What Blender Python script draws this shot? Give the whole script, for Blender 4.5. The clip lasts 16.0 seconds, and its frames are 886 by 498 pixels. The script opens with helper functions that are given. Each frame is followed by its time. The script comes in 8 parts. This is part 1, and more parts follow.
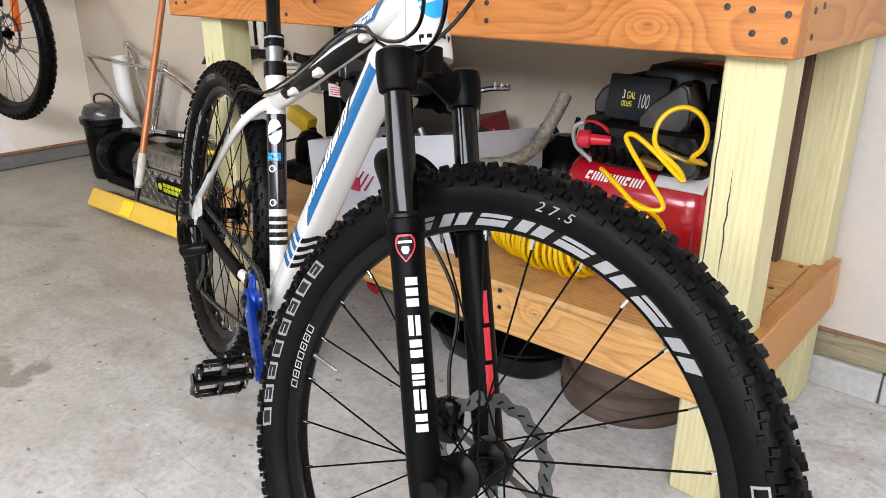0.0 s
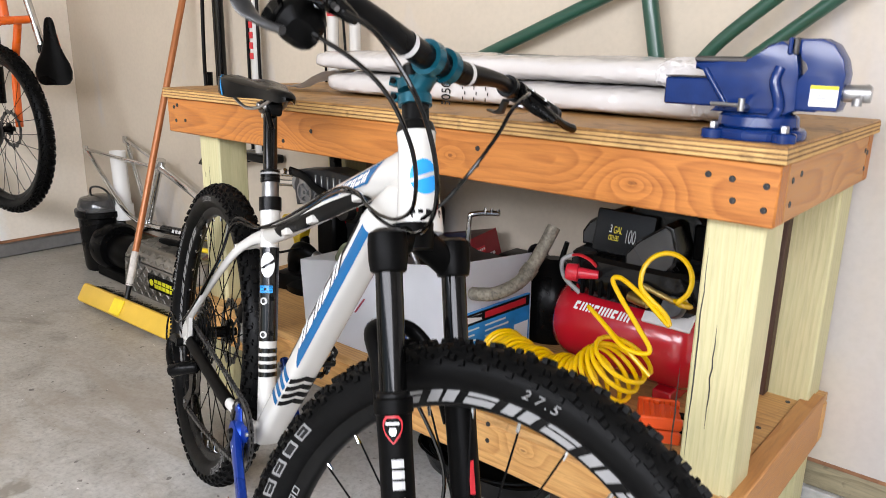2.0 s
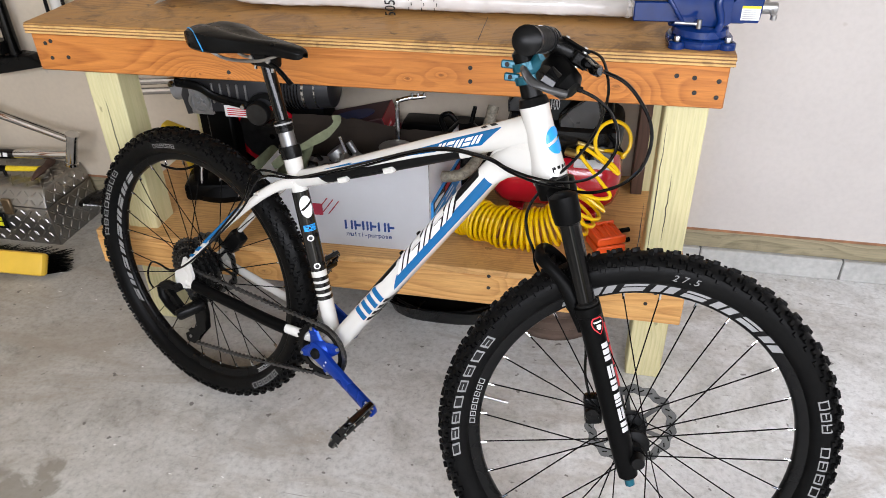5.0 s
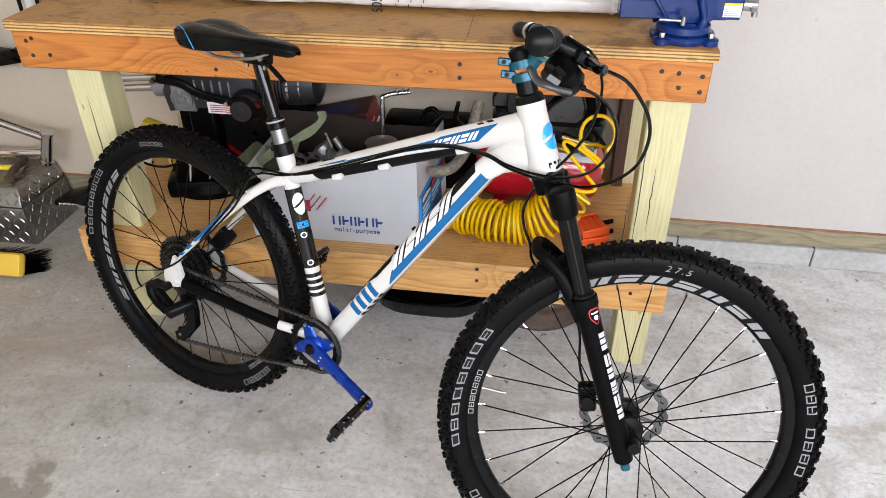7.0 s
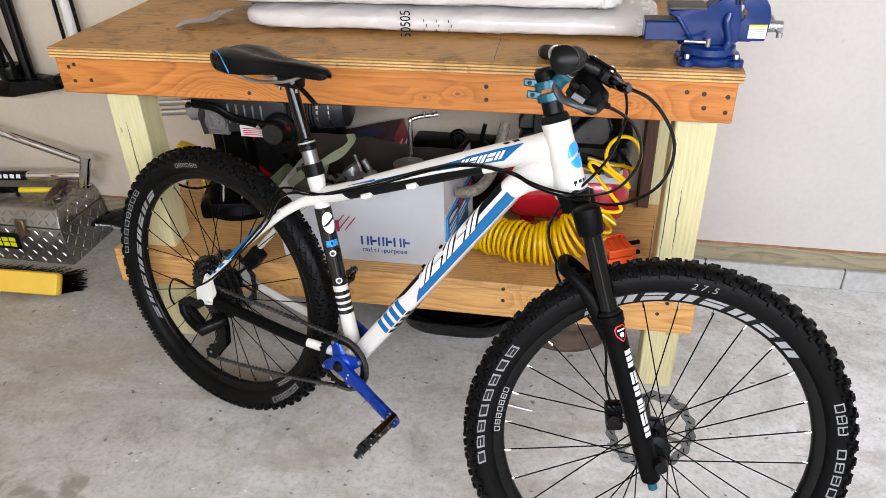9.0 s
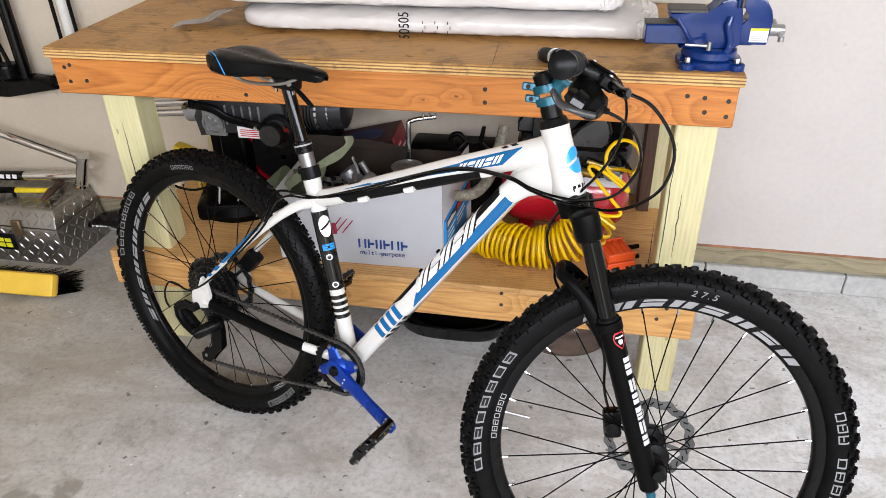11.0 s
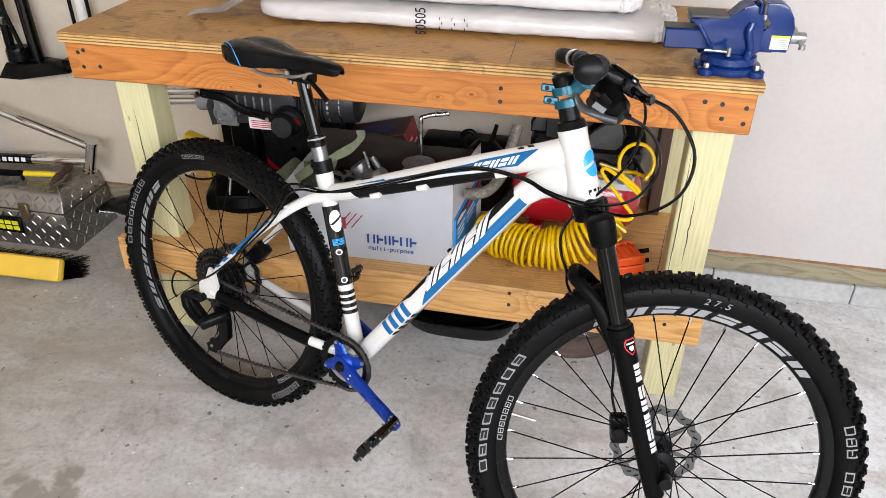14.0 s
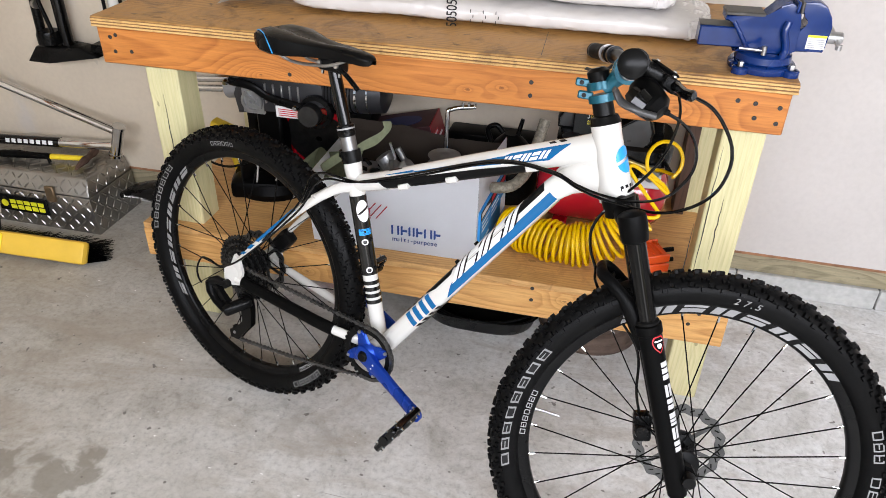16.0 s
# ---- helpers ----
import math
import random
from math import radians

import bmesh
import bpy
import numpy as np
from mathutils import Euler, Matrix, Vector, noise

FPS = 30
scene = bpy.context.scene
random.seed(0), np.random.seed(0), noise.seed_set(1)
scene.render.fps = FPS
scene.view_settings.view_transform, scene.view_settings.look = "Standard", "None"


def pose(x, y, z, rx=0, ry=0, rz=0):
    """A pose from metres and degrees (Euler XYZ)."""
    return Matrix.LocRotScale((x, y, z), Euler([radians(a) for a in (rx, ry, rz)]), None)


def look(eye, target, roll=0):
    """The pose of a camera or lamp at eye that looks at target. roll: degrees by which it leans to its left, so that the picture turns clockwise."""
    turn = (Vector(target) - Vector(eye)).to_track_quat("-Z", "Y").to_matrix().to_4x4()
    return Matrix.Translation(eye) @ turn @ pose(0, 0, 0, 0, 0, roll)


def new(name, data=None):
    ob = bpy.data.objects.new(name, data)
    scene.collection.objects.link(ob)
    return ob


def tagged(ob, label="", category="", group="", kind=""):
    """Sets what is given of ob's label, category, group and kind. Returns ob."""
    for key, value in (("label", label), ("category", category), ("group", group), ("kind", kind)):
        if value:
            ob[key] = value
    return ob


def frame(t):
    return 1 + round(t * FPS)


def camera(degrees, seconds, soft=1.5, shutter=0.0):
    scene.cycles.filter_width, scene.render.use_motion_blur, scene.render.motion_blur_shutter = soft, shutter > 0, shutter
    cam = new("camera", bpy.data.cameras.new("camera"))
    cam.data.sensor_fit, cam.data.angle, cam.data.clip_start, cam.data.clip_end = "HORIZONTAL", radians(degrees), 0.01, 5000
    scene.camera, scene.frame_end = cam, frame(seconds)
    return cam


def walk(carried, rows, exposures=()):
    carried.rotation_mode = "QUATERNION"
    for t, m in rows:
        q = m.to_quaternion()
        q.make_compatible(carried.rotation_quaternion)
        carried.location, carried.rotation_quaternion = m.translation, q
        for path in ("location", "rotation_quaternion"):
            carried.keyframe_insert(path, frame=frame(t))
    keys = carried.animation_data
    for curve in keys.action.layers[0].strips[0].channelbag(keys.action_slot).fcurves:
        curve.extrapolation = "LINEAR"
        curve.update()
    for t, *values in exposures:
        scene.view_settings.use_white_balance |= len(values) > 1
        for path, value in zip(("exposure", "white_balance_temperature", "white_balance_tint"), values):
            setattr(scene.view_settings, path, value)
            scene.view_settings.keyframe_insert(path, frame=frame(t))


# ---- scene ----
cam = camera(62.1, 16.0, soft=0.75, shutter=0.3)
PATH = [
    (0, (0.352, -1.079, 0.897), (-0.869, 0.336, 0.184), -0.0),
    (0.5, (0.36, -1.082, 0.9), (-0.876, 0.335, 0.217), -0.2),
    (1, (0.389, -1.095, 0.913), (-0.862, 0.335, 0.288), -0.1),
    (1.5, (0.385, -1.097, 0.911), (-0.891, 0.374, 0.454), -0.9),
    (2, (0.337, -1.059, 1.02), (-0.905, 0.415, 0.486), 1.1),
    (2.5, (0.289, -1.044, 1.223), (-0.926, 0.336, 0.436), -1.1),
    (3, (0.201, -1.163, 1.312), (-0.724, 0.3, 0.309), -0.5),
    (3.5, (0.099, -1.343, 1.346), (-0.527, 0.22, 0.266), -1.8),
    (4, (0.086, -1.468, 1.351), (-0.503, 0.093, 0.248), -1.2),
    (4.5, (-0.056, -1.503, 1.356), (-0.573, 0.088, 0.26), -2.0),
    (5, (-0.208, -1.501, 1.377), (-0.577, 0.132, 0.283), -1.4),
    (5.2, (-0.226, -1.499, 1.38), (-0.557, 0.132, 0.272), -0.7),
    (7.5, (-0.261, -1.534, 1.395), (-0.536, 0.105, 0.282), -0.6),
    (8, (-0.256, -1.536, 1.389), (-0.559, 0.101, 0.282), -1.4),
    (8.5, (-0.253, -1.54, 1.389), (-0.599, 0.105, 0.305), -2.1),
    (9, (-0.257, -1.551, 1.392), (-0.61, 0.112, 0.339), -1.7),
    (9.5, (-0.26, -1.552, 1.395), (-0.612, 0.109, 0.338), -1.3),
    (12, (-0.253, -1.523, 1.39), (-0.606, 0.143, 0.341), -1.5),
    (12.5, (-0.259, -1.529, 1.391), (-0.574, 0.145, 0.342), 0.2),
    (13, (-0.264, -1.529, 1.395), (-0.583, 0.15, 0.356), 0.7),
    (13.5, (-0.27, -1.527, 1.394), (-0.614, 0.14, 0.345), 0.4),
    (14, (-0.275, -1.525, 1.395), (-0.632, 0.129, 0.329), 0.3),
    (14.5, (-0.28, -1.525, 1.395), (-0.642, 0.125, 0.325), 0.4),
    (15, (-0.282, -1.522, 1.391), (-0.647, 0.129, 0.322), 0.7),
    (15.5, (-0.293, -1.527, 1.39), (-0.67, 0.121, 0.321), 1.0),
    (16, (-0.301, -1.533, 1.391), (-0.691, 0.105, 0.312), 1.2),
]
walk(cam, [(t, look(eye, target, roll)) for t, eye, target, roll in PATH], exposures=[(0, 0.05), (2, -0.03), (3.2, -0.19), (5, -0.18), (8, -0.12), (16, -0.06)])

# ---- world and light ----
world = bpy.data.worlds.new("world")
scene.world = world
world.use_nodes = True
wn = world.node_tree.nodes
sky = wn.new("ShaderNodeTexSky")
sky.sky_type, sky.sun_disc = "NISHITA", False
sky.sun_elevation, sky.sun_rotation = radians(48), radians(160)
world.node_tree.links.new(sky.outputs["Color"], wn["Background"].inputs["Color"])
wn["Background"].inputs["Strength"].default_value = 0.12
scene.view_settings.exposure = 0.0


def lamp(name, kind, m, power, colour, size=(1, 1)):
    data = bpy.data.lights.new(name, kind)
    data.energy, data.color = power, colour
    if kind == "AREA":
        data.shape, data.size, data.size_y = "RECTANGLE", size[0], size[1]
    ob = new(name, data)
    ob.matrix_world = m
    return ob


sun = lamp("sun", "SUN", look((2, -9, 9), (0.5, -3.9, 0)), 5.0, (1, 0.95, 0.88))
sun.data.angle = radians(0.5)
# daylight that comes in through the open garage door behind the camera
lamp("door_daylight", "AREA", look((0.50, -2.90, 1.90), (-0.35, 0.1, 0.0)), 192, (0.91, 0.92, 1.0), (4.5, 0.75))
# added narrow lamp standing for low driveway bounce, placed to streak the fork tubes
lamp("driveway_light", "AREA", look((0.25, -2.97, 0.72), (-0.1, 0.6, 0.75)), 6, (1.0, 0.98, 0.99), (0.55, 1.2))


# ---- materials ----
def nodes_of(name):
    m = bpy.data.materials.new(name)
    m.use_nodes = True
    t = m.node_tree
    return m, t, t.nodes["Principled BSDF"], t.nodes, t.links


def coords(t, scale=(1, 1, 1), space="Object", rot=(0, 0, 0)):
    tc = t.nodes.new("ShaderNodeTexCoord")
    mp = t.nodes.new("ShaderNodeMapping")
    mp.inputs["Scale"].default_value = scale
    mp.inputs["Rotation"].default_value = rot
    t.links.new(tc.outputs[space], mp.inputs["Vector"])
    return mp.outputs["Vector"]


def noise_tex(t, vec, scale, detail=6, rough=0.55, distortion=0.0):
    n = t.nodes.new("ShaderNodeTexNoise")
    n.inputs["Scale"].default_value = scale
    n.inputs["Detail"].default_value = detail
    n.inputs["Roughness"].default_value = rough
    n.inputs["Distortion"].default_value = distortion
    t.links.new(vec, n.inputs["Vector"])
    return n.outputs["Fac"]


def ramp(t, fac, stops):
    r = t.nodes.new("ShaderNodeValToRGB")
    el = r.color_ramp.elements
    while len(el) < len(stops):
        el.new(0.5)
    for e, (p, c) in zip(el, stops):
        e.position = p
        e.color = (*c, 1) if len(c) == 3 else c
    t.links.new(fac, r.inputs["Fac"])
    return r.outputs["Color"]


def mix(t, fac, a, b, kind="MIX"):
    n = t.nodes.new("ShaderNodeMix")
    n.data_type, n.blend_type = "RGBA", kind
    for sock, v in ((n.inputs["Factor"], fac), (n.inputs["A"], a), (n.inputs["B"], b)):
        if isinstance(v, (int, float)):
            sock.default_value = v
        elif isinstance(v, tuple):
            sock.default_value = (*v, 1)
        else:
            t.links.new(v, sock)
    return n.outputs["Result"]


def bump(t, bsdf, fac, strength, dist=0.002):
    b = t.nodes.new("ShaderNodeBump")
    b.inputs["Strength"].default_value = strength
    b.inputs["Distance"].default_value = dist
    t.links.new(fac, b.inputs["Height"])
    t.links.new(b.outputs["Normal"], bsdf.inputs["Normal"])


def grey(v):
    return (v, v, v)


def plain(name, colour, rough=0.5, metal=0.0, vary=0.15, scale=40, bumps=0.1, coat=0.0, wear=0.0, spec=0.07):
    """A painted, plastic, rubber or metal surface with mottling at two sizes."""
    m, t, b, nd, ln = nodes_of(name)
    v = coords(t)
    f1, f2 = noise_tex(t, v, scale), noise_tex(t, v, scale * 0.12, 3)
    lo = tuple(c * (1 - vary) for c in colour)
    hi = tuple(min(1, c * (1 + vary)) for c in colour)
    c = ramp(t, f1, [(0.3, lo), (0.7, hi)])
    c = mix(t, 0.4, c, ramp(t, f2, [(0.35, lo), (0.65, hi)]))
    if wear:
        w = noise_tex(t, v, scale * 0.5, 8, 0.7)
        c = mix(t, ramp(t, w, [(0.62, grey(0)), (0.72, grey(wear))]), c, (0.34, 0.33, 0.31))
    ln.new(c, b.inputs["Base Color"])
    ln.new(ramp(t, f2, [(0.3, grey(max(0, rough - 0.08))), (0.7, grey(min(1, rough + 0.08)))]), b.inputs["Roughness"])
    b.inputs["Metallic"].default_value = metal
    if max(colour) < 0.03:
        b.inputs["Specular IOR Level"].default_value = spec
    b.inputs["Coat Weight"].default_value = coat
    b.inputs["Coat Roughness"].default_value = 0.08
    if bumps:
        bump(t, b, f1, bumps)
    return m


def math_node(t, op, a, b=0.0):
    n = t.nodes.new("ShaderNodeMath")
    n.operation = op
    for k, v in enumerate((a, b)):
        if isinstance(v, (int, float)):
            n.inputs[k].default_value = v
        else:
            t.links.new(v, n.inputs[k])
    return n.outputs[0]


def vec_node(t, op, a, b):
    n = t.nodes.new("ShaderNodeVectorMath")
    n.operation = op
    for k, v in enumerate((a, b)):
        if isinstance(v, tuple):
            n.inputs[k].default_value = v
        else:
            t.links.new(v, n.inputs[k])
    return n.outputs["Value"] if op in ("LENGTH", "DISTANCE") else n.outputs["Vector"]


def wood(name, light, dark, along=0, ring=0.0045, rough=0.6, tint=None, heart=(0.0, 0.055, -0.06), knots=(), stain=0.0, warp=0.03):
    """Sawn softwood: growth rings round a heart line, bent by knots, with fine pores along the grain."""
    m, t, b, nd, ln = nodes_of(name)
    axes = [1.0, 1.0, 1.0]
    axes[along] = 0.0
    long_sc = [1.0, 1.0, 1.0]
    long_sc[along] = 0.07
    info = nd.new("ShaderNodeObjectInfo")
    p = coords(t)
    shift = math_node(t, "MULTIPLY", info.outputs["Random"], 2.3)
    q = vec_node(t, "ADD", p, shift)
    nv = nd.new("ShaderNodeTexNoise")
    nv.inputs["Scale"].default_value, nv.inputs["Detail"].default_value = 3.2, 2
    ln.new(vec_node(t, "MULTIPLY", q, tuple(0.55 if k == along else 1.6 for k in range(3))), nv.inputs["Vector"])
    off = vec_node(t, "MULTIPLY", vec_node(t, "SUBTRACT", nv.outputs["Color"], (0.5, 0.5, 0.5)), (warp * 2, warp * 2, warp * 2))
    cross = vec_node(t, "MULTIPLY", vec_node(t, "ADD", vec_node(t, "SUBTRACT", p, heart), off), tuple(axes))
    r = vec_node(t, "LENGTH", cross, (0, 0, 0))
    r = math_node(t, "ADD", r, math_node(t, "MULTIPLY", shift, 0.013))
    core = None
    for centre, size, reach in knots:
        stretch = [1.0, 1.0, 1.0]
        stretch[along] = 0.5
        d = vec_node(t, "LENGTH", vec_node(t, "MULTIPLY", vec_node(t, "SUBTRACT", p, centre), tuple(stretch)), (0, 0, 0))
        pull = ramp(t, math_node(t, "DIVIDE", d, reach), [(0.0, grey(1)), (0.3, grey(0.5)), (0.65, grey(0.14)), (1.0, grey(0))])
        r = math_node(t, "ADD", r, math_node(t, "MULTIPLY", pull, reach * 0.55))
        d = math_node(t, "ADD", d, math_node(t, "MULTIPLY", noise_tex(t, p, 90, 3), size * 0.9))
        dk = ramp(t, math_node(t, "DIVIDE", d, size), [(0.35, grey(0.8)), (0.8, grey(0.5)), (1.15, grey(0.62)), (1.4, grey(0))])
        core = dk if core is None else mix(t, 1.0, core, dk, "LIGHTEN")
    saw = math_node(t, "FRACT", math_node(t, "DIVIDE", r, ring))
    mid = tuple(a * 0.65 + c * 0.35 for a, c in zip(light, dark))
    c = ramp(t, saw, [(0.0, light), (0.5, mid), (0.86, dark), (1.0, light)])
    lv = vec_node(t, "MULTIPLY", q, tuple(long_sc))
    streak = noise_tex(t, lv, 190, 5, 0.65)
    c = mix(t, 0.42, c, ramp(t, streak, [(0.32, tuple(x * 0.75 for x in dark)), (0.5, mid), (0.68, tuple(min(1, x * 1.12) for x in light))]))
    patch = noise_tex(t, vec_node(t, "MULTIPLY", q, tuple(0.5 if k == along else 1.2 for k in range(3))), 4.0, 4, 0.6)
    c = mix(t, ramp(t, patch, [(0.38, grey(0)), (0.72, grey(0.5))]), c, tint or mid)
    if stain:
        st = noise_tex(t, p, 9.0, 8, 0.72, 0.8)
        c = mix(t, ramp(t, st, [(0.5, grey(0)), (0.64, grey(stain))]), c, tuple(x * 0.42 for x in dark))
        st = noise_tex(t, vec_node(t, "ADD", p, (3.0, 1.0, 2.0)), 26.0, 4, 0.6, 0.4)
        c = mix(t, ramp(t, st, [(0.63, grey(0)), (0.70, grey(stain))]), c, tuple(x * 0.25 for x in dark))
    if core is not None:
        c = mix(t, core, c, tuple(x * 0.33 for x in dark))
    ln.new(c, b.inputs["Base Color"])
    ln.new(ramp(t, streak, [(0.3, grey(rough - 0.12)), (0.7, grey(min(1, rough + 0.1)))]), b.inputs["Roughness"])
    bump(t, b, mix(t, 0.5, streak, saw), 0.35, 0.0012)
    return m


def spot(t, v, centre, radius, wobble, soft=0.15):
    """A mask that is 1 inside a ragged blotch round a point of the floor."""
    d = t.nodes.new("ShaderNodeVectorMath")
    d.operation = "DISTANCE"
    t.links.new(v, d.inputs[0])
    d.inputs[1].default_value = (*centre, 0)
    n = noise_tex(t, v, 5.5, 6, 0.6, 0.5)
    m = t.nodes.new("ShaderNodeMath")
    m.operation = "MULTIPLY_ADD"
    t.links.new(n, m.inputs[0])
    m.inputs[1].default_value = wobble
    t.links.new(d.outputs["Value"], m.inputs[2])
    return m.outputs[0]


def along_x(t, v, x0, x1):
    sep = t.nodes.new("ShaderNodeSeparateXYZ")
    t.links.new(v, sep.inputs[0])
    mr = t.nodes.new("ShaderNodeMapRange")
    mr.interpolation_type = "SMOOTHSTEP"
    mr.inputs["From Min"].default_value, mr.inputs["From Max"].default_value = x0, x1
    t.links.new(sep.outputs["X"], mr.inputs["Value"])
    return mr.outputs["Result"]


def concrete(name):
    """Power-trowelled slab: cloudy mottling, dirt smears, damp blotches, pits and scratches, over a tone that holds
    door light.
    """
    m, t, b, nd, ln = nodes_of(name)
    v = coords(t)
    cloud = noise_tex(t, v, 3.1, 10, 0.66, 0.9)
    swirl = noise_tex(t, v, 11, 9, 0.7, 1.6)
    fine = noise_tex(t, v, 70, 6, 0.7)
    # base pales to the right: door light on the slab put into the colour
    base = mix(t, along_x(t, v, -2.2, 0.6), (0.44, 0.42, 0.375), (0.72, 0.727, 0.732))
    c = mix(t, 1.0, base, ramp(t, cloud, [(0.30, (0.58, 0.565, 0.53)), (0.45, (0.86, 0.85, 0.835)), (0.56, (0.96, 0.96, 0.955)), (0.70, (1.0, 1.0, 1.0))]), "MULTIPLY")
    c = mix(t, 1.0, c, ramp(t, swirl, [(0.30, (0.70, 0.69, 0.67)), (0.44, (0.92, 0.915, 0.905)), (0.58, (1.0, 1.0, 1.0)), (0.72, (1.10, 1.10, 1.10))]), "MULTIPLY")
    c = mix(t, 1.0, c, ramp(t, fine, [(0.30, grey(0.70)), (0.48, grey(0.97)), (0.70, grey(1.12))]), "MULTIPLY")
    sm = noise_tex(t, coords(t, (1, 2.4, 1), rot=(0, 0, 0.4)), 2.4, 8, 0.7, 1.0)
    c = mix(t, ramp(t, sm, [(0.50, grey(0)), (0.66, grey(0.55))]), c, (0.30, 0.255, 0.20))
    isl = ramp(t, noise_tex(t, v, 7.0, 3, 0.5, 0.8), [(0.50, grey(1)), (0.56, grey(0.15))])
    for centre, rad, wob, col, amt, hole in (((-1.50, -0.74), 0.43, 0.46, (0.20, 0.18, 0.145), 0.75, True), ((-0.93, -0.336), 0.17, 0.22, (0.33, 0.305, 0.27), 0.45, True),
                                             ((-0.50, -0.62), 0.36, 0.42, (0.36, 0.34, 0.31), 0.35, False), ((-1.62, -0.08), 0.36, 0.5, (0.30, 0.255, 0.20), 0.4, False), ((-1.15, -0.62), 0.30, 0.42, (0.38, 0.36, 0.32), 0.3, False)):
        e = 0.012 if hole else 0.06
        mask = ramp(t, spot(t, v, centre, rad, wob), [(rad - 2 * e, grey(amt)), (rad - e, grey(amt)), (rad + e, grey(0))])
        c = mix(t, mix(t, 1.0, mask, isl, "MULTIPLY") if hole else mask, c, col)
    sp = noise_tex(t, v, 34, 2, 0.5)
    c = mix(t, ramp(t, sp, [(0.70, grey(0)), (0.73, grey(0.8))]), c, (0.10, 0.09, 0.08))
    wh = noise_tex(t, coords(t, (1, 3, 1), rot=(0, 0, 1.0)), 33, 2, 0.5)
    c = mix(t, ramp(t, wh, [(0.74, grey(0)), (0.76, grey(0.8))]), c, (0.88, 0.87, 0.85))
    sc = noise_tex(t, coords(t, (1, 14, 1), rot=(0, 0, -0.5)), 7, 3, 0.5)
    c = mix(t, ramp(t, sc, [(0.70, grey(0)), (0.74, grey(0.55))]), c, (0.17, 0.155, 0.13))
    ln.new(c, b.inputs["Base Color"])
    ln.new(ramp(t, swirl, [(0.3, grey(0.34)), (0.7, grey(0.6))]), b.inputs["Roughness"])
    bump(t, b, swirl, 0.15, 0.003)
    return m


def drywall(name, base, patch, white_from=None):
    """Paper-faced board with soft trowelled smears of white compound."""
    m, t, b, nd, ln = nodes_of(name)
    v = coords(t)
    a = noise_tex(t, coords(t, (1, 1, 0.4)), 2.6, 5, 0.6, 0.4)
    s = noise_tex(t, v, 60, 5)
    c = mix(t, ramp(t, a, [(0.56, grey(0)), (0.64, grey(0.8))]), base, patch)
    if white_from:
        c = mix(t, along_x(t, v, *white_from), c, patch)
    g = noise_tex(t, v, 5.0, 6, 0.6)
    c = mix(t, 1.0, c, ramp(t, g, [(0.3, grey(0.955)), (0.6, grey(1.0))]), "MULTIPLY")
    c = mix(t, 1.0, c, ramp(t, s, [(0.3, grey(0.965)), (0.6, grey(1.015))]), "MULTIPLY")
    sp = noise_tex(t, v, 14, 2)
    c = mix(t, ramp(t, sp, [(0.76, grey(0)), (0.79, grey(0.35))]), c, (0.35, 0.31, 0.26))
    ln.new(c, b.inputs["Base Color"])
    b.inputs["Roughness"].default_value = 0.78
    bump(t, b, s, 0.07, 0.001)
    return m


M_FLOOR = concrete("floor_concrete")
M_WALL = drywall("drywall_unpainted", (0.575, 0.498, 0.395), (0.525, 0.494, 0.470), (-0.05, 0.2))
M_WALLW = drywall("cream_drywall", (0.88, 0.80, 0.68), (0.90, 0.89, 0.87))
M_CEIL = drywall("ceiling_board", (0.446, 0.422, 0.372), (0.496, 0.484, 0.459))
M_BLOCK = plain("block_concrete", (0.442, 0.442, 0.425), 0.85, vary=0.2, scale=60, bumps=0.3)
M_SILL = wood("sill_lumber", (0.36, 0.31, 0.20), (0.15, 0.13, 0.075), 0, 0.006, 0.75, None, (0, 0.70, 0.09), (), 0.3)
M_RUST = plain("rusty_edge", (0.30, 0.14, 0.07), 0.8, vary=0.5, scale=30)
# knot places in the bench's own axes
M_BOARD = wood("fir_board", (0.56, 0.212, 0.042), (0.31, 0.0903, 0.0146), 0, 0.0065, 0.5, (0.464, 0.172, 0.0361), (0, 0.07, -0.07),
               (((0.575, 0.0, -0.080), 0.006, 0.075), ((0.129, 0.0, -0.088), 0.006, 0.03), ((0.205, 0.0, -0.076), 0.006, 0.03), ((-0.37, 0.0, -0.105), 0.003, 0.10), ((-0.30, 0.0, -0.112), 0.004, 0.045)))
M_SHELFB = wood("pale_fir_board", (0.72, 0.41, 0.145), (0.43, 0.185, 0.045), 0, 0.006, 0.55, (0.62, 0.33, 0.105), (0, 0.06, -0.64), (((0.40, 0.0, -0.62), 0.005, 0.05), ((-0.30, 0.0, -0.655), 0.005, 0.05)))
M_SIDE = wood("side_board", (0.568, 0.288, 0.0989), (0.361, 0.142, 0.0387), 1, 0.006, 0.55, (0.482, 0.228, 0.0731), (0.72, 0, -0.07))
M_POST = wood("treated_post", (0.642, 0.576, 0.339), (0.532, 0.48, 0.242), 2, 0.0105, 0.6, (0.528, 0.546, 0.299), (0, 0.02, 0), (((-0.691, 0.0385, -0.229), 0.006, 0.03), ((0.742, 0.0385, -0.713), 0.008, 0.035)), 0.0, 0.02)
M_PLY = wood("plywood_face", (0.50, 0.275, 0.080), (0.25, 0.108, 0.026), 0, 0.011, 0.5, (0.41, 0.221, 0.0697), (0, 0.3, -0.10),
             (((-0.633, 0.221, 0), 0.017, 0.05), ((-0.637, 0.026, 0), 0.014, 0.05), ((-0.525, 0.082, 0), 0.007, 0.04), ((0.516, 0.081, 0), 0.014, 0.06), ((-0.02, 0.30, 0), 0.010, 0.05)), 0.7, 0.06)
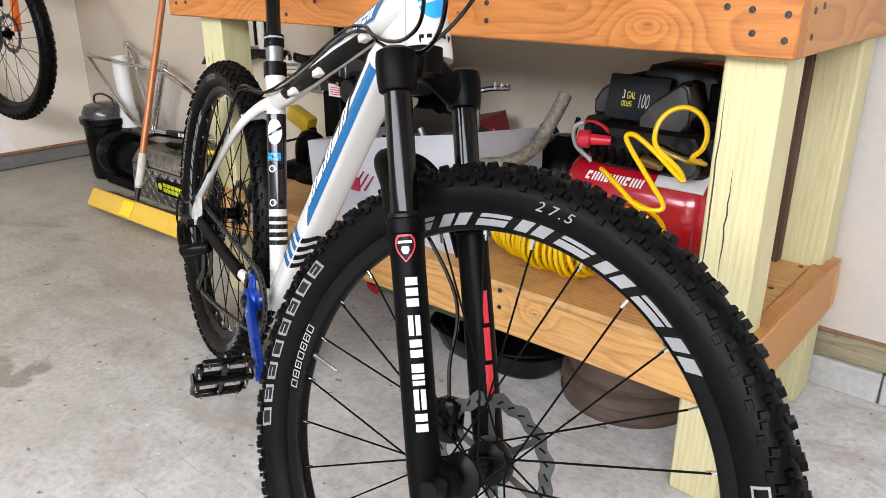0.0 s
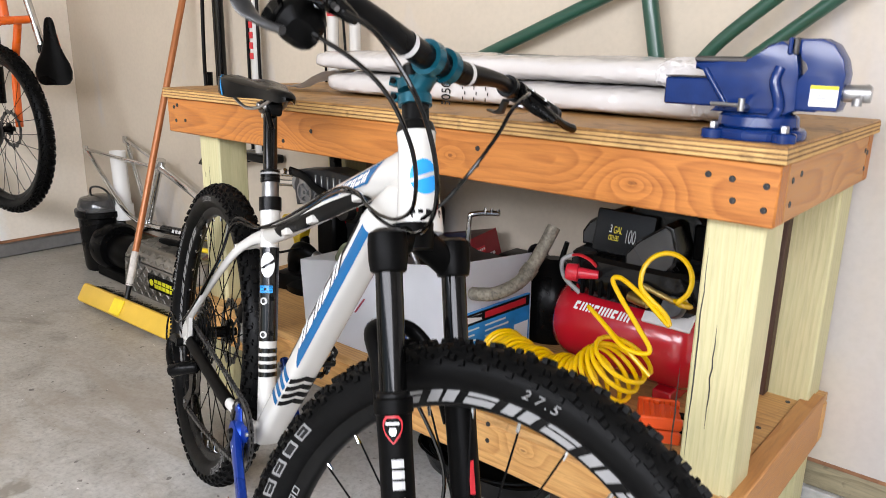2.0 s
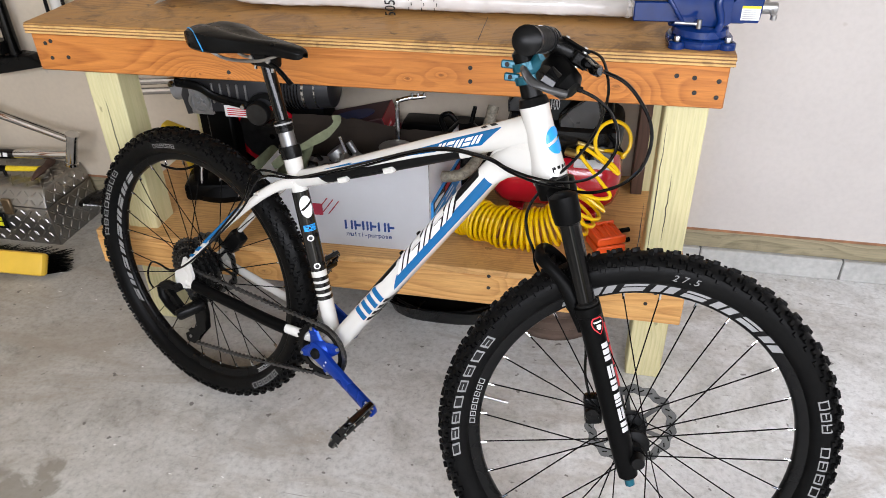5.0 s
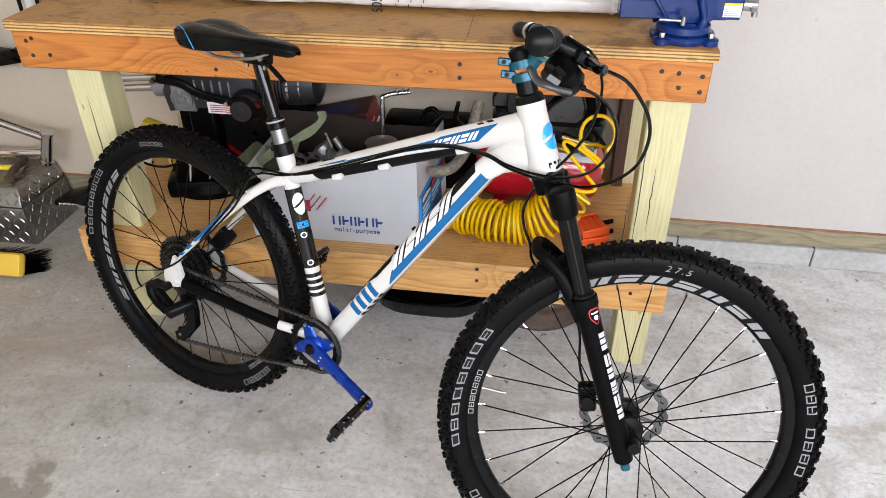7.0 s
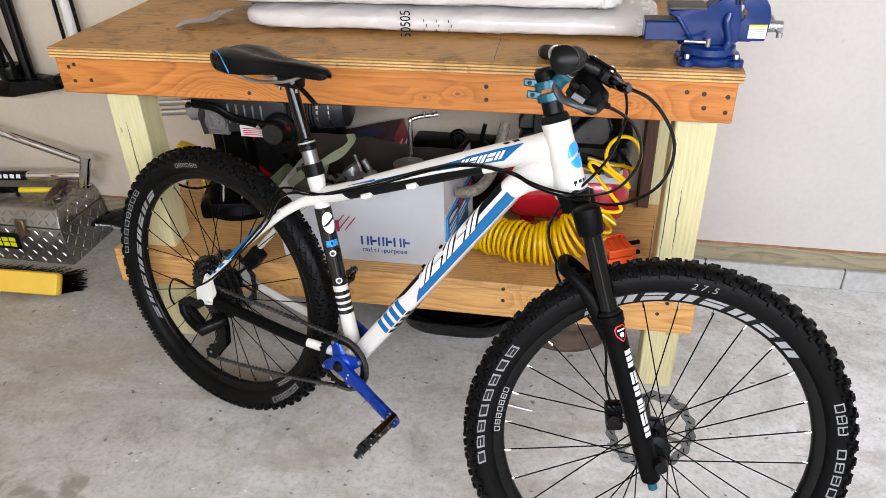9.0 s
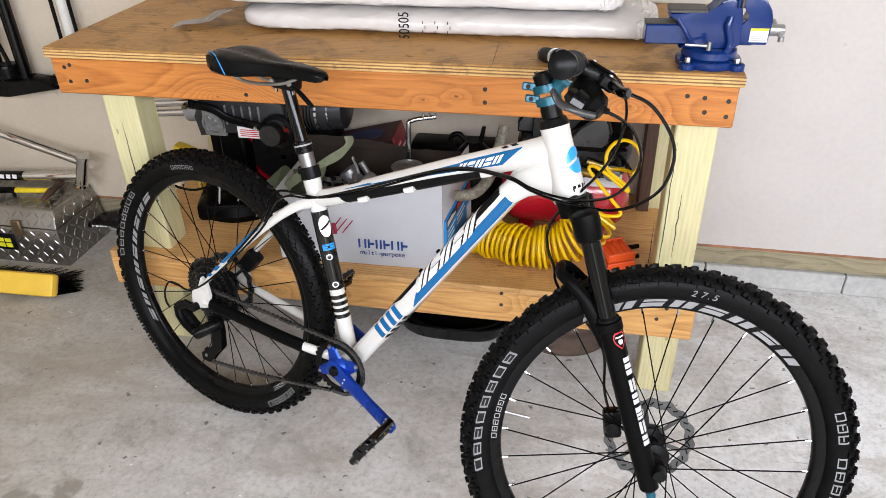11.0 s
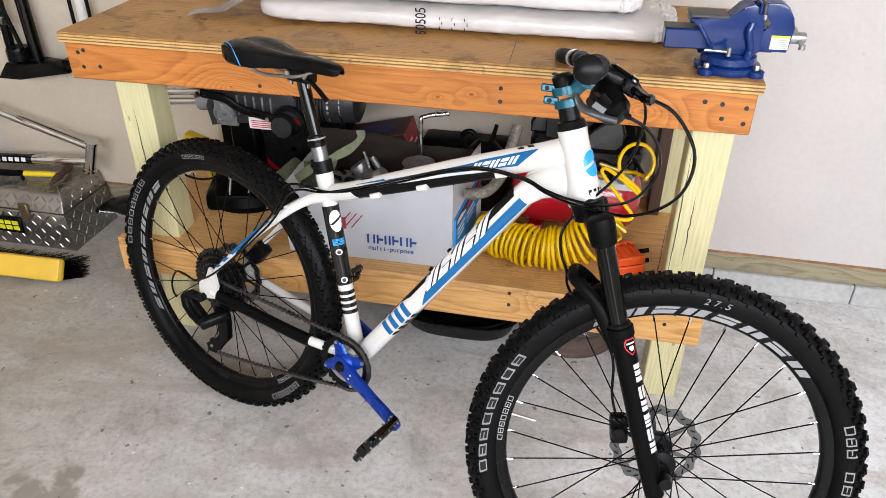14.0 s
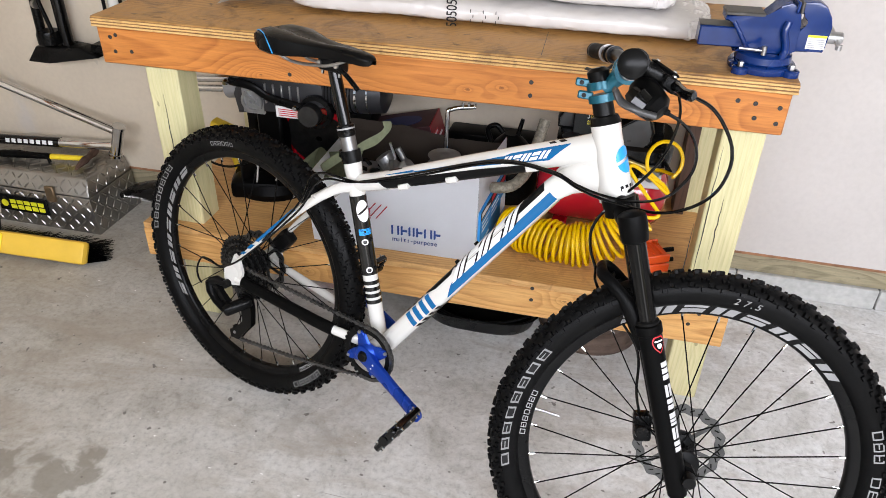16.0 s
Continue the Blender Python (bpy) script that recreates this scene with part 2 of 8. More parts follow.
M_SHELF = wood("shelf_plywood", (0.70, 0.42, 0.165), (0.42, 0.205, 0.062), 0, 0.010, 0.55, (0.60, 0.33, 0.115), (0, 0.3, -0.68), (((0.3, 0.1, -0.575), 0.010, 0.05),), 0.35, 0.05)
M_PLYEDGE = wood("plywood_edge", (0.30, 0.15, 0.05), (0.13, 0.06, 0.02), 0, 0.003, 0.7, None, (0, 0.02, 0), (), 0.4)
M_PLYPALE = wood("plywood_pale_edge", (0.704, 0.458, 0.176), (0.458, 0.246, 0.0748), 0, 0.002, 0.7, None, (0, 0.02, 0), (), 0.3)
M_TYREPRINT = plain("faded_tyre_print", grey(0.20), 0.5, vary=0.3, scale=30, bumps=0)
M_TYREFILL = plain("grey_tyre_print", grey(0.016), 0.5, vary=0.3, scale=30, bumps=0)
M_SCREW = plain("screw_head", grey(0.05), 0.45, 0.6)
M_TYRE = plain("tyre_rubber", grey(0.003), 0.42, vary=0.4, scale=70, bumps=0.25, spec=0.08)
M_BLACK = plain("satin_black", grey(0.0035), 0.28, vary=0.2, scale=60, bumps=0.03, spec=0.12)
M_GLOSSBLACK = plain("gloss_black", grey(0.002), 0.10, vary=0.1, scale=60, bumps=0, spec=0.28)
M_STANCHION = plain("black_hard_anodised", grey(0.002), 0.08, vary=0.1, scale=40, bumps=0, spec=0.24)
M_MATTBLACK = plain("matt_black_plastic", grey(0.002), 0.38, vary=0.25, scale=80, bumps=0.1, spec=0.06)
M_WHITE = plain("white_paint", (0.601, 0.592, 0.56), 0.22, vary=0.03, scale=20, bumps=0, coat=0.5)
M_BLUE = plain("blue_paint", (0.003, 0.098, 0.26), 0.22, vary=0.06, scale=20, bumps=0)
M_LBLUE = plain("bright_blue_paint", (0.02, 0.30, 0.75), 0.25, vary=0.05, scale=20, bumps=0)
M_CRANK = plain("blue_anodised", (0.006, 0.045, 0.34), 0.28, 0.6, vary=0.1, scale=50, bumps=0.02)
M_TEAL = plain("teal_anodised", (0.004, 0.085, 0.125), 0.3, 0.3, vary=0.1, scale=50, bumps=0.02)
M_CHROME = plain("chrome", grey(0.62), 0.12, 1.0, vary=0.1, scale=30, bumps=0)
M_STEEL = plain("dull_steel", grey(0.42), 0.35, 1.0, vary=0.2, scale=50, bumps=0.05)
M_DARKSTEEL = plain("dark_steel", grey(0.06), 0.38, 0.9, vary=0.3, scale=60, bumps=0.08)
M_GRIP = plain("knurled_grip_rubber", grey(0.012), 0.6, vary=0.6, scale=160, bumps=0.9, spec=0.1)
M_SLEEVE = plain("grey_anodised_sleeve", grey(0.22), 0.3, 0.8, vary=0.1, scale=40, bumps=0.02)
M_DECAL = plain("white_print", grey(0.72), 0.45, vary=0.05, bumps=0)
M_RIMDECAL = plain("silver_print", grey(0.21), 0.4, vary=0.2, scale=20, bumps=0)
M_GREYDECAL = plain("grey_print", grey(0.27), 0.45, vary=0.05, bumps=0)
M_REDDECAL = plain("red_print", (0.55, 0.02, 0.03), 0.4, vary=0.08, bumps=0)
M_GLOSSPANEL = plain("gloss_black_paint", grey(0.006), 0.12, vary=0.1, scale=40, bumps=0, spec=0.5)
M_BLACKDECAL = plain("black_print", grey(0.006), 0.3, vary=0.08, bumps=0)


# ---- building helpers ----
def link(name, bm, material, smooth=True):
    me = bpy.data.meshes.new(name)
    bm.normal_update()
    bm.to_mesh(me)
    bm.free()
    for mm in material if isinstance(material, (list, tuple)) else (material,):
        me.materials.append(mm)
    if smooth:
        me.shade_smooth()
        me.set_sharp_from_angle(angle=radians(38))
    return new(name, me)


def part(name, bm, material, parent, label="", smooth=True):
    ob = link(name, bm, material, smooth)
    ob.parent = parent
    if label:
        ob["label"] = label
    return ob


def thing(name, m, label, category, group="", kind=""):
    ob = new(name)
    ob.empty_display_size = 0.05
    ob.matrix_world = m
    return tagged(ob, label, category, group, kind)


def solid(name, bm, material, label, category, kind="", group=""):
    return tagged(link(name, bm, material), label, category, group, kind)


def box(x0, x1, y0, y1, z0, z1, bevel=0.0, seg=1, bm=None, m=None):
    out = bm or bmesh.new()
    mat4 = Matrix.Translation(((x0 + x1) / 2, (y0 + y1) / 2, (z0 + z1) / 2)) @ Matrix.Diagonal((abs(x1 - x0), abs(y1 - y0), abs(z1 - z0), 1))
    g = bmesh.ops.create_cube(out, size=1, matrix=mat4)
    vs = g["verts"]
    if bevel:
        es = list({e for v in vs for e in v.link_edges})
        r = bmesh.ops.bevel(out, geom=es, offset=bevel, segments=seg, affect="EDGES", profile=0.5)
        vs = list({v for f in r["faces"] for v in f.verts} | {v for v in vs if v.is_valid})
        seen, stack = set(vs), list(vs)
        while stack:
            for e in stack.pop().link_edges:
                for w in e.verts:
                    if w not in seen:
                        seen.add(w)
                        stack.append(w)
        vs = list(seen)
    if m is not None:
        bmesh.ops.transform(out, matrix=m, verts=vs)
    return out


def frame_of(d, ref=None):
    d = Vector(d).normalized()
    ref = Vector(ref) if ref is not None else (Vector((0, 0, 1)) if abs(d.z) < 0.9 else Vector((1, 0, 0)))
    s = d.cross(ref)
    s = s.normalized() if s.length > 1e-6 else d.orthogonal().normalized()
    return s, s.cross(d).normalized(), d


def smooth_path(pts, n=8):
    """Points along a Catmull-Rom curve through pts."""
    p = [Vector(q) for q in pts]
    p = [p[0] * 2 - p[1]] + p + [p[-1] * 2 - p[-2]]
    out = []
    for i in range(1, len(p) - 2):
        for k in range(n):
            u = k / n
            a, b, c, d = p[i - 1], p[i], p[i + 1], p[i + 2]
            out.append(0.5 * ((2 * b) + (c - a) * u + (2 * a - 5 * b + 4 * c - d) * u * u + (3 * b - a - 3 * c + d) * u ** 3))
    out.append(p[-2])
    return out


def square_up(a, n):
    """How far a squarish section of exponent n reaches beyond the ellipse at an angle."""
    return 1.0 if n == 2 else (abs(math.cos(a)) ** n + abs(math.sin(a)) ** n) ** (-1 / n)


def tube(pts, r, seg=12, bm=None, side=None, caps=True, flat=1.0):
    """A round or oval tube along points. r: a radius, or one per point, or (across, along) pairs, with a third number for a squarish section."""
    out = bm or bmesh.new()
    pts = [Vector(p) for p in pts]
    rs = r if isinstance(r, (list, tuple)) else [r] * len(pts)
    rings, u_prev = [], None
    for i, p in enumerate(pts):
        d = (pts[min(i + 1, len(pts) - 1)] - pts[max(i - 1, 0)]).normalized()
        if side is not None:
            s = (Vector(side) - d * d.dot(Vector(side))).normalized()
        elif u_prev is None:
            s = frame_of(d)[0]
        else:
            s = (u_prev - d * d.dot(u_prev))
            s = s.normalized() if s.length > 1e-6 else frame_of(d)[0]
        u_prev = s
        w = d.cross(s)
        ra, rb, sq = (tuple(rs[i]) + (2,))[:3] if isinstance(rs[i], (list, tuple)) else (rs[i], rs[i] * flat, 2)
        rings.append([out.verts.new(p + (s * ra * math.cos(a) + w * rb * math.sin(a)) * square_up(a, sq)) for a in (2 * math.pi * k / seg for k in range(seg))])
    for a, b in zip(rings, rings[1:]):
        for k in range(seg):
            out.faces.new((a[k], a[(k + 1) % seg], b[(k + 1) % seg], b[k]))
    if caps:
        out.faces.new(rings[0][::-1])
        out.faces.new(rings[-1])
    return out


def lathe(profile, seg=32, m=None, bm=None, closed=False, arc=(0, 2 * math.pi)):
    """Turns (radius, height) pairs round local z."""
    out = bm or bmesh.new()
    m = m or Matrix.Identity(4)
    full = abs(arc[1] - arc[0] - 2 * math.pi) < 1e-6
    n = seg if full else seg + 1
    rings = []
    for k in range(n):
        a = arc[0] + (arc[1] - arc[0]) * k / seg
        rings.append([out.verts.new(m @ Vector((rr * math.cos(a), rr * math.sin(a), z))) for rr, z in profile])
    pairs = list(zip(rings, rings[1:] + rings[:1])) if full else list(zip(rings, rings[1:]))
    np_ = len(profile)
    for a, b in pairs:
        for i in range(np_ if closed else np_ - 1):
            j = (i + 1) % np_
            q = [a[i], b[i], b[j], a[j]]
            if (q[0].co - q[1].co).length < 1e-7:
                q = [q[0], q[2], q[3]]
            elif (q[2].co - q[3].co).length < 1e-7:
                q = [q[0], q[1], q[2]]
            out.faces.new(q)
    return out


def rod(a, b, r, seg=10, r2=None, bm=None):
    return tube([a, b], [r, r if r2 is None else r2], seg, bm)


def extrude(outline, depth, m=None, bm=None, bevel=0.0, hole=None):
    """A flat outline (x, y) given thickness along local z, centred."""
    out = bm or bmesh.new()
    m = m or Matrix.Identity(4)
    lo = [out.verts.new(m @ Vector((x, y, -depth / 2))) for x, y in outline]
    hi = [out.verts.new(m @ Vector((x, y, depth / 2))) for x, y in outline]
    out.faces.new(lo[::-1])
    out.faces.new(hi)
    n = len(lo)
    for i in range(n):
        out.faces.new((lo[i], lo[(i + 1) % n], hi[(i + 1) % n], hi[i]))
    if bevel:
        es = {e for v in hi for e in v.link_edges if e.verts[0] in hi and e.verts[1] in hi}
        bmesh.ops.bevel(out, geom=list(es), offset=bevel, segments=2, affect="EDGES", profile=0.5)
    return out




def text(name, body, size, m, material, parent, squash=1.0, shear=0.0, depth=0.0004):
    cu = bpy.data.curves.new(name, "FONT")
    cu.body, cu.size, cu.align_x, cu.align_y, cu.shear, cu.extrude = body, size, "CENTER", "CENTER", shear, depth
    tmp = new(name, cu)
    bpy.context.view_layer.update()
    me = bpy.data.meshes.new_from_object(tmp.evaluated_get(bpy.context.evaluated_depsgraph_get()))
    bpy.data.objects.remove(tmp)
    me.materials.clear()
    me.materials.append(material)
    ob = new(name, me)
    ob.parent = parent
    ob.matrix_local = m @ Matrix.Diagonal((squash, 1, 1, 1))
    return ob


# ---- the garage ----
WALL_Y, LEFT_X, RIGHT_X, DOOR_Y, CEIL_Z = 0.598, -3.45, 2.6, -3.0, 2.75
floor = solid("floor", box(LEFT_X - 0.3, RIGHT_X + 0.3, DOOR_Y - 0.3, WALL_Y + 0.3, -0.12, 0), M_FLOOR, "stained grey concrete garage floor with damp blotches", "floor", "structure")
solid("ground", box(-60, 60, -120, DOOR_Y - 0.3, -0.16, -0.03), plain("driveway", (0.42, 0.41, 0.39), 0.8), "pale concrete driveway outside the garage", "ground", "structure")
wall_n = solid("wall_north", box(LEFT_X - 0.15, RIGHT_X + 0.15, WALL_Y, WALL_Y + 0.15, 0.147, CEIL_Z), M_WALL, "unpainted tan drywall with taped joints", "wall", "structure")
wall_w = solid("wall_west", box(LEFT_X - 0.15, LEFT_X, DOOR_Y, WALL_Y - 0.001, 0.081, CEIL_Z), M_WALLW, "cream drywall with white joint compound", "wall", "structure")
solid("wall_east", box(RIGHT_X, RIGHT_X + 0.15, DOOR_Y, WALL_Y - 0.001, 0.0, CEIL_Z), M_WALL, "unpainted drywall wall", "wall", "structure")
wall_s = thing("wall_south", Matrix.Identity(4), "garage front wall with a wide open door", "wall", "", "structure")
part("pier", box(LEFT_X, -2.3, DOOR_Y - 0.15, DOOR_Y, 0, CEIL_Z), M_WALL, wall_s)
part("pier", box(2.4, RIGHT_X, DOOR_Y - 0.15, DOOR_Y, 0, CEIL_Z), M_WALL, wall_s)
part("lintel", box(-2.3, 2.4, DOOR_Y - 0.15, DOOR_Y, 2.3, CEIL_Z), M_WALL, wall_s)
solid("ceiling", box(LEFT_X - 0.15, RIGHT_X + 0.15, DOOR_Y - 0.15, WALL_Y + 0.15, CEIL_Z, CEIL_Z + 0.1), M_CEIL, "plain drywall ceiling", "ceiling", "structure")
# concrete stem under the drywall: blocks, a treated sill board and the ragged lower edge of the drywall
stem = thing("stem_wall", Matrix.Identity(4), "grey concrete block course under a treated sill board", "wall base", "", "structure")
x = 0.165 - 9 * 0.425
while x < RIGHT_X:
    part("block", box(max(x + 0.002, LEFT_X), min(x + 0.423, RIGHT_X), WALL_Y - 0.002, WALL_Y + 0.12, 0, 0.0715, 0.003), M_BLOCK, stem)
    x += 0.425
part("mortar", box(LEFT_X, RIGHT_X, WALL_Y + 0.006, WALL_Y + 0.11, 0, 0.070), plain("mortar", (0.10, 0.10, 0.095), 0.9), stem)
part("sill_board", box(LEFT_X, RIGHT_X, WALL_Y + 0.010, WALL_Y + 0.12, 0.072, 0.1355, 0.003), M_SILL, stem, "weathered green-brown treated sill board")
part("edge_strip", box(LEFT_X, RIGHT_X, WALL_Y + 0.001, WALL_Y + 0.1, 0.136, 0.1468, 0.002), M_RUST, stem, "rusty brown lower edge of the drywall")
curb = thing("curb", Matrix.Identity(4), "grey concrete curb under the cream drywall", "wall base", "", "structure")
part("concrete_strip", box(LEFT_X - 0.1, LEFT_X + 0.012, DOOR_Y, WALL_Y - 0.004, 0, 0.066, 0.006), plain("curb_concrete", (0.17, 0.165, 0.155), 0.8, vary=0.2), curb)
part("edge_strip", box(LEFT_X - 0.1, LEFT_X + 0.003, DOOR_Y, WALL_Y - 0.005, 0.067, 0.0805, 0.002), M_RUST, curb)

# ---- the workbench ----
BX0, BX1, BD = -1.540, 0.046, 0.585
BT = 0.8975  # top of the plywood
bench_m = Matrix.Translation((BX0 / 2 + BX1 / 2, 0, BT))
bench = thing("workbench", bench_m, "home-made wooden workbench of fir boards, treated posts and plywood", "workbench")
hl = (BX1 - BX0) / 2
part("tabletop", box(-hl - 0.004, hl + 0.006, -0.008, BD, -0.026, 0, 0.0015), [M_PLY], bench, "worn plywood top with dark stains")
part("pencil_line", box(-0.0006, 0.0006, -0.072, 0.10, 0.0, 0.0006, m=Matrix.Translation((0.281, 0.085, 0)) @ Matrix.Rotation(radians(2), 4, "Z")), M_SCREW, bench, "dark pencil line on the plywood")
part("front_board", box(-hl, hl, 0, 0.038, -0.117, -0.0265, 0.003), M_BOARD, bench, "orange fir board with a swirling knot")
part("back_board", box(-hl, hl, BD - 0.046, BD - 0.008, -0.117, -0.0265, 0.003), M_BOARD, bench)
for sx in (-1, 1):
    part("side_board", box(sx * hl - (0.038 if sx > 0 else 0), sx * hl + (0 if sx > 0 else 0.038), 0.0385, BD - 0.0465, -0.117, -0.0265, 0.003), M_SIDE, bench)
for x0, x1 in ((-hl + 0.083, -hl + 0.172), (hl - 0.109, hl - 0.020)):
    for y0 in (0.0385, BD - 0.0965):
        part("leg", box(x0, x1, y0, y0 + 0.089, -BT, -0.027, 0.004), M_POST, bench, "pale green-yellow treated post")
SH = 0.32 - BT
part("shelf", box(-hl + 0.002, hl - 0.002, 0.002, BD - 0.01, SH - 0.018, SH, 0.001), M_SHELF, bench, "plywood lower shelf")
part("shelf_front_board", box(-hl, hl, 0, 0.038, SH - 0.107, SH - 0.0185, 0.003), M_SHELFB, bench, "pale fir board")
part("shelf_back_board", box(-hl, hl, BD - 0.046, BD - 0.01, SH - 0.107, SH - 0.0185, 0.003), M_SHELFB, bench)

# ---- the mountain bike ----
# its own axes: x forward along the frame, y to its left, z up in the leaning frame plane
bx = Vector((0.94670, -0.32211, 0))
bn = Vector((-0.318486, -0.936038, 0.149664))
bz = Vector((0.048209, 0.141687, 0.988737))
by = -bn
BIKE = Matrix(((bx.x, by.x, bz.x, 0), (bx.y, by.y, bz.y, 0), (bx.z, by.z, bz.z, 0), (0, 0, 0, 1)))
BIKE.translation = bn * 0.5636
bike = thing("mountain_bike", BIKE, "white, blue and black hardtail mountain bike leaning on the workbench", "bicycle")
REAR, FRONT = Vector((-1.010, 0, 0.2735)), Vector((0.0865, 0.0, 0.2695))
K = Vector((-0.35, 0, 0.937)).normalized()
PERP = Vector((0.937, 0, 0.35))
LEFT = Vector((0, 1, 0))
STEER = Matrix.Rotation(radians(23.6), 4, K)
LATHE_Y = Matrix.Rotation(radians(-90), 4, "X")  # lathe axis to local y
TYRE_R, TYRE_T, TYRE_W = 0.3505, 0.0285, 0.029


def arc_patch(bm, side, r0, r1, a0, a1, skew=0.0, on="tyre", n=4):
    """A printed mark on the wheel's side: between two radii and two angles (degrees from forward, upward)."""
    rows = []
    for i in range(3):
        r = r0 + (r1 - r0) * i / 2
        if on[:4] == "tyre":
            q = max(-1, min(1, (r - (TYRE_R - TYRE_T)) / TYRE_T))
            y = TYRE_W * math.sqrt(1 - q * q) + (0.0006 if on == "tyre" else 0.0003)
        else:
            y = 0.0104 + 0.0034 * (r - 0.281) / 0.019 + 0.0007
        rows.append([bm.verts.new((r * math.cos(a), side * y, r * math.sin(a))) for a in (radians(a0 + skew * i / 2 + (a1 - a0) * k / n) for k in range(n + 1))])
    for p, q in zip(rows, rows[1:]):
        for k in range(n):
            bm.faces.new((p[k], p[k + 1], q[k + 1], q[k]) if side < 0 else (p[k], q[k], q[k + 1], p[k + 1]))


def glyphs(bm, side, r0, r1, a0, a1, count, skew=0.0, on="tyre", seed=1, outline=False):
    """Plain letter-sized blocks along an arc: hollow frames, or solid blocks with a slit."""
    step = (a1 - a0) / count
    h = r1 - r0
    for k in range(count):
        b0, b1 = a0 + step * (k + 0.08), a0 + step * (k + 0.84)
        w = b1 - b0
        if outline:
            e = 0.13
            arc_patch(bm, side, r0, r0 + h * e, b0, b1, 0, on, 3)
            arc_patch(bm, side, r1 - h * e, r1, b0 + skew, b1 + skew, 0, on, 3)
            arc_patch(bm, side, r0 + h * e, r1 - h * e, b0, b0 + w * 0.16, skew, on, 2)
            arc_patch(bm, side, r0 + h * e, r1 - h * e, b1 - w * 0.16, b1, skew, on, 2)
            if (k + seed) % 3:
                arc_patch(bm, side, r0 + h * 0.44, r0 + h * 0.56, b0 + w * 0.16 + skew * 0.5, b1 - w * 0.3 + skew * 0.5, 0, on, 2)
        elif (k + seed) % 2:
            arc_patch(bm, side, r0, r0 + h * 0.44, b0, b1, skew * 0.44, on, 4)
            arc_patch(bm, side, r0 + h * 0.56, r1, b0 + skew * 0.56, b1 + skew * 0.56, skew * 0.44, on, 4)
        else:
            arc_patch(bm, side, r0, r1, b0, b0 + w * 0.42, skew, on, 3)
            arc_patch(bm, side, r0, r1, b0 + w * 0.56, b1, skew, on, 3)


def knob(bm, m, sx, sy, sz, taper=0.75):
    lo = [bm.verts.new(m @ Vector((a * sx, b * sy, -0.003))) for a, b in ((-1, -1), (1, -1), (1, 1), (-1, 1))]
    hi = [bm.verts.new(m @ Vector((a * sx * taper, b * sy * taper, sz))) for a, b in ((-1, -1), (1, -1), (1, 1), (-1, 1))]
    bm.faces.new(hi)
    for i in range(4):
        bm.faces.new((lo[i], lo[(i + 1) % 4], hi[(i + 1) % 4], hi[i]))


def tread():
    """Open knobby tread: big notched shoulder blocks, smaller ones between them, and paired blocks along the crown."""
    bm = bmesh.new()
    n = 66
    rnd = random.Random(5)
    for k in range(n):
        a = 2 * math.pi * k / n
        odd = k % 2
        for y_ang, da, sx, sy, sz, turn in ((60, 0.0, 0.0088, 0.0048, 0.0066, 6), (-60, 0.5, 0.0088, 0.0048, 0.0066, -6), (74, 0.5, 0.0050, 0.0040, 0.0040, 0), (-74, 0.0, 0.0050, 0.0040, 0.0040, 0),
                                            (40, 0.42, 0.0066, 0.0046, 0.0060, -14), (-40, -0.08, 0.0066, 0.0046, 0.0060, 14),
                                            (17, 0.0 if odd else 0.12, 0.0052, 0.0052, 0.0056, 10), (-17, 0.5 if odd else 0.62, 0.0052, 0.0052, 0.0056, -10), (2, 0.28, 0.0040, 0.0044, 0.0054, 0)):
            aa = a + 2 * math.pi / n * da
            base = Matrix.Rotation(-aa, 4, "Y") @ Matrix.Translation((TYRE_R - TYRE_T, 0, 0)) @ Matrix.Rotation(radians(y_ang), 4, "Z") @ Matrix.Translation((TYRE_T - 0.0003, 0, 0))
            # local x of the base points outward from the casing; the block's z follows it and its x runs along the tyre
            m = base @ Matrix.Rotation(radians(90), 4, "Y") @ Matrix.Rotation(radians(turn + rnd.uniform(-4, 4)), 4, "Z")
            if abs(y_ang) in (60, 40):
                # two legs of different height leave the notch
                knob(bm, m @ Matrix.Translation((-sx * 0.52, 0, 0)), sx * 0.46, sy, sz, 0.80)
                knob(bm, m @ Matrix.Translation((sx * 0.52, (0.3 if y_ang > 0 else -0.3) * sy, 0)), sx * 0.44, sy * 0.68, sz * 0.88, 0.80)
            else:
                knob(bm, m, sx, sy, sz)
    return bm


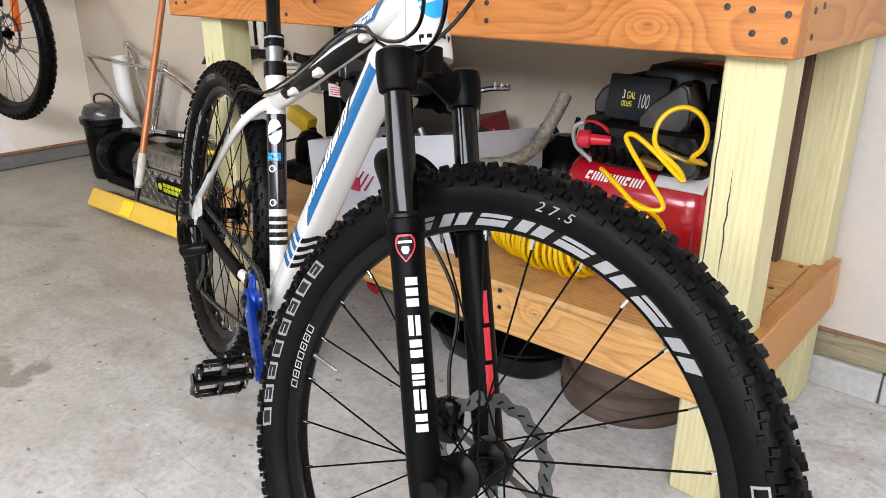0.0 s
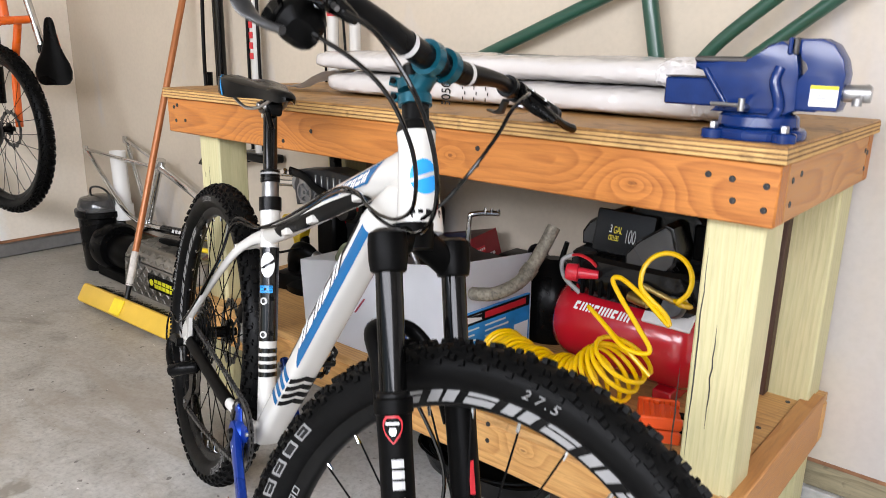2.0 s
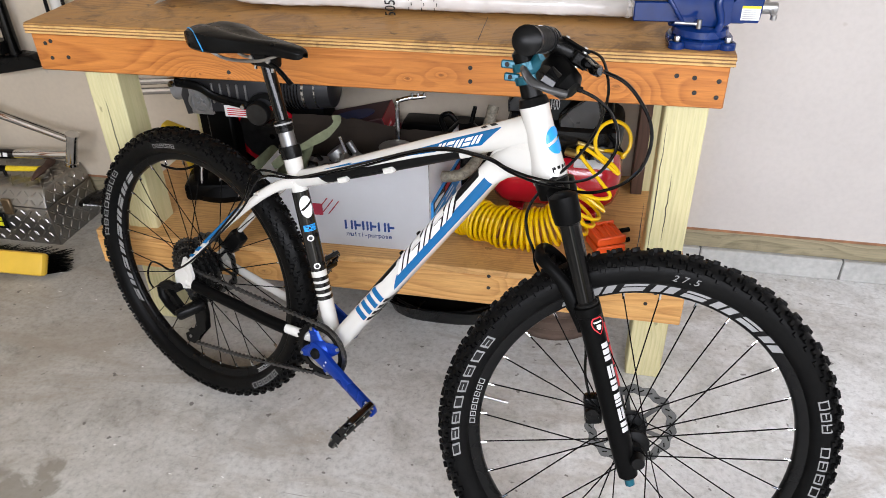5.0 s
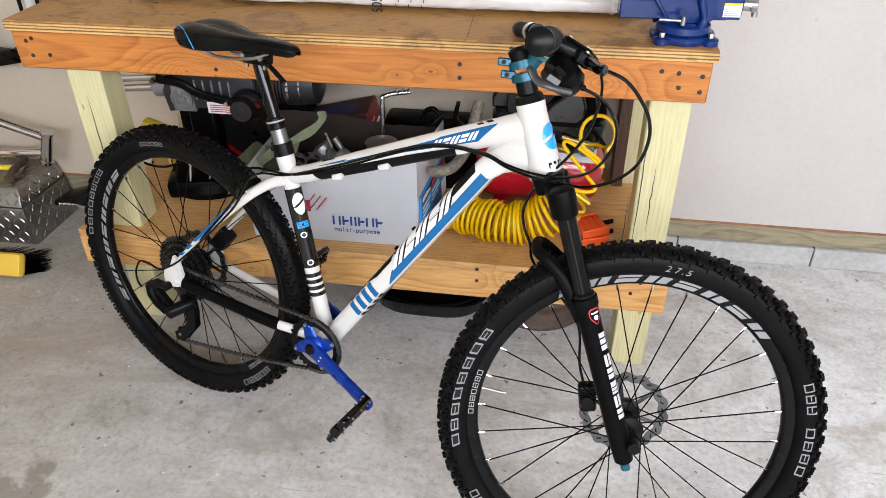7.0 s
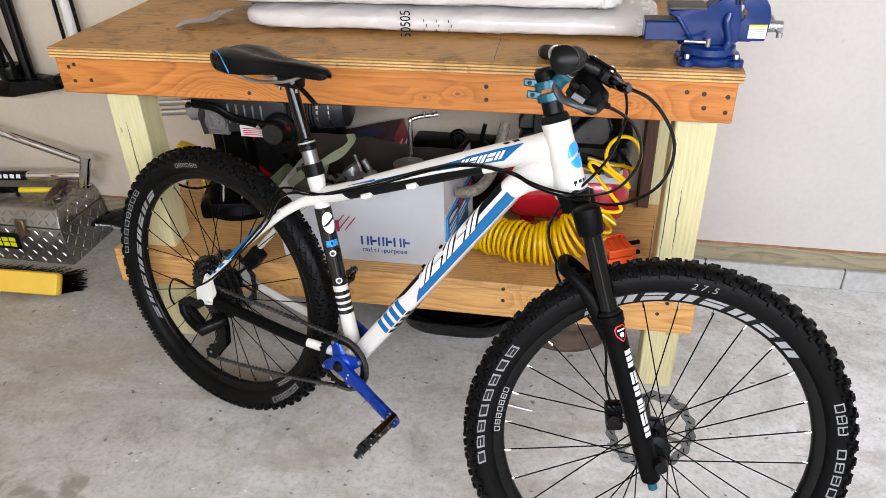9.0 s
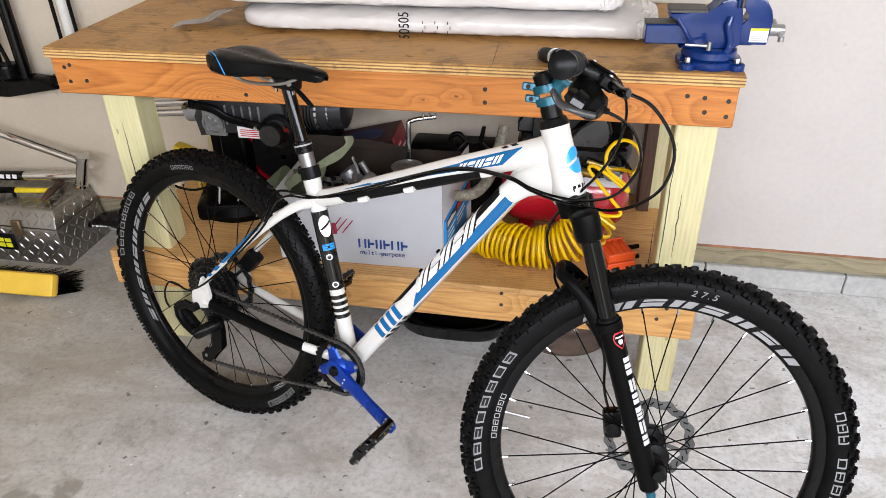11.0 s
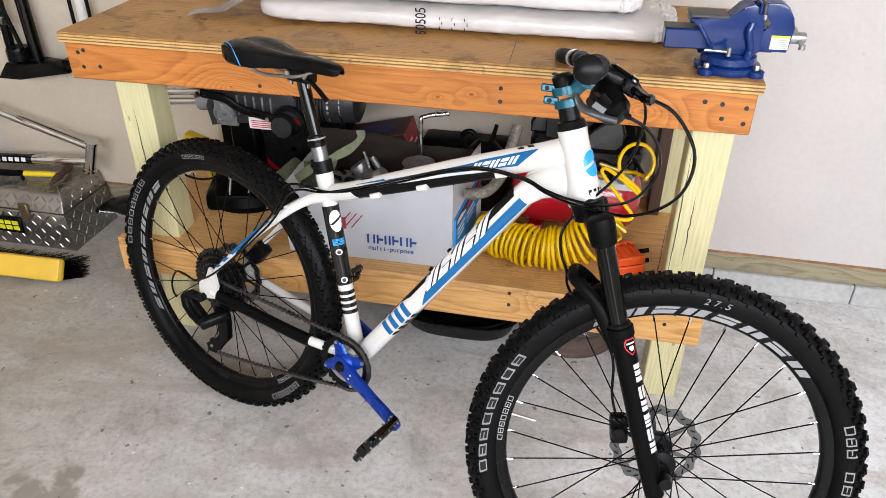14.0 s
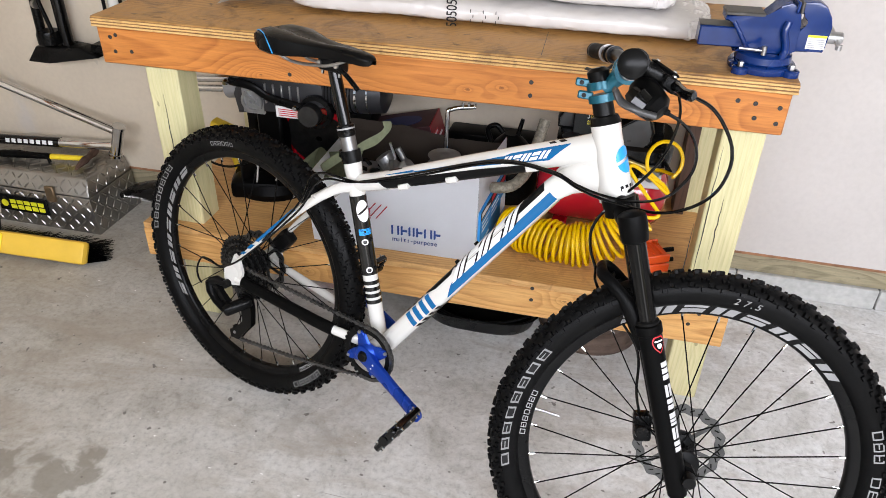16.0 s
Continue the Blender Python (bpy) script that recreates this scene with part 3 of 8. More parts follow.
def wheel(m, name, front):
    w = new(name)
    w.parent = bike
    w.matrix_local = m
    w["label"] = "black wheel with a knobby tyre"
    rt = TYRE_T
    prof = [(TYRE_R - rt + rt * math.cos(a), TYRE_W * math.sin(a)) for a in (2 * math.pi * k / 22 for k in range(22))]
    part("tyre", lathe(prof, 120, LATHE_Y, closed=True), M_TYRE, w, "black knobby rubber tyre")
    part("tread", tread(), M_TYRE, w, "", False)["kind"] = "stuff"
    rim = [(0.2795, -0.0085), (0.2775, -0.004), (0.2775, 0.004), (0.2795, 0.0085), (0.283, 0.0105), (0.300, 0.0138), (0.3035, 0.0138), (0.3035, 0.011), (0.298, 0.010), (0.298, -0.010), (0.3035, -0.011), (0.3035, -0.0138), (0.300, -0.0138), (0.283, -0.0105)]
    part("rim", lathe(rim, 120, LATHE_Y, closed=True), M_BLACK, w, "black rim")
    # printed marks
    marks = ((0.313, 0.3275, 195, 148, 8, 0.6), (0.312, 0.329, 26, 14, 3, 0), (0.312, 0.327, 10, -9, 4, 0), (0.312, 0.329, 213, 227, 4, 0)) if front else ((0.313, 0.3275, 178, 139, 8, 0.6), (0.313, 0.328, 303, 324, 5, 0), (0.312, 0.322, 108, 94, 6, 0))
    for r0, r1, a0, a1, count, skew in marks:
        bm = bmesh.new()
        glyphs(bm, -1, r0, r1, a0, a1, count, skew, "tyre", 3, True)
        part("tyre_print", bm, M_TYREPRINT, w, "light grey outlined lettering blocks")
        if count > 7:
            bm = bmesh.new()
            for k in range(count):
                b0 = a0 + (a1 - a0) / count * (k + 0.2)
                arc_patch(bm, -1, r0 + 0.002, r1 - 0.002, b0, b0 + (a1 - a0) / count * 0.52, skew * 0.8, "tyre_low", 3)
            part("tyre_print_fill", bm, M_TYREFILL, w, "mid grey filling of the lettering blocks")
    bm = bmesh.new()
    if front:
        glyphs(bm, -1, 0.2835, 0.3005, 126, 45, 8, -2.6, "rim", 7)
    else:
        glyphs(bm, -1, 0.2835, 0.3005, 217, 135, 9, -2.6, "rim", 7)
    part("rim_print", bm, M_RIMDECAL, w, "light grey lettering blocks on the rim")
    bm = bmesh.new()
    glyphs(bm, -1, 0.286, 0.296, 184 if front else 320, 165 if front else 308, 7, 0, "rim", 9, True)
    part("rim_print", bm, M_GREYDECAL, w)
    if front:
        for s, a in (("2", 88.4), ("7", 85.6), (".", 83.8), ("5", 82.0)):
            r = 0.3170
            mm = Matrix.Rotation(-radians(a), 4, "Y") @ Matrix.Translation((r, -(TYRE_W + 0.0004), 0)) @ Matrix.Rotation(radians(90), 4, "X") @ Matrix.Rotation(radians(-90), 4, "Z")
            text("tyre_size", s, 0.0155, mm, M_TYREPRINT, w, 1.2, 0.3)
    # hub
    hw = 0.028 if front else 0.03
    hub = [(0.0, -0.052), (0.010, -0.052), (0.010, -hw - 0.008), (0.026, -hw - 0.003), (0.027, -hw + 0.002), (0.014, -hw + 0.006), (0.013, 0), (0.014, hw - 0.006), (0.027, hw - 0.002), (0.026, hw + 0.003), (0.010, hw + 0.008), (0.010, 0.052), (0.0, 0.052)]
    part("hub", lathe(hub, 28, LATHE_Y), M_BLACK, w)
    meshes = {}
    nip = bpy.data.meshes.new("nipple")
    bm = rod((0.2785, 0, 0), (0.266, 0, 0), 0.0022, 8)
    bm.to_mesh(nip)
    bm.free()
    nip.materials.append(M_CHROME)
    off = 0.6 if front else 7.0
    for k in range(28):
        s, c = (-1, 1)[k % 2], (-1, 1)[(k // 2) % 2]
        if (s, c) not in meshes:
            me = bpy.data.meshes.new("spoke")
            a = radians(c * 62)
            b2 = rod((0.0245 * math.cos(a), s * hw, 0.0245 * math.sin(a)), (0.272, s * 0.003, 0), 0.00125, 6)
            b2.to_mesh(me)
            b2.free()
            me.materials.append(M_SPOKE)
            meshes[s, c] = me
        for nm, me in (("spoke", meshes[s, c]), ("nipple", nip)):
            o = new(nm, me)
            o.parent = w
            o.matrix_local = Matrix.Rotation(-radians(k * 360 / 28 + off), 4, "Y")
    va = radians(173.5 if front else 84)
    vd = Vector((math.cos(va), 0, math.sin(va)))
    bm = rod(vd * 0.279, vd * 0.238, 0.0027, 10)
    rod(vd * 0.238, vd * 0.232, 0.0018, 8, bm=bm)
    rod(vd * 0.279, vd * 0.273, 0.0045, 10, bm=bm)
    part("valve", bm, M_STEEL, w, "silver valve stem")
    # brake disc on the left side: a slotted ring on arms
    dm = Matrix.Translation((0, 0.038, 0)) @ LATHE_Y
    R = 0.082 if front else 0.08
    bm = bmesh.new()
    n = 90
    ring = []
    for k in range(n):
        a = 2 * math.pi * k / n
        wav = 0.003 * math.cos(a * 15)
        ring.append([bm.verts.new(dm @ Vector((rr * math.cos(a), rr * math.sin(a), zz))) for rr, zz in ((R - 0.017 + wav * 0.6, -0.0009), (R + wav, -0.0009), (R + wav, 0.0009), (R - 0.017 + wav * 0.6, 0.0009))])
    for a, b in zip(ring, ring[1:] + ring[:1]):
        for i in range(4):
            bm.faces.new((a[i], b[i], b[(i + 1) % 4], a[(i + 1) % 4]))
    part("brake_disc", bm, M_DISC, w, "steel brake disc with a wavy rim")
    for k in range(6):
        mm = dm @ Matrix.Rotation(2 * math.pi * k / 6, 4, "Z") @ Matrix.Rotation(radians(14), 4, "Z")
        part("disc_arm", box(0.026, R - 0.012, -0.004, 0.004, -0.0008, 0.0008, m=mm), M_DISC, w)
    part("disc_carrier", lathe([(0.018, -0.0014), (0.031, -0.0014), (0.031, 0.0014), (0.018, 0.0014)], 30, dm, None, True), M_DISC, w)
    bm = bmesh.new()
    for k in range(30):
        a = 2 * math.pi * k / 30
        p = dm @ Vector(((R - 0.0085) * math.cos(a), (R - 0.0085) * math.sin(a), 0))
        box(-0.0045, 0.0045, -0.0012, 0.0012, -0.0016, 0.0016, bm=bm, m=Matrix.Translation(p) @ LATHE_Y @ Matrix.Rotation(a + 0.9, 4, "Z"))
    part("disc_slotting", bm, M_BLACK, w)
    return w


M_DISC = plain("disc_steel", grey(0.12), 0.38, 0.95, 0.2, 50, 0.05)
M_SPOKE = plain("black_spoke_wire", grey(0.004), 0.5, vary=0.2, scale=40, bumps=0, spec=0.03)
front_wheel = wheel(Matrix.Translation(FRONT) @ STEER @ Matrix.Scale(1.006, 4), "front_wheel", True)
rear_wheel = wheel(Matrix.Translation(REAR + Vector((0.003, 0, 0.001))) @ Matrix.Scale(0.991, 4), "rear_wheel", False)

# frame: one welded piece
BB, ST = Vector((-0.597, 0, 0.218)), Vector((-0.705, 0, 0.631))
HT, HB = Vector((-0.178, 0, 0.835)), Vector((-0.134, 0, 0.717))
DT0, DT1 = Vector((-0.590, 0, 0.214)), Vector((-0.245, 0, 0.700))
DTR = (0.0265, 0.0212, 3.6)
bm = bmesh.new()
tube([BB + (ST - BB) * t for t in (0, 0.25, 0.6, 0.93, 0.96, 1.0)], [0.018, 0.0172, 0.0172, 0.0180, 0.0192, 0.0192], 24, bm, LEFT)
# the down tube is straight, then bends towards the head
tube([DT0 + (DT1 - DT0) * t for t in (0, 0.3, 0.7, 0.9, 1.0)] + [Vector((-0.222, 0, 0.722)), Vector((-0.195, 0, 0.739)), Vector((-0.150, 0, 0.752))], [DTR] * 5 + [(0.023, 0.025, 3), (0.022, 0.031, 2.5), (0.021, 0.036)], 40, bm, LEFT)
TT = [Vector(p) for p in ((-0.700, 0, 0.580), (-0.620, 0, 0.609), (-0.530, 0, 0.648), (-0.410, 0, 0.699), (-0.300, 0, 0.744), (-0.220, 0, 0.775), (-0.165, 0, 0.792))]
tube(smooth_path(TT, 4), [(0.0165 + 0.0002 * k, 0.0185 + 0.0003 * k + 0.009 * max(0, (k - 18) / 6) ** 2) for k in range(25)], 24, bm, LEFT)
# gusset where the top tube and the down tube meet the head
tube(smooth_path([(-0.252, 0, 0.714), (-0.225, 0, 0.738), (-0.190, 0, 0.760), (-0.150, 0, 0.772)], 4), [(0.009 + 0.0011 * k, 0.006 + 0.0035 * k) for k in range(13)], 16, bm, LEFT)
ax = (HT - HB).normalized()
tube([HB - ax * 0.006, HB, HB + ax * 0.012, HB + ax * 0.05, HT - ax * 0.02, HT], [0.030, 0.0305, 0.0295, 0.0265, 0.0245, 0.0255], 28, bm, LEFT)
tube([BB - LEFT * 0.037, BB + LEFT * 0.037], 0.0215, 24, bm)
for s in (-1, 1):
    # seat stays with a kink near the seat tube, chain stays, dropouts
    tube(smooth_path([(-0.692, s * 0.012, 0.580), (-0.735, s * 0.022, 0.560), (-0.79, s * 0.039, 0.516), (-0.89, s * 0.053, 0.420), (-0.985, s * 0.064, 0.318)], 6), [(0.0075, 0.013 - 0.0003 * k) for k in range(25)], 14, bm, (0, 1, 0))
    tube(smooth_path([(-0.615, s * 0.022, 0.221), (-0.67, s * 0.04, 0.232), (-0.75, s * 0.049, 0.239), (-0.99, s * 0.064, 0.268)], 6), [(0.009, 0.0135 - 0.0002 * k) for k in range(19)], 14, bm, (0, 1, 0))
    extrude([(-0.985, 0.325), (-1.0, 0.334), (-1.012, 0.306), (-1.035, 0.285), (-1.036, 0.258), (-1.015, 0.247), (-0.985, 0.256), (-0.975, 0.29)], 0.008, Matrix.Translation((0.010, s * 0.0655, 0.0015)) @ Matrix.Rotation(radians(90), 4, "X"), bm)
tube([(-0.775, -0.04, 0.535), (-0.768, 0, 0.545), (-0.775, 0.04, 0.535)], 0.008, 10, bm)
frame_ob = part("frame", bm, M_WHITE, bike, "glossy white aluminium frame with blue and black graphics")


def tube_patch(bm, p0, p1, r0, r1, s0, s1, a0, a1, skew=0.0, n=6, k=8, off=0.0006):
    """A painted patch on an oval tube's side; angles in degrees, 180 is the right side, 90 the top."""
    p0, p1 = Vector(p0), Vector(p1)
    d = (p1 - p0).normalized()
    w = d.cross(LEFT)
    rows = []
    for i in range(n + 1):
        row = []
        for j in range(k + 1):
            a = radians(a0 + (a1 - a0) * j / k)
            s = s0 + (s1 - s0) * i / n + skew * (j / k)
            ra, rb = r0[0] + (r1[0] - r0[0]) * s + off, r0[1] + (r1[1] - r0[1]) * s + off
            row.append(bm.verts.new(p0 + (p1 - p0) * s + (LEFT * ra * math.cos(a) + w * rb * math.sin(a)) * square_up(a, (tuple(r0) + (2,))[2])))
        rows.append(row)
    for p, q in zip(rows, rows[1:]):
        for j in range(k):
            bm.faces.new((p[j], p[j + 1], q[j + 1], q[j]))


def letter_blocks(bm, args, s0, s1, a0, a1, count, skew, seed=1, off=0.0012, grow=0.0):
    """Plain slanted blocks with a slit, one for each letter."""
    step = (s1 - s0) / count
    da = a1 - a0
    for q in range(count):
        b0, b1 = s0 + step * (q + 0.06 - grow), s0 + step * (q + 0.88 + grow)
        w = b1 - b0
        if (q + seed) % 2:
            tube_patch(bm, *args, b0, b1, a0, a0 + da * 0.40, skew * 0.4, 2, 3, off)
            tube_patch(bm, *args, b0 + skew * 0.56, b1 + skew * 0.56, a0 + da * 0.56, a1, skew * 0.44, 2, 3, off)
        else:
            tube_patch(bm, *args, b0, b0 + w * 0.40, a0, a1, skew, 1, 5, off)
            tube_patch(bm, *args, b0 + w * 0.58, b1, a0, a1, skew, 1, 5, off)


def stripe(bm, args, rows, k=5, off=0.0006):
    """A painted band whose two edges, in degrees round the tube, change along it: rows of (place, edge, edge)."""
    for (s0, a0, b0), (s1, a1, b1) in zip(rows, rows[1:]):
        p0, p1, r0, r1 = Vector(args[0]), Vector(args[1]), args[2], args[3]
        w = (p1 - p0).normalized().cross(LEFT)
        grid = []
        for i in range(4):
            s, a, b = (x + (y - x) * i / 3 for x, y in ((s0, s1), (a0, a1), (b0, b1)))
            ra, rb = r0[0] + (r1[0] - r0[0]) * s + off, r0[1] + (r1[1] - r0[1]) * s + off
            grid.append([bm.verts.new(p0 + (p1 - p0) * s + (LEFT * ra * math.cos(g) + w * rb * math.sin(g)) * square_up(g, (tuple(r0) + (2,))[2])) for g in (radians(a + (b - a) * j / k) for j in range(k + 1))])
        for p, q in zip(grid, grid[1:]):
            for j in range(k):
                bm.faces.new((p[j], p[j + 1], q[j + 1], q[j]))


DT = (DT0, DT1, DTR, DTR)
bm = bmesh.new()
stripe(bm, DT, ((0.435, 221, 224), (0.49, 184, 224), (0.93, 182, 226), (1.0, 182, 226)))
for q in range(4):
    tube_patch(bm, *DT, 0.236 + 0.040 * q, 0.260 + 0.040 * q, 140, 216, -0.006, 1, 8, 0.0008)
    tube_patch(bm, *DT, 0.236 + 0.040 * q, 0.260 + 0.040 * q, 324, 400, 0.006, 1, 8, 0.0008)
part("blue_stripe", bm, M_BLUE, frame_ob)
bm = bmesh.new()
stripe(bm, DT, ((0.375, 112, 136), (0.42, 108, 150), (0.515, 108, 150), (0.545, 108, 120)))
stripe(bm, DT, ((0.80, 156, 160), (0.84, 122, 160), (0.99, 122, 160), (1.0, 124, 140)))
stripe(bm, DT, ((0.54, 100, 112), (0.84, 100, 112)), 2)
stripe(bm, DT, ((0.52, 108, 112), (0.55, 104, 146), (0.86, 104, 146)))
for q in range(4):
    for a0, a1, k in ((222, 270, 0.022), (318, 270, 0.022), (104, 134, 0.012)):
        tube_patch(bm, *DT, 0.234 + 0.040 * q, 0.258 + 0.040 * q, a0, a1, k, 1, 6, 0.0008)
part("black_stripe", bm, M_BLACKDECAL, frame_ob)
bm = bmesh.new()
letter_blocks(bm, DT, 0.505, 0.845, 186, 116, 5, 0.085, 4, 0.0009, 0.02)
part("letter_ground", bm, M_BLACKDECAL, frame_ob, "black shadow of the lettering blocks")
bm = bmesh.new()
letter_blocks(bm, DT, 0.490, 0.830, 190, 118, 5, 0.085, 4, 0.0013)
part("frame_print", bm, M_DECAL, frame_ob, "white lettering blocks on the down tube")
TTA = ((-0.62, 0, 0.609), (-0.235, 0, 0.769), (0.0173, 0.0197), (0.0210, 0.0245))
bm = bmesh.new()
stripe(bm, TTA, ((0.04, 140, 143), (0.30, 138, 157), (0.60, 137, 174), (0.93, 137, 193), (0.935, 137, 193), (1.04, 137, 141)))
part("blue_stripe", bm, M_BLUE, frame_ob)
bm = bmesh.new()
stripe(bm, TTA, ((0.0, 176, 182), (0.03, 176, 232), (0.30, 180, 250), (0.60, 187, 255), (0.84, 200, 255), (0.90, 232, 250)))
stripe(bm, TTA, ((0.06, 98, 116), (0.90, 98, 116)), 3)
for q in range(2):
    tube_patch(bm, *TTA, 0.925 + 0.048 * q, 0.955 + 0.048 * q, 100, 122, 0.02, 1)
part("black_stripe", bm, M_BLACKDECAL, frame_ob)
bm = bmesh.new()
letter_blocks(bm, TTA, 0.70, 0.93, 182, 151, 5, 0.03, 6)
part("frame_print", bm, M_DECAL, frame_ob)
STA = (BB, ST, (0.0174, 0.0174), (0.018, 0.018))
bm = bmesh.new()
tube_patch(bm, *STA, 0.405, 0.825, 100, 400, 0, 8, 24)
for q in range(4):
    tube_patch(bm, *STA, 0.246 + 0.0353 * q, 0.267 + 0.0353 * q, 100, 400, 0, 1, 24)
part("black_panel", bm, M_GLOSSPANEL, frame_ob)
bm = bmesh.new()
for q in range(48):
    v = (q + 0.5) / 24 - 1
    hh = math.sqrt(max(0, 1 - v * v))
    lo, hi = 240 - 44 * hh, 240 + 44 * hh
    g0 = 240 - 36 + 72 * (v + 0.3) / 0.6
    spans = ((lo, min(hi, g0 - 14)), (max(lo, g0 + 14), hi)) if -0.3 < v < 0.4 else ((lo, hi),)
    for a0, a1 in spans:
        if a1 - a0 > 2:
            tube_patch(bm, *STA, 0.745 + 0.056 * v, 0.745 + 0.056 * (v + 1 / 23.5), a0, a1, 0, 1, 8, 0.0012)
for u in (0.435, 0.585):
    side = (-LEFT + Vector((0.85, 0, 0.2))).normalized()
    at = Matrix.Translation(BB.lerp(ST, u) + side * 0.0172) @ side.to_track_quat("Z", "Y").to_matrix().to_4x4()
    part("boss_ring", lathe([(0.0045, 0.0), (0.0045, 0.002), (0.0065, 0.002), (0.0075, 0.0)], 20, at), M_DECAL, frame_ob, "white ring round a bottle bolt")
    part("boss_bolt", lathe([(0, 0.0022), (0.0025, 0.0022), (0.0045, 0.001)], 14, at), M_DARKSTEEL, frame_ob)
part("round_mark", bm, M_DECAL, frame_ob, "white round mark with a wave")
bm = bmesh.new()
letter_blocks(bm, STA, 0.620, 0.655, 190, 275, 3, 0, 8)
part("frame_print", bm, M_LBLUE, frame_ob)
HTA = (HB, HT, (0.0292, 0.0292), (0.0252, 0.0252))
bm = bmesh.new()
for q in range(64):
    v = (q + 0.5) / 32 - 1
    hh = math.sqrt(max(0, 1 - v * v))
    lo, hi = 258 - 40 * hh, 258 + 40 * hh
    # the white wave: a slanting gap through the middle
    g0 = 258 - 40 + 80 * (v + 0.25) / 0.55
    if -0.3 < v < 0.35:
        for a0, a1 in ((lo, min(hi, g0 - 17)), (max(lo, g0 + 17), hi)):
            if a1 - a0 > 2:
                tube_patch(bm, *HTA, 0.50 + 0.18 * v, 0.50 + 0.18 * (v + 1 / 31.5), a0, a1, 0.0, 1, 6)
    else:
        tube_patch(bm, *HTA, 0.50 + 0.18 * v, 0.50 + 0.18 * (v + 1 / 31.5), lo, hi, 0.0, 1, 10)
part("head_badge", bm, M_LBLUE, frame_ob, "round bright blue badge with a white wave")
bm = bmesh.new()
for q in range(5):
    tube_patch(bm, *HTA, 0.13, 0.17, 218 + 19 * q, 230 + 19 * q, 0, 1, 3)
    if q in (0, 2, 4):
        tube_patch(bm, *HTA, 0.08, 0.13, 218 + 19 * q, 223 + 19 * q, 0, 1, 3)
part("frame_print", bm, M_BLACKDECAL, frame_ob)
# stay graphics
bm = bmesh.new()
SSA = ((-0.81, -0.0475, 0.510), (-0.985, -0.0635, 0.327), (0.0075, 0.0115), (0.0075, 0.0105))
for s0, s1 in ((0.02, 0.62), (0.68, 0.76), (0.82, 0.87)):
    tube_patch(bm, *SSA, s0, s1, 150, 185, 0.03, 4, 4, 0.0012)
part("blue_stripe", bm, M_BLUE, frame_ob)
part("chainstay_guard", tube([(-0.70, -0.0455, 0.2345), (-0.75, -0.0495, 0.2395), (-0.97, -0.0625, 0.2655)], [(0.0115, 0.0165), (0.0115, 0.0160), (0.0105, 0.0150)], 14, None, (0, 1, 0)), M_MATTBLACK, frame_ob, "black rubber chainstay guard")
for t in (0.439, 0.593):
    p = BB + (ST - BB) * t + Vector((0.0172, 0, 0.0045))
    part("bottle_bolt", lathe([(0, 0.004), (0.003, 0.004), (0.0045, 0.002), (0.0045, -0.001)], 10, Matrix.Translation(p) @ Matrix.Rotation(radians(75), 4, "Y")), M_BLACK, frame_ob)
for s in (0.535, 0.645):
    p = DT0 + (DT1 - DT0) * s + Vector((-0.816, 0, 0.578)) * 0.0215
    part("bottle_bolt", lathe([(0, 0.007), (0.0045, 0.007), (0.0055, 0), (0.0055, -0.002)], 10, Matrix.Translation(p) @ Matrix.Rotation(radians(-55), 4, "Y")), M_BLACK, frame_ob)
for t in (0.16, 0.44, 0.86):
    p = Vector(TTA[0]) + (Vector(TTA[1]) - Vector(TTA[0])) * t + Vector((0, -0.015, -0.017))
    part("cable_guide", box(-0.012, 0.012, -0.008, 0.006, -0.006, 0.006, 0.002, m=Matrix.Translation(p) @ Matrix.Rotation(radians(-22), 4, "Y")), M_WHITE, frame_ob)

# seat post, collar and saddle
sp = (Vector((-0.757, 0, 0.793)) - ST).normalized()
bm = tube([ST - sp * 0.004, ST + sp * 0.022], 0.0215, 24)
box(-0.028, -0.012, -0.008, 0.008, -0.009, 0.009, 0.002, bm=bm, m=Matrix.Translation(ST + sp * 0.009))
part("seat_collar", bm, M_BLACK, bike, "black seat clamp")
part("dropper_sleeve", tube([ST + sp * 0.02, ST + sp * 0.052], 0.0165, 24), M_SLEEVE, bike, "grey dropper post sleeve")
part("dropper_collar", tube([ST + sp * t for t in (0.051, 0.053, 0.060, 0.061, 0.0625, 0.0635, 0.074, 0.076)], [0.0172, 0.0190, 0.0190, 0.0178, 0.0178, 0.0190, 0.0190, 0.015], 28), M_BLACK, bike, "black dropper post collar")
part("collar_print", tube([ST + sp * 0.066, ST + sp * 0.0695], 0.0193, 28, None, None, False), M_GREYDECAL, bike)
part("seat_post", tube([ST + sp * 0.06, ST + sp * 0.205], 0.0135, 24), M_GLOSSBLACK, bike, "glossy black seat post")
C = ST + sp * 0.197
bm = box(-0.03, 0.03, -0.016, 0.016, -0.012, 0.014, 0.006, 2, m=Matrix.Translation(C))
rod(C + Vector((0.01, -0.018, 0.012)), C + Vector((0.01, 0.018, 0.012)), 0.004, 10, bm=bm)
tube(smooth_path([C + Vector((0.02, -0.012, 0)), C + Vector((0.05, -0.02, -0.008)), C + Vector((0.085, -0.022, -0.032))], 4), [(0.006, 0.004)] * 9, 10, bm)
part("seat_clamp_head", bm, M_BLACK, bike)
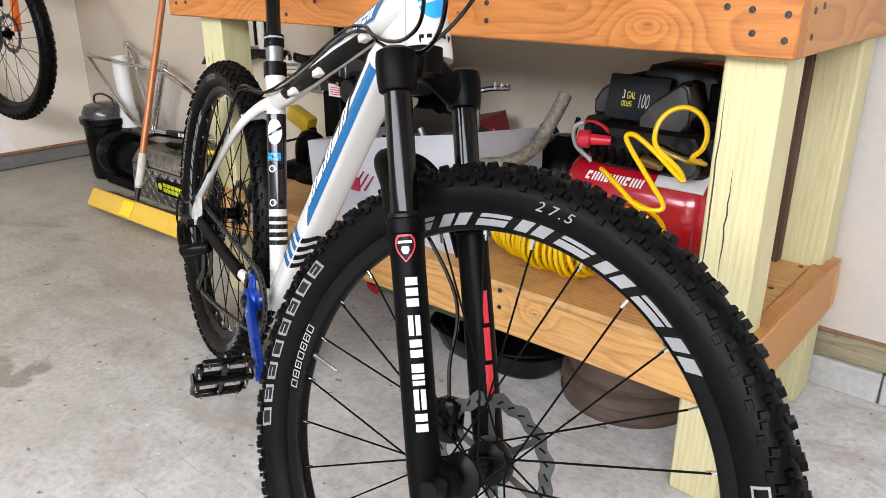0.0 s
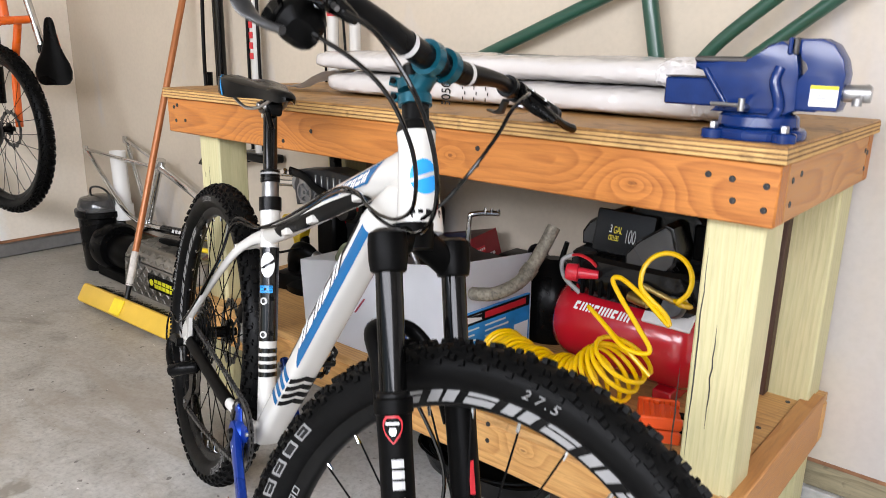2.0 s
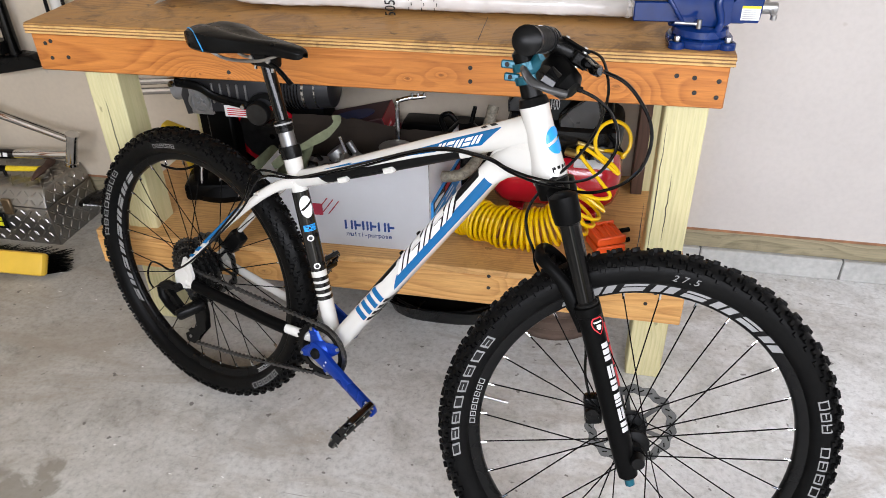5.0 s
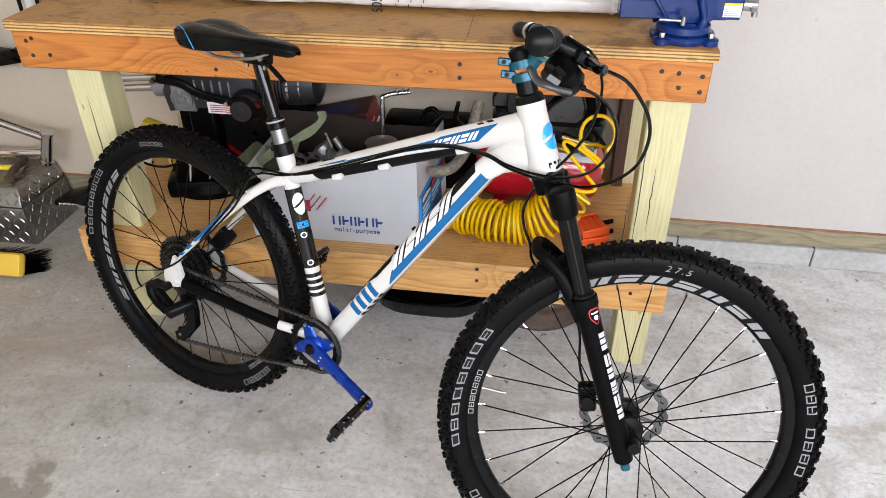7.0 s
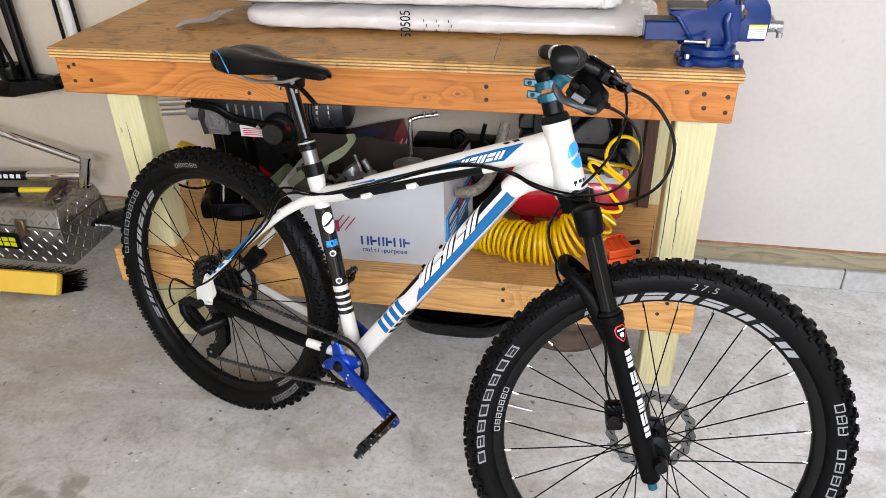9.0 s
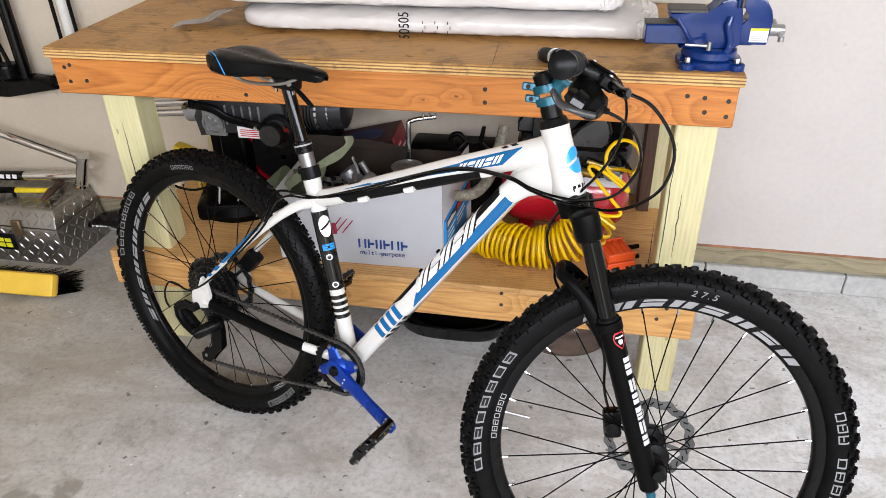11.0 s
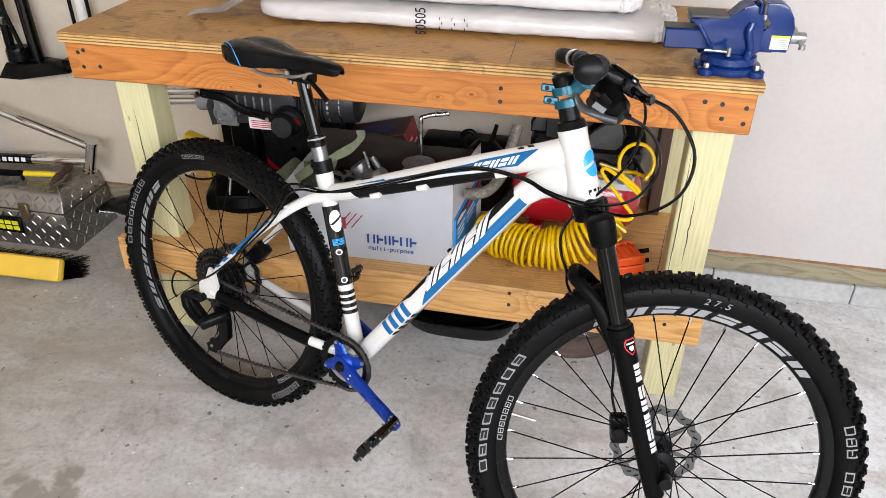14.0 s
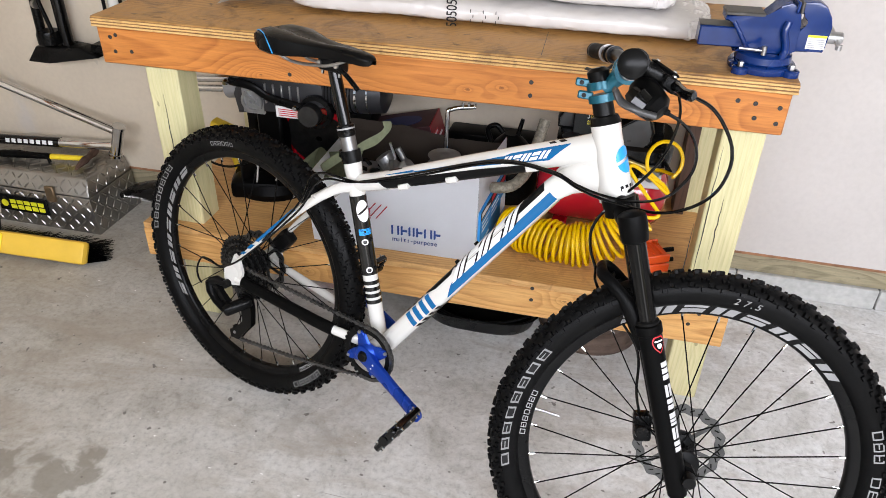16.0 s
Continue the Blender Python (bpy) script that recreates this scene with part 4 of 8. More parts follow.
for dx in (-0.022, 0.022):
    part("clamp_bolt", tube([C + Vector((dx, -0.006, 0.010)), C + Vector((dx, -0.006, -0.020))], 0.0035, 8), M_CHROME, bike)
    part("clamp_bolt_head", lathe([(0, 0.003), (0.005, 0.003), (0.006, 0)], 10, Matrix.Translation(C + Vector((dx, -0.0175, 0.004))) @ Matrix.Rotation(radians(90), 4, "X")), M_STEEL, bike)
M_SADDLE = plain("saddle_skin", grey(0.003), 0.28, 0, 0.2, 50, 0.05, spec=0.12)
sad = new("saddle")
sad.parent = bike
sad.matrix_local = Matrix.Translation((-0.80, 0, 0.861)) @ Matrix.Rotation(radians(-4.3), 4, "Y")
sad["label"] = "black saddle with a thin blue seam"
bm = bmesh.new()
rings = []
secs = ((-0.137, 0.040, 0.010, 0.022), (-0.131, 0.056, 0.018, 0.036), (-0.112, 0.067, 0.022, 0.046), (-0.080, 0.070, 0.019, 0.047), (-0.048, 0.062, 0.012, 0.042), (-0.015, 0.046, 0.006, 0.035), (0.025, 0.032, 0.002, 0.031), (0.065, 0.025, -0.002, 0.029), (0.100, 0.021, -0.007, 0.027), (0.120, 0.0175, -0.011, 0.025), (0.131, 0.013, -0.014, 0.021), (0.136, 0.007, -0.019, 0.012))
for x, hw, top, drop in secs:
    row = []
    dip = 0.008 if -0.12 < x < 0.03 else 0.002
    for j in range(17):
        u = -1 + j / 8
        y = hw * (1 - (1 - abs(u)) ** 1.8) * (1 if u > 0 else -1)
        row.append(bm.verts.new((x, y, top - dip * math.exp(-(y / 0.016) ** 2) - 0.010 * abs(y / hw) ** 3.0)))
    for u, f in ((1.0, 0.55), (0.97, 0.9), (0.90, 1.0), (0.70, 0.82), (0.0, 0.62), (-0.70, 0.82), (-0.90, 1.0), (-0.97, 0.9), (-1.0, 0.55)):
        row.append(bm.verts.new((x, hw * u, top - drop * f)))
    rings.append(row)
nn = len(rings[0])
for a, b in zip(rings, rings[1:]):
    for j in range(nn):
        bm.faces.new((a[j], a[(j + 1) % nn], b[(j + 1) % nn], b[j]))
bm.faces.new(rings[0][::-1])
bm.faces.new(rings[-1])
bmesh.ops.recalc_face_normals(bm, faces=bm.faces[:])
part("cover", bm, M_SADDLE, sad, "glossy black saddle cover")
part("seam", tube(smooth_path([(-0.131, -0.046, 0.0135), (-0.112, -0.058, 0.0165), (-0.090, -0.0675, 0.0105), (-0.078, -0.0702, -0.006), (-0.070, -0.0675, -0.026)], 5), 0.0013, 6), plain("blue_thread", (0.02, 0.25, 0.55), 0.5), sad, "thin blue seam")
bm = bmesh.new()
for s in (-1, 1):
    tube(smooth_path([(-0.10, s * 0.04, -0.022), (-0.06, s * 0.024, -0.044), (0.0, s * 0.021, -0.046), (0.05, s * 0.02, -0.040), (0.105, s * 0.009, -0.018)], 5), 0.0035, 8, bm)
part("rail", bm, M_STEEL, sad, "grey steel saddle rails")

# fork, in the turned steering frame
FM = Matrix.Translation(FRONT) @ STEER
fork = new("fork")
fork.parent = bike
fork.matrix_local = FM
fork["label"] = "black suspension fork"


def fk(along, fwd, lat):
    return K * along + PERP * fwd + LEFT * lat


for s in (-1, 1):
    lat, back = s * 0.068, -0.021
    bm = tube([fk(t, back - 0.012 * max(0, t) / 0.45, lat) for t in (-0.038, -0.032, 0.02, 0.12, 0.24, 0.276, 0.278, 0.293, 0.296)], [0.011, 0.017, 0.0195, 0.0195, 0.0195, 0.0205, 0.0225, 0.0225, 0.017], 24)
    # dropout and axle boss
    extrude([(-0.024, -0.018), (0.010, -0.014), (0.015, 0.0), (0.010, 0.014), (-0.020, 0.032)], 0.016, Matrix.Translation(fk(0, 0, lat * 0.86)) @ Matrix.Rotation(radians(90), 4, "X") @ Matrix.Rotation(radians(20.5), 4, "Z"), bm)
    part("lower_leg", bm, M_MATTBLACK, fork, "matt black lower fork leg")
    part("stanchion", tube([fk(t, -0.029, s * 0.0675) for t in (0.29, 0.46)], 0.0160, 28), M_STANCHION, fork, "glossy black stanchion tube")
    part("dust_seal", tube([fk(t, -0.029, s * 0.0678) for t in (0.295, 0.299, 0.302)], [0.0195, 0.0195, 0.017], 24), M_BLACK, fork)
    part("adjuster_knob", tube([fk(t, back, lat) for t in (-0.052, -0.037)], 0.0085, 12), M_TEAL, fork, "teal adjuster knob")
bm = bmesh.new()
for s in (-1, 1):
    tube([fk(t, -0.0295, s * 0.0675) for t in (0.436, 0.438, 0.450, 0.470, 0.482, 0.487)], [0.0185, 0.0212, 0.0230, 0.0236, 0.0225, 0.014], 24, bm)
tube(smooth_path([fk(0.450, -0.030, -0.062), fk(0.470, -0.038, -0.035), fk(0.486, -0.043, 0), fk(0.470, -0.038, 0.035), fk(0.450, -0.030, 0.062)], 5), [(0.015, 0.019)] * 21, 16, bm)
tube([fk(0.468, -0.044, 0), fk(0.500, -0.044, 0)], [0.026, 0.029], 24, bm)
part("crown", bm, M_MATTBLACK, fork, "matt black fork crown")
bm = bmesh.new()
for s in (-1, 1):
    tube(smooth_path([fk(0.250, -0.040, s * 0.066), fk(0.300, -0.050, s * 0.062), fk(0.336, -0.060, s * 0.055), fk(0.366, -0.078, s * 0.044), fk(0.376, -0.088, s * 0.026), fk(0.378, -0.090, 0)], 5), [(0.008, 0.013)] * 10 + [(0.008, 0.011)] * 16, 12, bm)
tube([fk(0.345, -0.072, -0.046), fk(0.350, -0.078, 0), fk(0.345, -0.072, 0.046)], [(0.004, 0.012)] * 3, 12, bm)
part("arch", bm, M_MATTBLACK, fork, "black arch behind the fork legs")
part("axle", tube([fk(0, 0, -0.082), fk(0, 0, 0.08)], 0.0095, 14), M_DARKSTEEL, fork)
bm = tube([fk(0, 0, -0.092), fk(0, 0, -0.075)], [0.011, 0.0135], 14)
part("axle_end", bm, M_BLACK, fork)
# brake caliper on the left leg, behind the fork
bm = box(-0.016, 0.017, -0.015, 0.015, -0.028, 0.028, 0.007, 2, m=Matrix.Translation(fk(0.045, -0.062, 0.042)) @ Matrix.Rotation(radians(-12), 4, "Y"))
lathe([(0, 0.022), (0.012, 0.022), (0.0135, 0.018), (0.0135, -0.018), (0.012, -0.022), (0, -0.022)], 18, Matrix.Translation(fk(0.045, -0.064, 0.036)) @ LATHE_Y, bm)
part("brake_caliper", bm, M_BLACK, fork, "black disc brake caliper")
# leg graphics: letter blocks down the right leg, a red and black shield, red blocks on the left leg
RL = (fk(0.0, -0.021, -0.068), fk(0.27, -0.028, -0.068), (0.0195, 0.0195), (0.0202, 0.0202))


def leg_patch(bm, base, s0, s1, a0, a1, skew=0.0, n=2, k=5):
    p0, p1 = base[0], base[1]
    w = K.cross(LEFT)
    rows = []
    for i in range(n + 1):
        s = s0 + (s1 - s0) * i / n
        rows.append([bm.verts.new(p0 + (p1 - p0) * s + LEFT * 0.0208 * math.cos(a) + w * 0.0208 * math.sin(a)) for a in (radians(a0 + (a1 - a0) * j / k) for j in range(k + 1))])
    for p, q in zip(rows, rows[1:]):
        for j in range(k):
            bm.faces.new((p[j], p[j + 1], q[j + 1], q[j]))


bm = bmesh.new()
s = 0.848
for k, wd in enumerate((0.154, 0.098, 0.098, 0.042, 0.060, 0.098, 0.098)):
    a, b = s, s - wd * 0.84
    if wd < 0.05:
        leg_patch(bm, RL, b, a, 203, 241)
    elif k % 2:
        leg_patch(bm, RL, b, a, 203, 219)
        leg_patch(bm, RL, b, a, 225, 241)
    else:
        n_st = 3 if wd > 0.15 else 2
        for q in range(n_st):
            t0 = a + (b - a) * q / n_st
            leg_patch(bm, RL, t0 + (b - a) / n_st * 0.76, t0, 203, 241)
    s -= wd
part("leg_print", bm, plain("soft_white_print", grey(0.48), 0.5, vary=0.08, bumps=0), fork, "white lettering blocks down the fork leg")
def shield(lift, hws, top, step):
    b2 = bmesh.new()
    w = K.cross(LEFT)
    p0, p1 = RL[0], RL[1]
    rows = []
    for i, hw in enumerate(hws):
        sv = top - step * i
        rows.append([b2.verts.new(p0 + (p1 - p0) * sv + LEFT * lift * math.cos(a) + w * lift * math.sin(a)) for a in (radians(212 - hw + 2 * hw * j / 8) for j in range(9))])
    for p, q in zip(rows, rows[1:]):
        for j in range(8):
            b2.faces.new((p[j], p[j + 1], q[j + 1], q[j]))
    return b2


part("shield_badge", shield(0.0212, (20, 30, 32, 30, 24, 14, 2), 1.022, 0.0185), M_REDDECAL, fork, "red shield badge with a black and white centre")
part("shield_centre", shield(0.0215, (16, 25, 27, 25, 19, 10, 1), 1.014, 0.0162), M_BLACKDECAL, fork)
part("shield_mark", shield(0.0218, (20, 21), 0.997, 0.0105), M_DECAL, fork)
part("shield_mark", shield(0.0218, (9, 12, 6), 0.974, 0.0155), M_DECAL, fork)
LL = (fk(0.0, -0.021, 0.068), fk(0.27, -0.028, 0.068))
bm = bmesh.new()
for q in range(3):
    leg_patch(bm, LL, 0.27 + 0.17 * q, 0.42 + 0.17 * q, 222 + 4 * q, 250)
part("leg_print", bm, M_REDDECAL, fork, "red lettering blocks on the fork leg")

# headset, spacers, stem and handlebar
stem = new("stem")
stem.parent = bike
stem.matrix_local = Matrix.Identity(4)
stem["label"] = "teal anodised stem on black spacers"
bm = tube([HT - ax * 0.001, HT + ax * 0.012, HT + ax * 0.014, HT + ax * 0.036], [0.0265, 0.0225, 0.018, 0.0175], 24)
part("spacer", bm, M_BLACK, stem)
part("top_cap", tube([HT + ax * 0.070, HT + ax * 0.086, HT + ax * 0.092], [0.0175, 0.0185, 0.012], 24), M_BLACK, stem)
BSTEER = Matrix.Rotation(radians(24.5), 4, K)  # the bar sits slightly askew in the stem
SL = BSTEER @ LEFT
S0 = HT + ax * 0.053
BC = Vector((-0.162, 0.007, 0.926))
fwd = (BC - S0)
bm = bmesh.new()
for t in (0.036, 0.057):
    tube([HT + ax * t, HT + ax * (t + 0.013)], 0.0222, 24, bm)
    box(-0.040, -0.015, -0.0065, 0.0065, -0.0065, 0.0065, 0.002, bm=bm, m=Matrix.Translation(HT + ax * (t + 0.0065)) @ STEER)
part("steerer_clamp", bm, M_TEAL, stem, "teal split clamp")
for t in (0.0425, 0.0635):
    part("bolt", lathe([(0, 0.003), (0.004, 0.003), (0.004, -0.003)], 10, Matrix.Translation(HT + ax * t + STEER @ Vector((-0.030, -0.0075, 0))) @ STEER @ Matrix.Rotation(radians(90), 4, "X")), M_BLACK, stem)
bm = tube([S0 + fwd * 0.15, S0 + fwd * 0.5, S0 + fwd * 0.8], [(0.017, 0.015), (0.015, 0.013), (0.019, 0.016)], 16, None, SL)
part("stem_body", bm, M_TEAL, stem, "teal stem body")
bm = bmesh.new()
for s in (-1, 1):
    tube([BC + SL * (s * 0.019 - 0.007), BC + SL * (s * 0.019 + 0.007)], 0.0225, 24, bm)
part("bar_clamp", bm, M_TEAL, stem)
bar = new("handlebar")
bar.parent = bike
bar.matrix_local = Matrix.Identity(4)
bar["label"] = "black riser handlebar with rubber grips"
BK, UP3 = -(BSTEER @ Vector((1, 0, 0))), Vector((0, 0, 1))


def on_bar(t):
    """A point on the handlebar, t metres to the rider's left of the stem."""
    u = abs(t)
    rise = 0.0 if u < 0.05 else 0.018 * min(1, (u - 0.05) / 0.10)
    back = 0.0 if u < 0.13 else (u - 0.13) * 0.13
    return BC + SL * t + UP3 * rise + BK * back


bm = tube([on_bar(t) for t in (-0.400, -0.25, -0.16, -0.12, -0.07, -0.03, 0.03, 0.07, 0.12, 0.16, 0.25, 0.400)], [0.011, 0.011, 0.011, 0.0125, 0.0155, 0.0159, 0.0159, 0.0155, 0.0125, 0.011, 0.011, 0.011], 20)
part("bar", bm, M_BLACK, bar, "satin black handlebar")
for t in (0.066, -0.066):
    part("bar_print", tube([on_bar(t - 0.004), on_bar(t + 0.004)], 0.0163, 20, None, None, False), M_DECAL, bar)
for s in (-1, 1):
    pts = [on_bar(s * (0.268 + 0.132 * k / 26)) for k in range(27)]
    part("grip", tube(pts, [0.0148 + (0.0009 if k % 2 else 0) for k in range(27)], 20), M_GRIP, bar, "knurled black rubber grip")
    e = on_bar(s * 0.400)
    dirn = (on_bar(s * 0.400) - on_bar(s * 0.3)).normalized()
    part("grip_end", tube([e, e + dirn * 0.006, e + dirn * 0.009], [0.0165, 0.0165, 0.012], 20), M_BLACK, bar)
    part("end_ring", tube([on_bar(s * 0.388), on_bar(s * 0.3965)], 0.0162, 20), M_DARKSTEEL, bar, "dark grip ring")
    part("lock_ring", tube([on_bar(s * 0.261), on_bar(s * 0.269)], 0.0172, 20), M_STEEL if s > 0 else M_BLACK, bar)
    # brake lever: a cylinder that reaches forward, and a blade out along the grip
    lv = part("brake_lever", tube([on_bar(s * 0.226), on_bar(s * 0.242)], 0.0168, 16), M_BLACK, bar, "black hydraulic brake lever")
    FWD = BSTEER @ Vector((1, 0, 0))
    c = on_bar(s * 0.234)
    out = SL * s
    a0, a1, a2 = c + FWD * 0.012 - UP3 * 0.004, c + FWD * 0.046 - out * 0.006 - UP3 * 0.020, c + FWD * 0.077 - out * 0.008 - UP3 * 0.034
    fd = (a2 - a0).normalized()
    bm = tube([a0, a0.lerp(a1, 0.35), a1, a1.lerp(a2, 0.35), a2 - fd * 0.006, a2], [(0.009, 0.010), (0.0125, 0.0115, 3), (0.0125, 0.0115, 3), (0.009, 0.009), (0.0068, 0.0068), (0.0045, 0.0045)], 20, None, out)
    part("master_cylinder", bm, M_BLACK, lv)
    up = out.cross(fd) * (1 if out.cross(fd).z > 0 else -1)
    cap = Matrix((fd, up.cross(fd), up)).transposed().to_4x4()
    mid = a0.lerp(a1, 0.62)
    part("reservoir_cap", box(-0.020, 0.020, -0.011, 0.011, -0.002, 0.0025, 0.002, m=Matrix.Translation(mid + up * 0.0125) @ cap), M_MATTBLACK, lv)
    for dx in (-0.014, 0.014):
        part("cap_screw", lathe([(0, 0.002), (0.0028, 0.002), (0.0032, -0.001)], 8, Matrix.Translation(mid + fd * dx + up * 0.0152) @ cap), M_STEEL, lv)
    part("hinge_bracket", box(-0.012, 0.012, -0.008, 0.008, -0.010, 0.009, 0.003, m=Matrix.Translation(a1 + out * 0.016) @ cap), M_BLACK, lv)
    part("hinge_pin", tube([a1 + out * 0.016 - up * 0.011, a1 + out * 0.016 + up * 0.0115], 0.0032, 10), M_STEEL, lv)
    part("reach_screw", tube([a1 + out * 0.012 + fd * 0.012, a1 + out * 0.014 + fd * 0.020], 0.003, 8), M_STEEL, lv)
    blade = smooth_path([a1 + out * 0.014 + fd * 0.002, a1 + out * 0.032 + FWD * 0.010 - UP3 * 0.004, a1 + out * 0.062 + FWD * 0.014 - UP3 * 0.008, a1 + out * 0.090 + FWD * 0.020 - UP3 * 0.008], 5)
    part("lever_blade", tube(blade, [(0.006, 0.007)] * 5 + [(0.0055, 0.0065)] * 5 + [(0.0055, 0.007)] * 4 + [(0.006, 0.0075), (0.0035, 0.005)], 12, None, FWD), M_GLOSSBLACK, lv)
    # shifter or dropper remote under the bar
    sh = part("shifter", tube([on_bar(s * 0.190), on_bar(s * 0.203)], 0.0165, 16), M_BLACK, bar, "grey and black shifter" if s < 0 else "black dropper remote")
    c = on_bar(s * 0.196)
    if s < 0:
        pod = Vector((-0.056, -0.215, 0.933))
        bm = tube([pod + Vector((-0.020, 0.012, 0.014)), pod + Vector((-0.012, 0.006, 0.010)), pod, pod + Vector((0.014, -0.004, -0.006)), pod + Vector((0.021, -0.006, -0.010))], [(0.014, 0.013, 3), (0.021, 0.021, 3), (0.024, 0.0235, 3), (0.022, 0.020, 3), (0.013, 0.011, 3)], 20, None, SL)
        part("pod", bm, M_MATTBLACK, sh, "dark shifter pod")
        part("pod_cover", tube([pod + Vector((-0.019, -0.018, 0.010)), pod + Vector((-0.008, -0.026, 0.006)), pod + Vector((0.006, -0.027, 0.0))], [(0.006, 0.010, 3), (0.007, 0.016, 3), (0.004, 0.013, 3)], 14, None, SL), M_GLOSSBLACK, sh, "glossy shifter cover")
        part("pod_arm", tube([c - UP3 * 0.010, pod + Vector((-0.004, 0.004, 0.018))], [(0.012, 0.010)] * 2, 12), M_BLACK, sh)
        part("cable_stop", tube([(-0.040, -0.212, 0.926), (-0.030, -0.203, 0.921)], [0.005, 0.0042], 10), M_BLACK, sh)
        part("thumb_lever", tube(smooth_path([(-0.036, -0.238, 0.921), (-0.056, -0.248, 0.925), (-0.076, -0.260, 0.934), (-0.086, -0.272, 0.951)], 4), [(0.005, 0.0045)] * 4 + [(0.006, 0.0045)] * 3 + [(0.009, 0.004), (0.0105, 0.004), (0.0115, 0.004), (0.0115, 0.004), (0.0105, 0.0038), (0.006, 0.003)], 12, None, (0.25, -0.85, -0.2)), plain("grey_lever", grey(0.035), 0.35), sh, "grey thumb paddle")
    else:
        part("thumb_lever", tube(smooth_path([c - UP3 * 0.020, c - UP3 * 0.036 - FWD * 0.02 + SL * 0.02, c - UP3 * 0.034 - FWD * 0.045 + SL * 0.035], 4), [(0.006, 0.003)] * 4 + [(0.009, 0.003)] * 5, 10), M_DARKSTEEL, sh)

# drivetrain
crank = new("crankset")
crank.parent = bike
crank.matrix_local = Matrix.Translation(BB)
crank["label"] = "anodised blue cranks with a black chainring"
TIP = Vector((0.158, 0, -0.068))


def crank_arm(s):
    u = TIP.normalized() * (1 if s < 0 else -1)
    v = Vector((-u.z, 0, u.x))
    prof = ((-0.021, 0.015), (-0.012, 0.021), (0.0, 0.0225), (0.02, 0.019), (0.05, 0.0155), (0.11, 0.0135), (0.155, 0.0145), (0.172, 0.0155), (0.184, 0.011), (0.188, 0.004))
    b2 = bmesh.new()
    rows = []
    for d, hw in prof:
        y = s * (0.060 + 0.024 * max(0, d) / 0.172)
        th = 0.0085 if d > 0 else 0.007
        row = []
        for a in (2 * math.pi * k / 12 for k in range(12)):
            cs, sn = math.cos(a), math.sin(a)
            q = u * d + v * hw * (abs(cs) ** 0.6) * (1 if cs > 0 else -1) + LEFT * (y + th * (abs(sn) ** 0.6) * (1 if sn > 0 else -1))
            row.append(b2.verts.new(q))
        rows.append(row)
    for p, q in zip(rows, rows[1:]):
        for k in range(12):
            b2.faces.new((p[k], p[(k + 1) % 12], q[(k + 1) % 12], q[k]))
    b2.faces.new(rows[0][::-1])
    b2.faces.new(rows[-1])
    return b2


bm = crank_arm(-1)
for k in range(4):  # spider arms
    a = radians(24 + 90 * k)
    tube([Vector((0, -0.054, 0)), Vector((0.046 * math.cos(a), -0.050, 0.046 * math.sin(a)))], [(0.024, 0.006), (0.0125, 0.005)], 12, bm, Vector((-math.sin(a), 0, math.cos(a))))
    lathe([(0, -0.0055), (0.0085, -0.0055), (0.0105, -0.003), (0.0105, 0.004), (0, 0.004)], 16, Matrix.Translation((0.047 * math.cos(a), -0.0505, 0.047 * math.sin(a))) @ LATHE_Y, bm)
lathe([(0, -0.010), (0.020, -0.010), (0.027, -0.004), (0.030, 0.004), (0, 0.004)], 24, Matrix.Translation((0, -0.054, 0)) @ LATHE_Y, bm)
part("crank_arm", bm, M_CRANK, crank, "anodised blue crank arm")
part("crank_arm", crank_arm(1), M_CRANK, crank, "anodised blue crank arm")
bm = bmesh.new()
u, v = TIP.normalized(), Vector((-TIP.normalized().z, 0, TIP.normalized().x))
for k, (w0, w1) in enumerate(((0.030, 0.034), (0.038, 0.047), (0.051, 0.058))):
    for f in (-0.007, 0.004):
        box(w0, w1, -0.0004, 0.0004, f, f + 0.0035, bm=bm, m=Matrix.Translation(LEFT * -0.0725) @ Matrix.Rotation(math.atan2(-u.z, u.x), 4, "Y"))
part("arm_print", bm, M_DECAL, crank)
bm = lathe([(0, -0.004), (0.010, -0.004), (0.0125, 0.0), (0.0135, 0.004)], 20, Matrix.Translation((0, -0.0695, 0)) @ LATHE_Y)
part("crank_bolt", bm, M_BLACK, crank)
bm = bmesh.new()
ring = []
T = 32
for k in range(T * 4):
    a = 2 * math.pi * k / (T * 4)
    r = (0.0605, 0.066, 0.0675, 0.066)[k % 4]
    ring.append([bm.verts.new(Vector((rr * math.cos(a), -0.050 + yy, rr * math.sin(a)))) for rr, yy in ((0.050, -0.002), (r, -0.0012), (r, 0.0012), (0.050, 0.002))])
for a, b in zip(ring, ring[1:] + ring[:1]):
    for i in range(4):
        bm.faces.new((a[i], b[i], b[(i + 1) % 4], a[(i + 1) % 4]))
part("chainring", bm, M_BLACK, crank, "black toothed chainring")
for k in range(4):
    a = radians(24 + 90 * k)
    part("chainring_bolt", lathe([(0, -0.004), (0.004, -0.004), (0.005, 0)], 10, Matrix.Translation((0.054 * math.cos(a), -0.053, 0.054 * math.sin(a))) @ LATHE_Y), M_STEEL, crank)
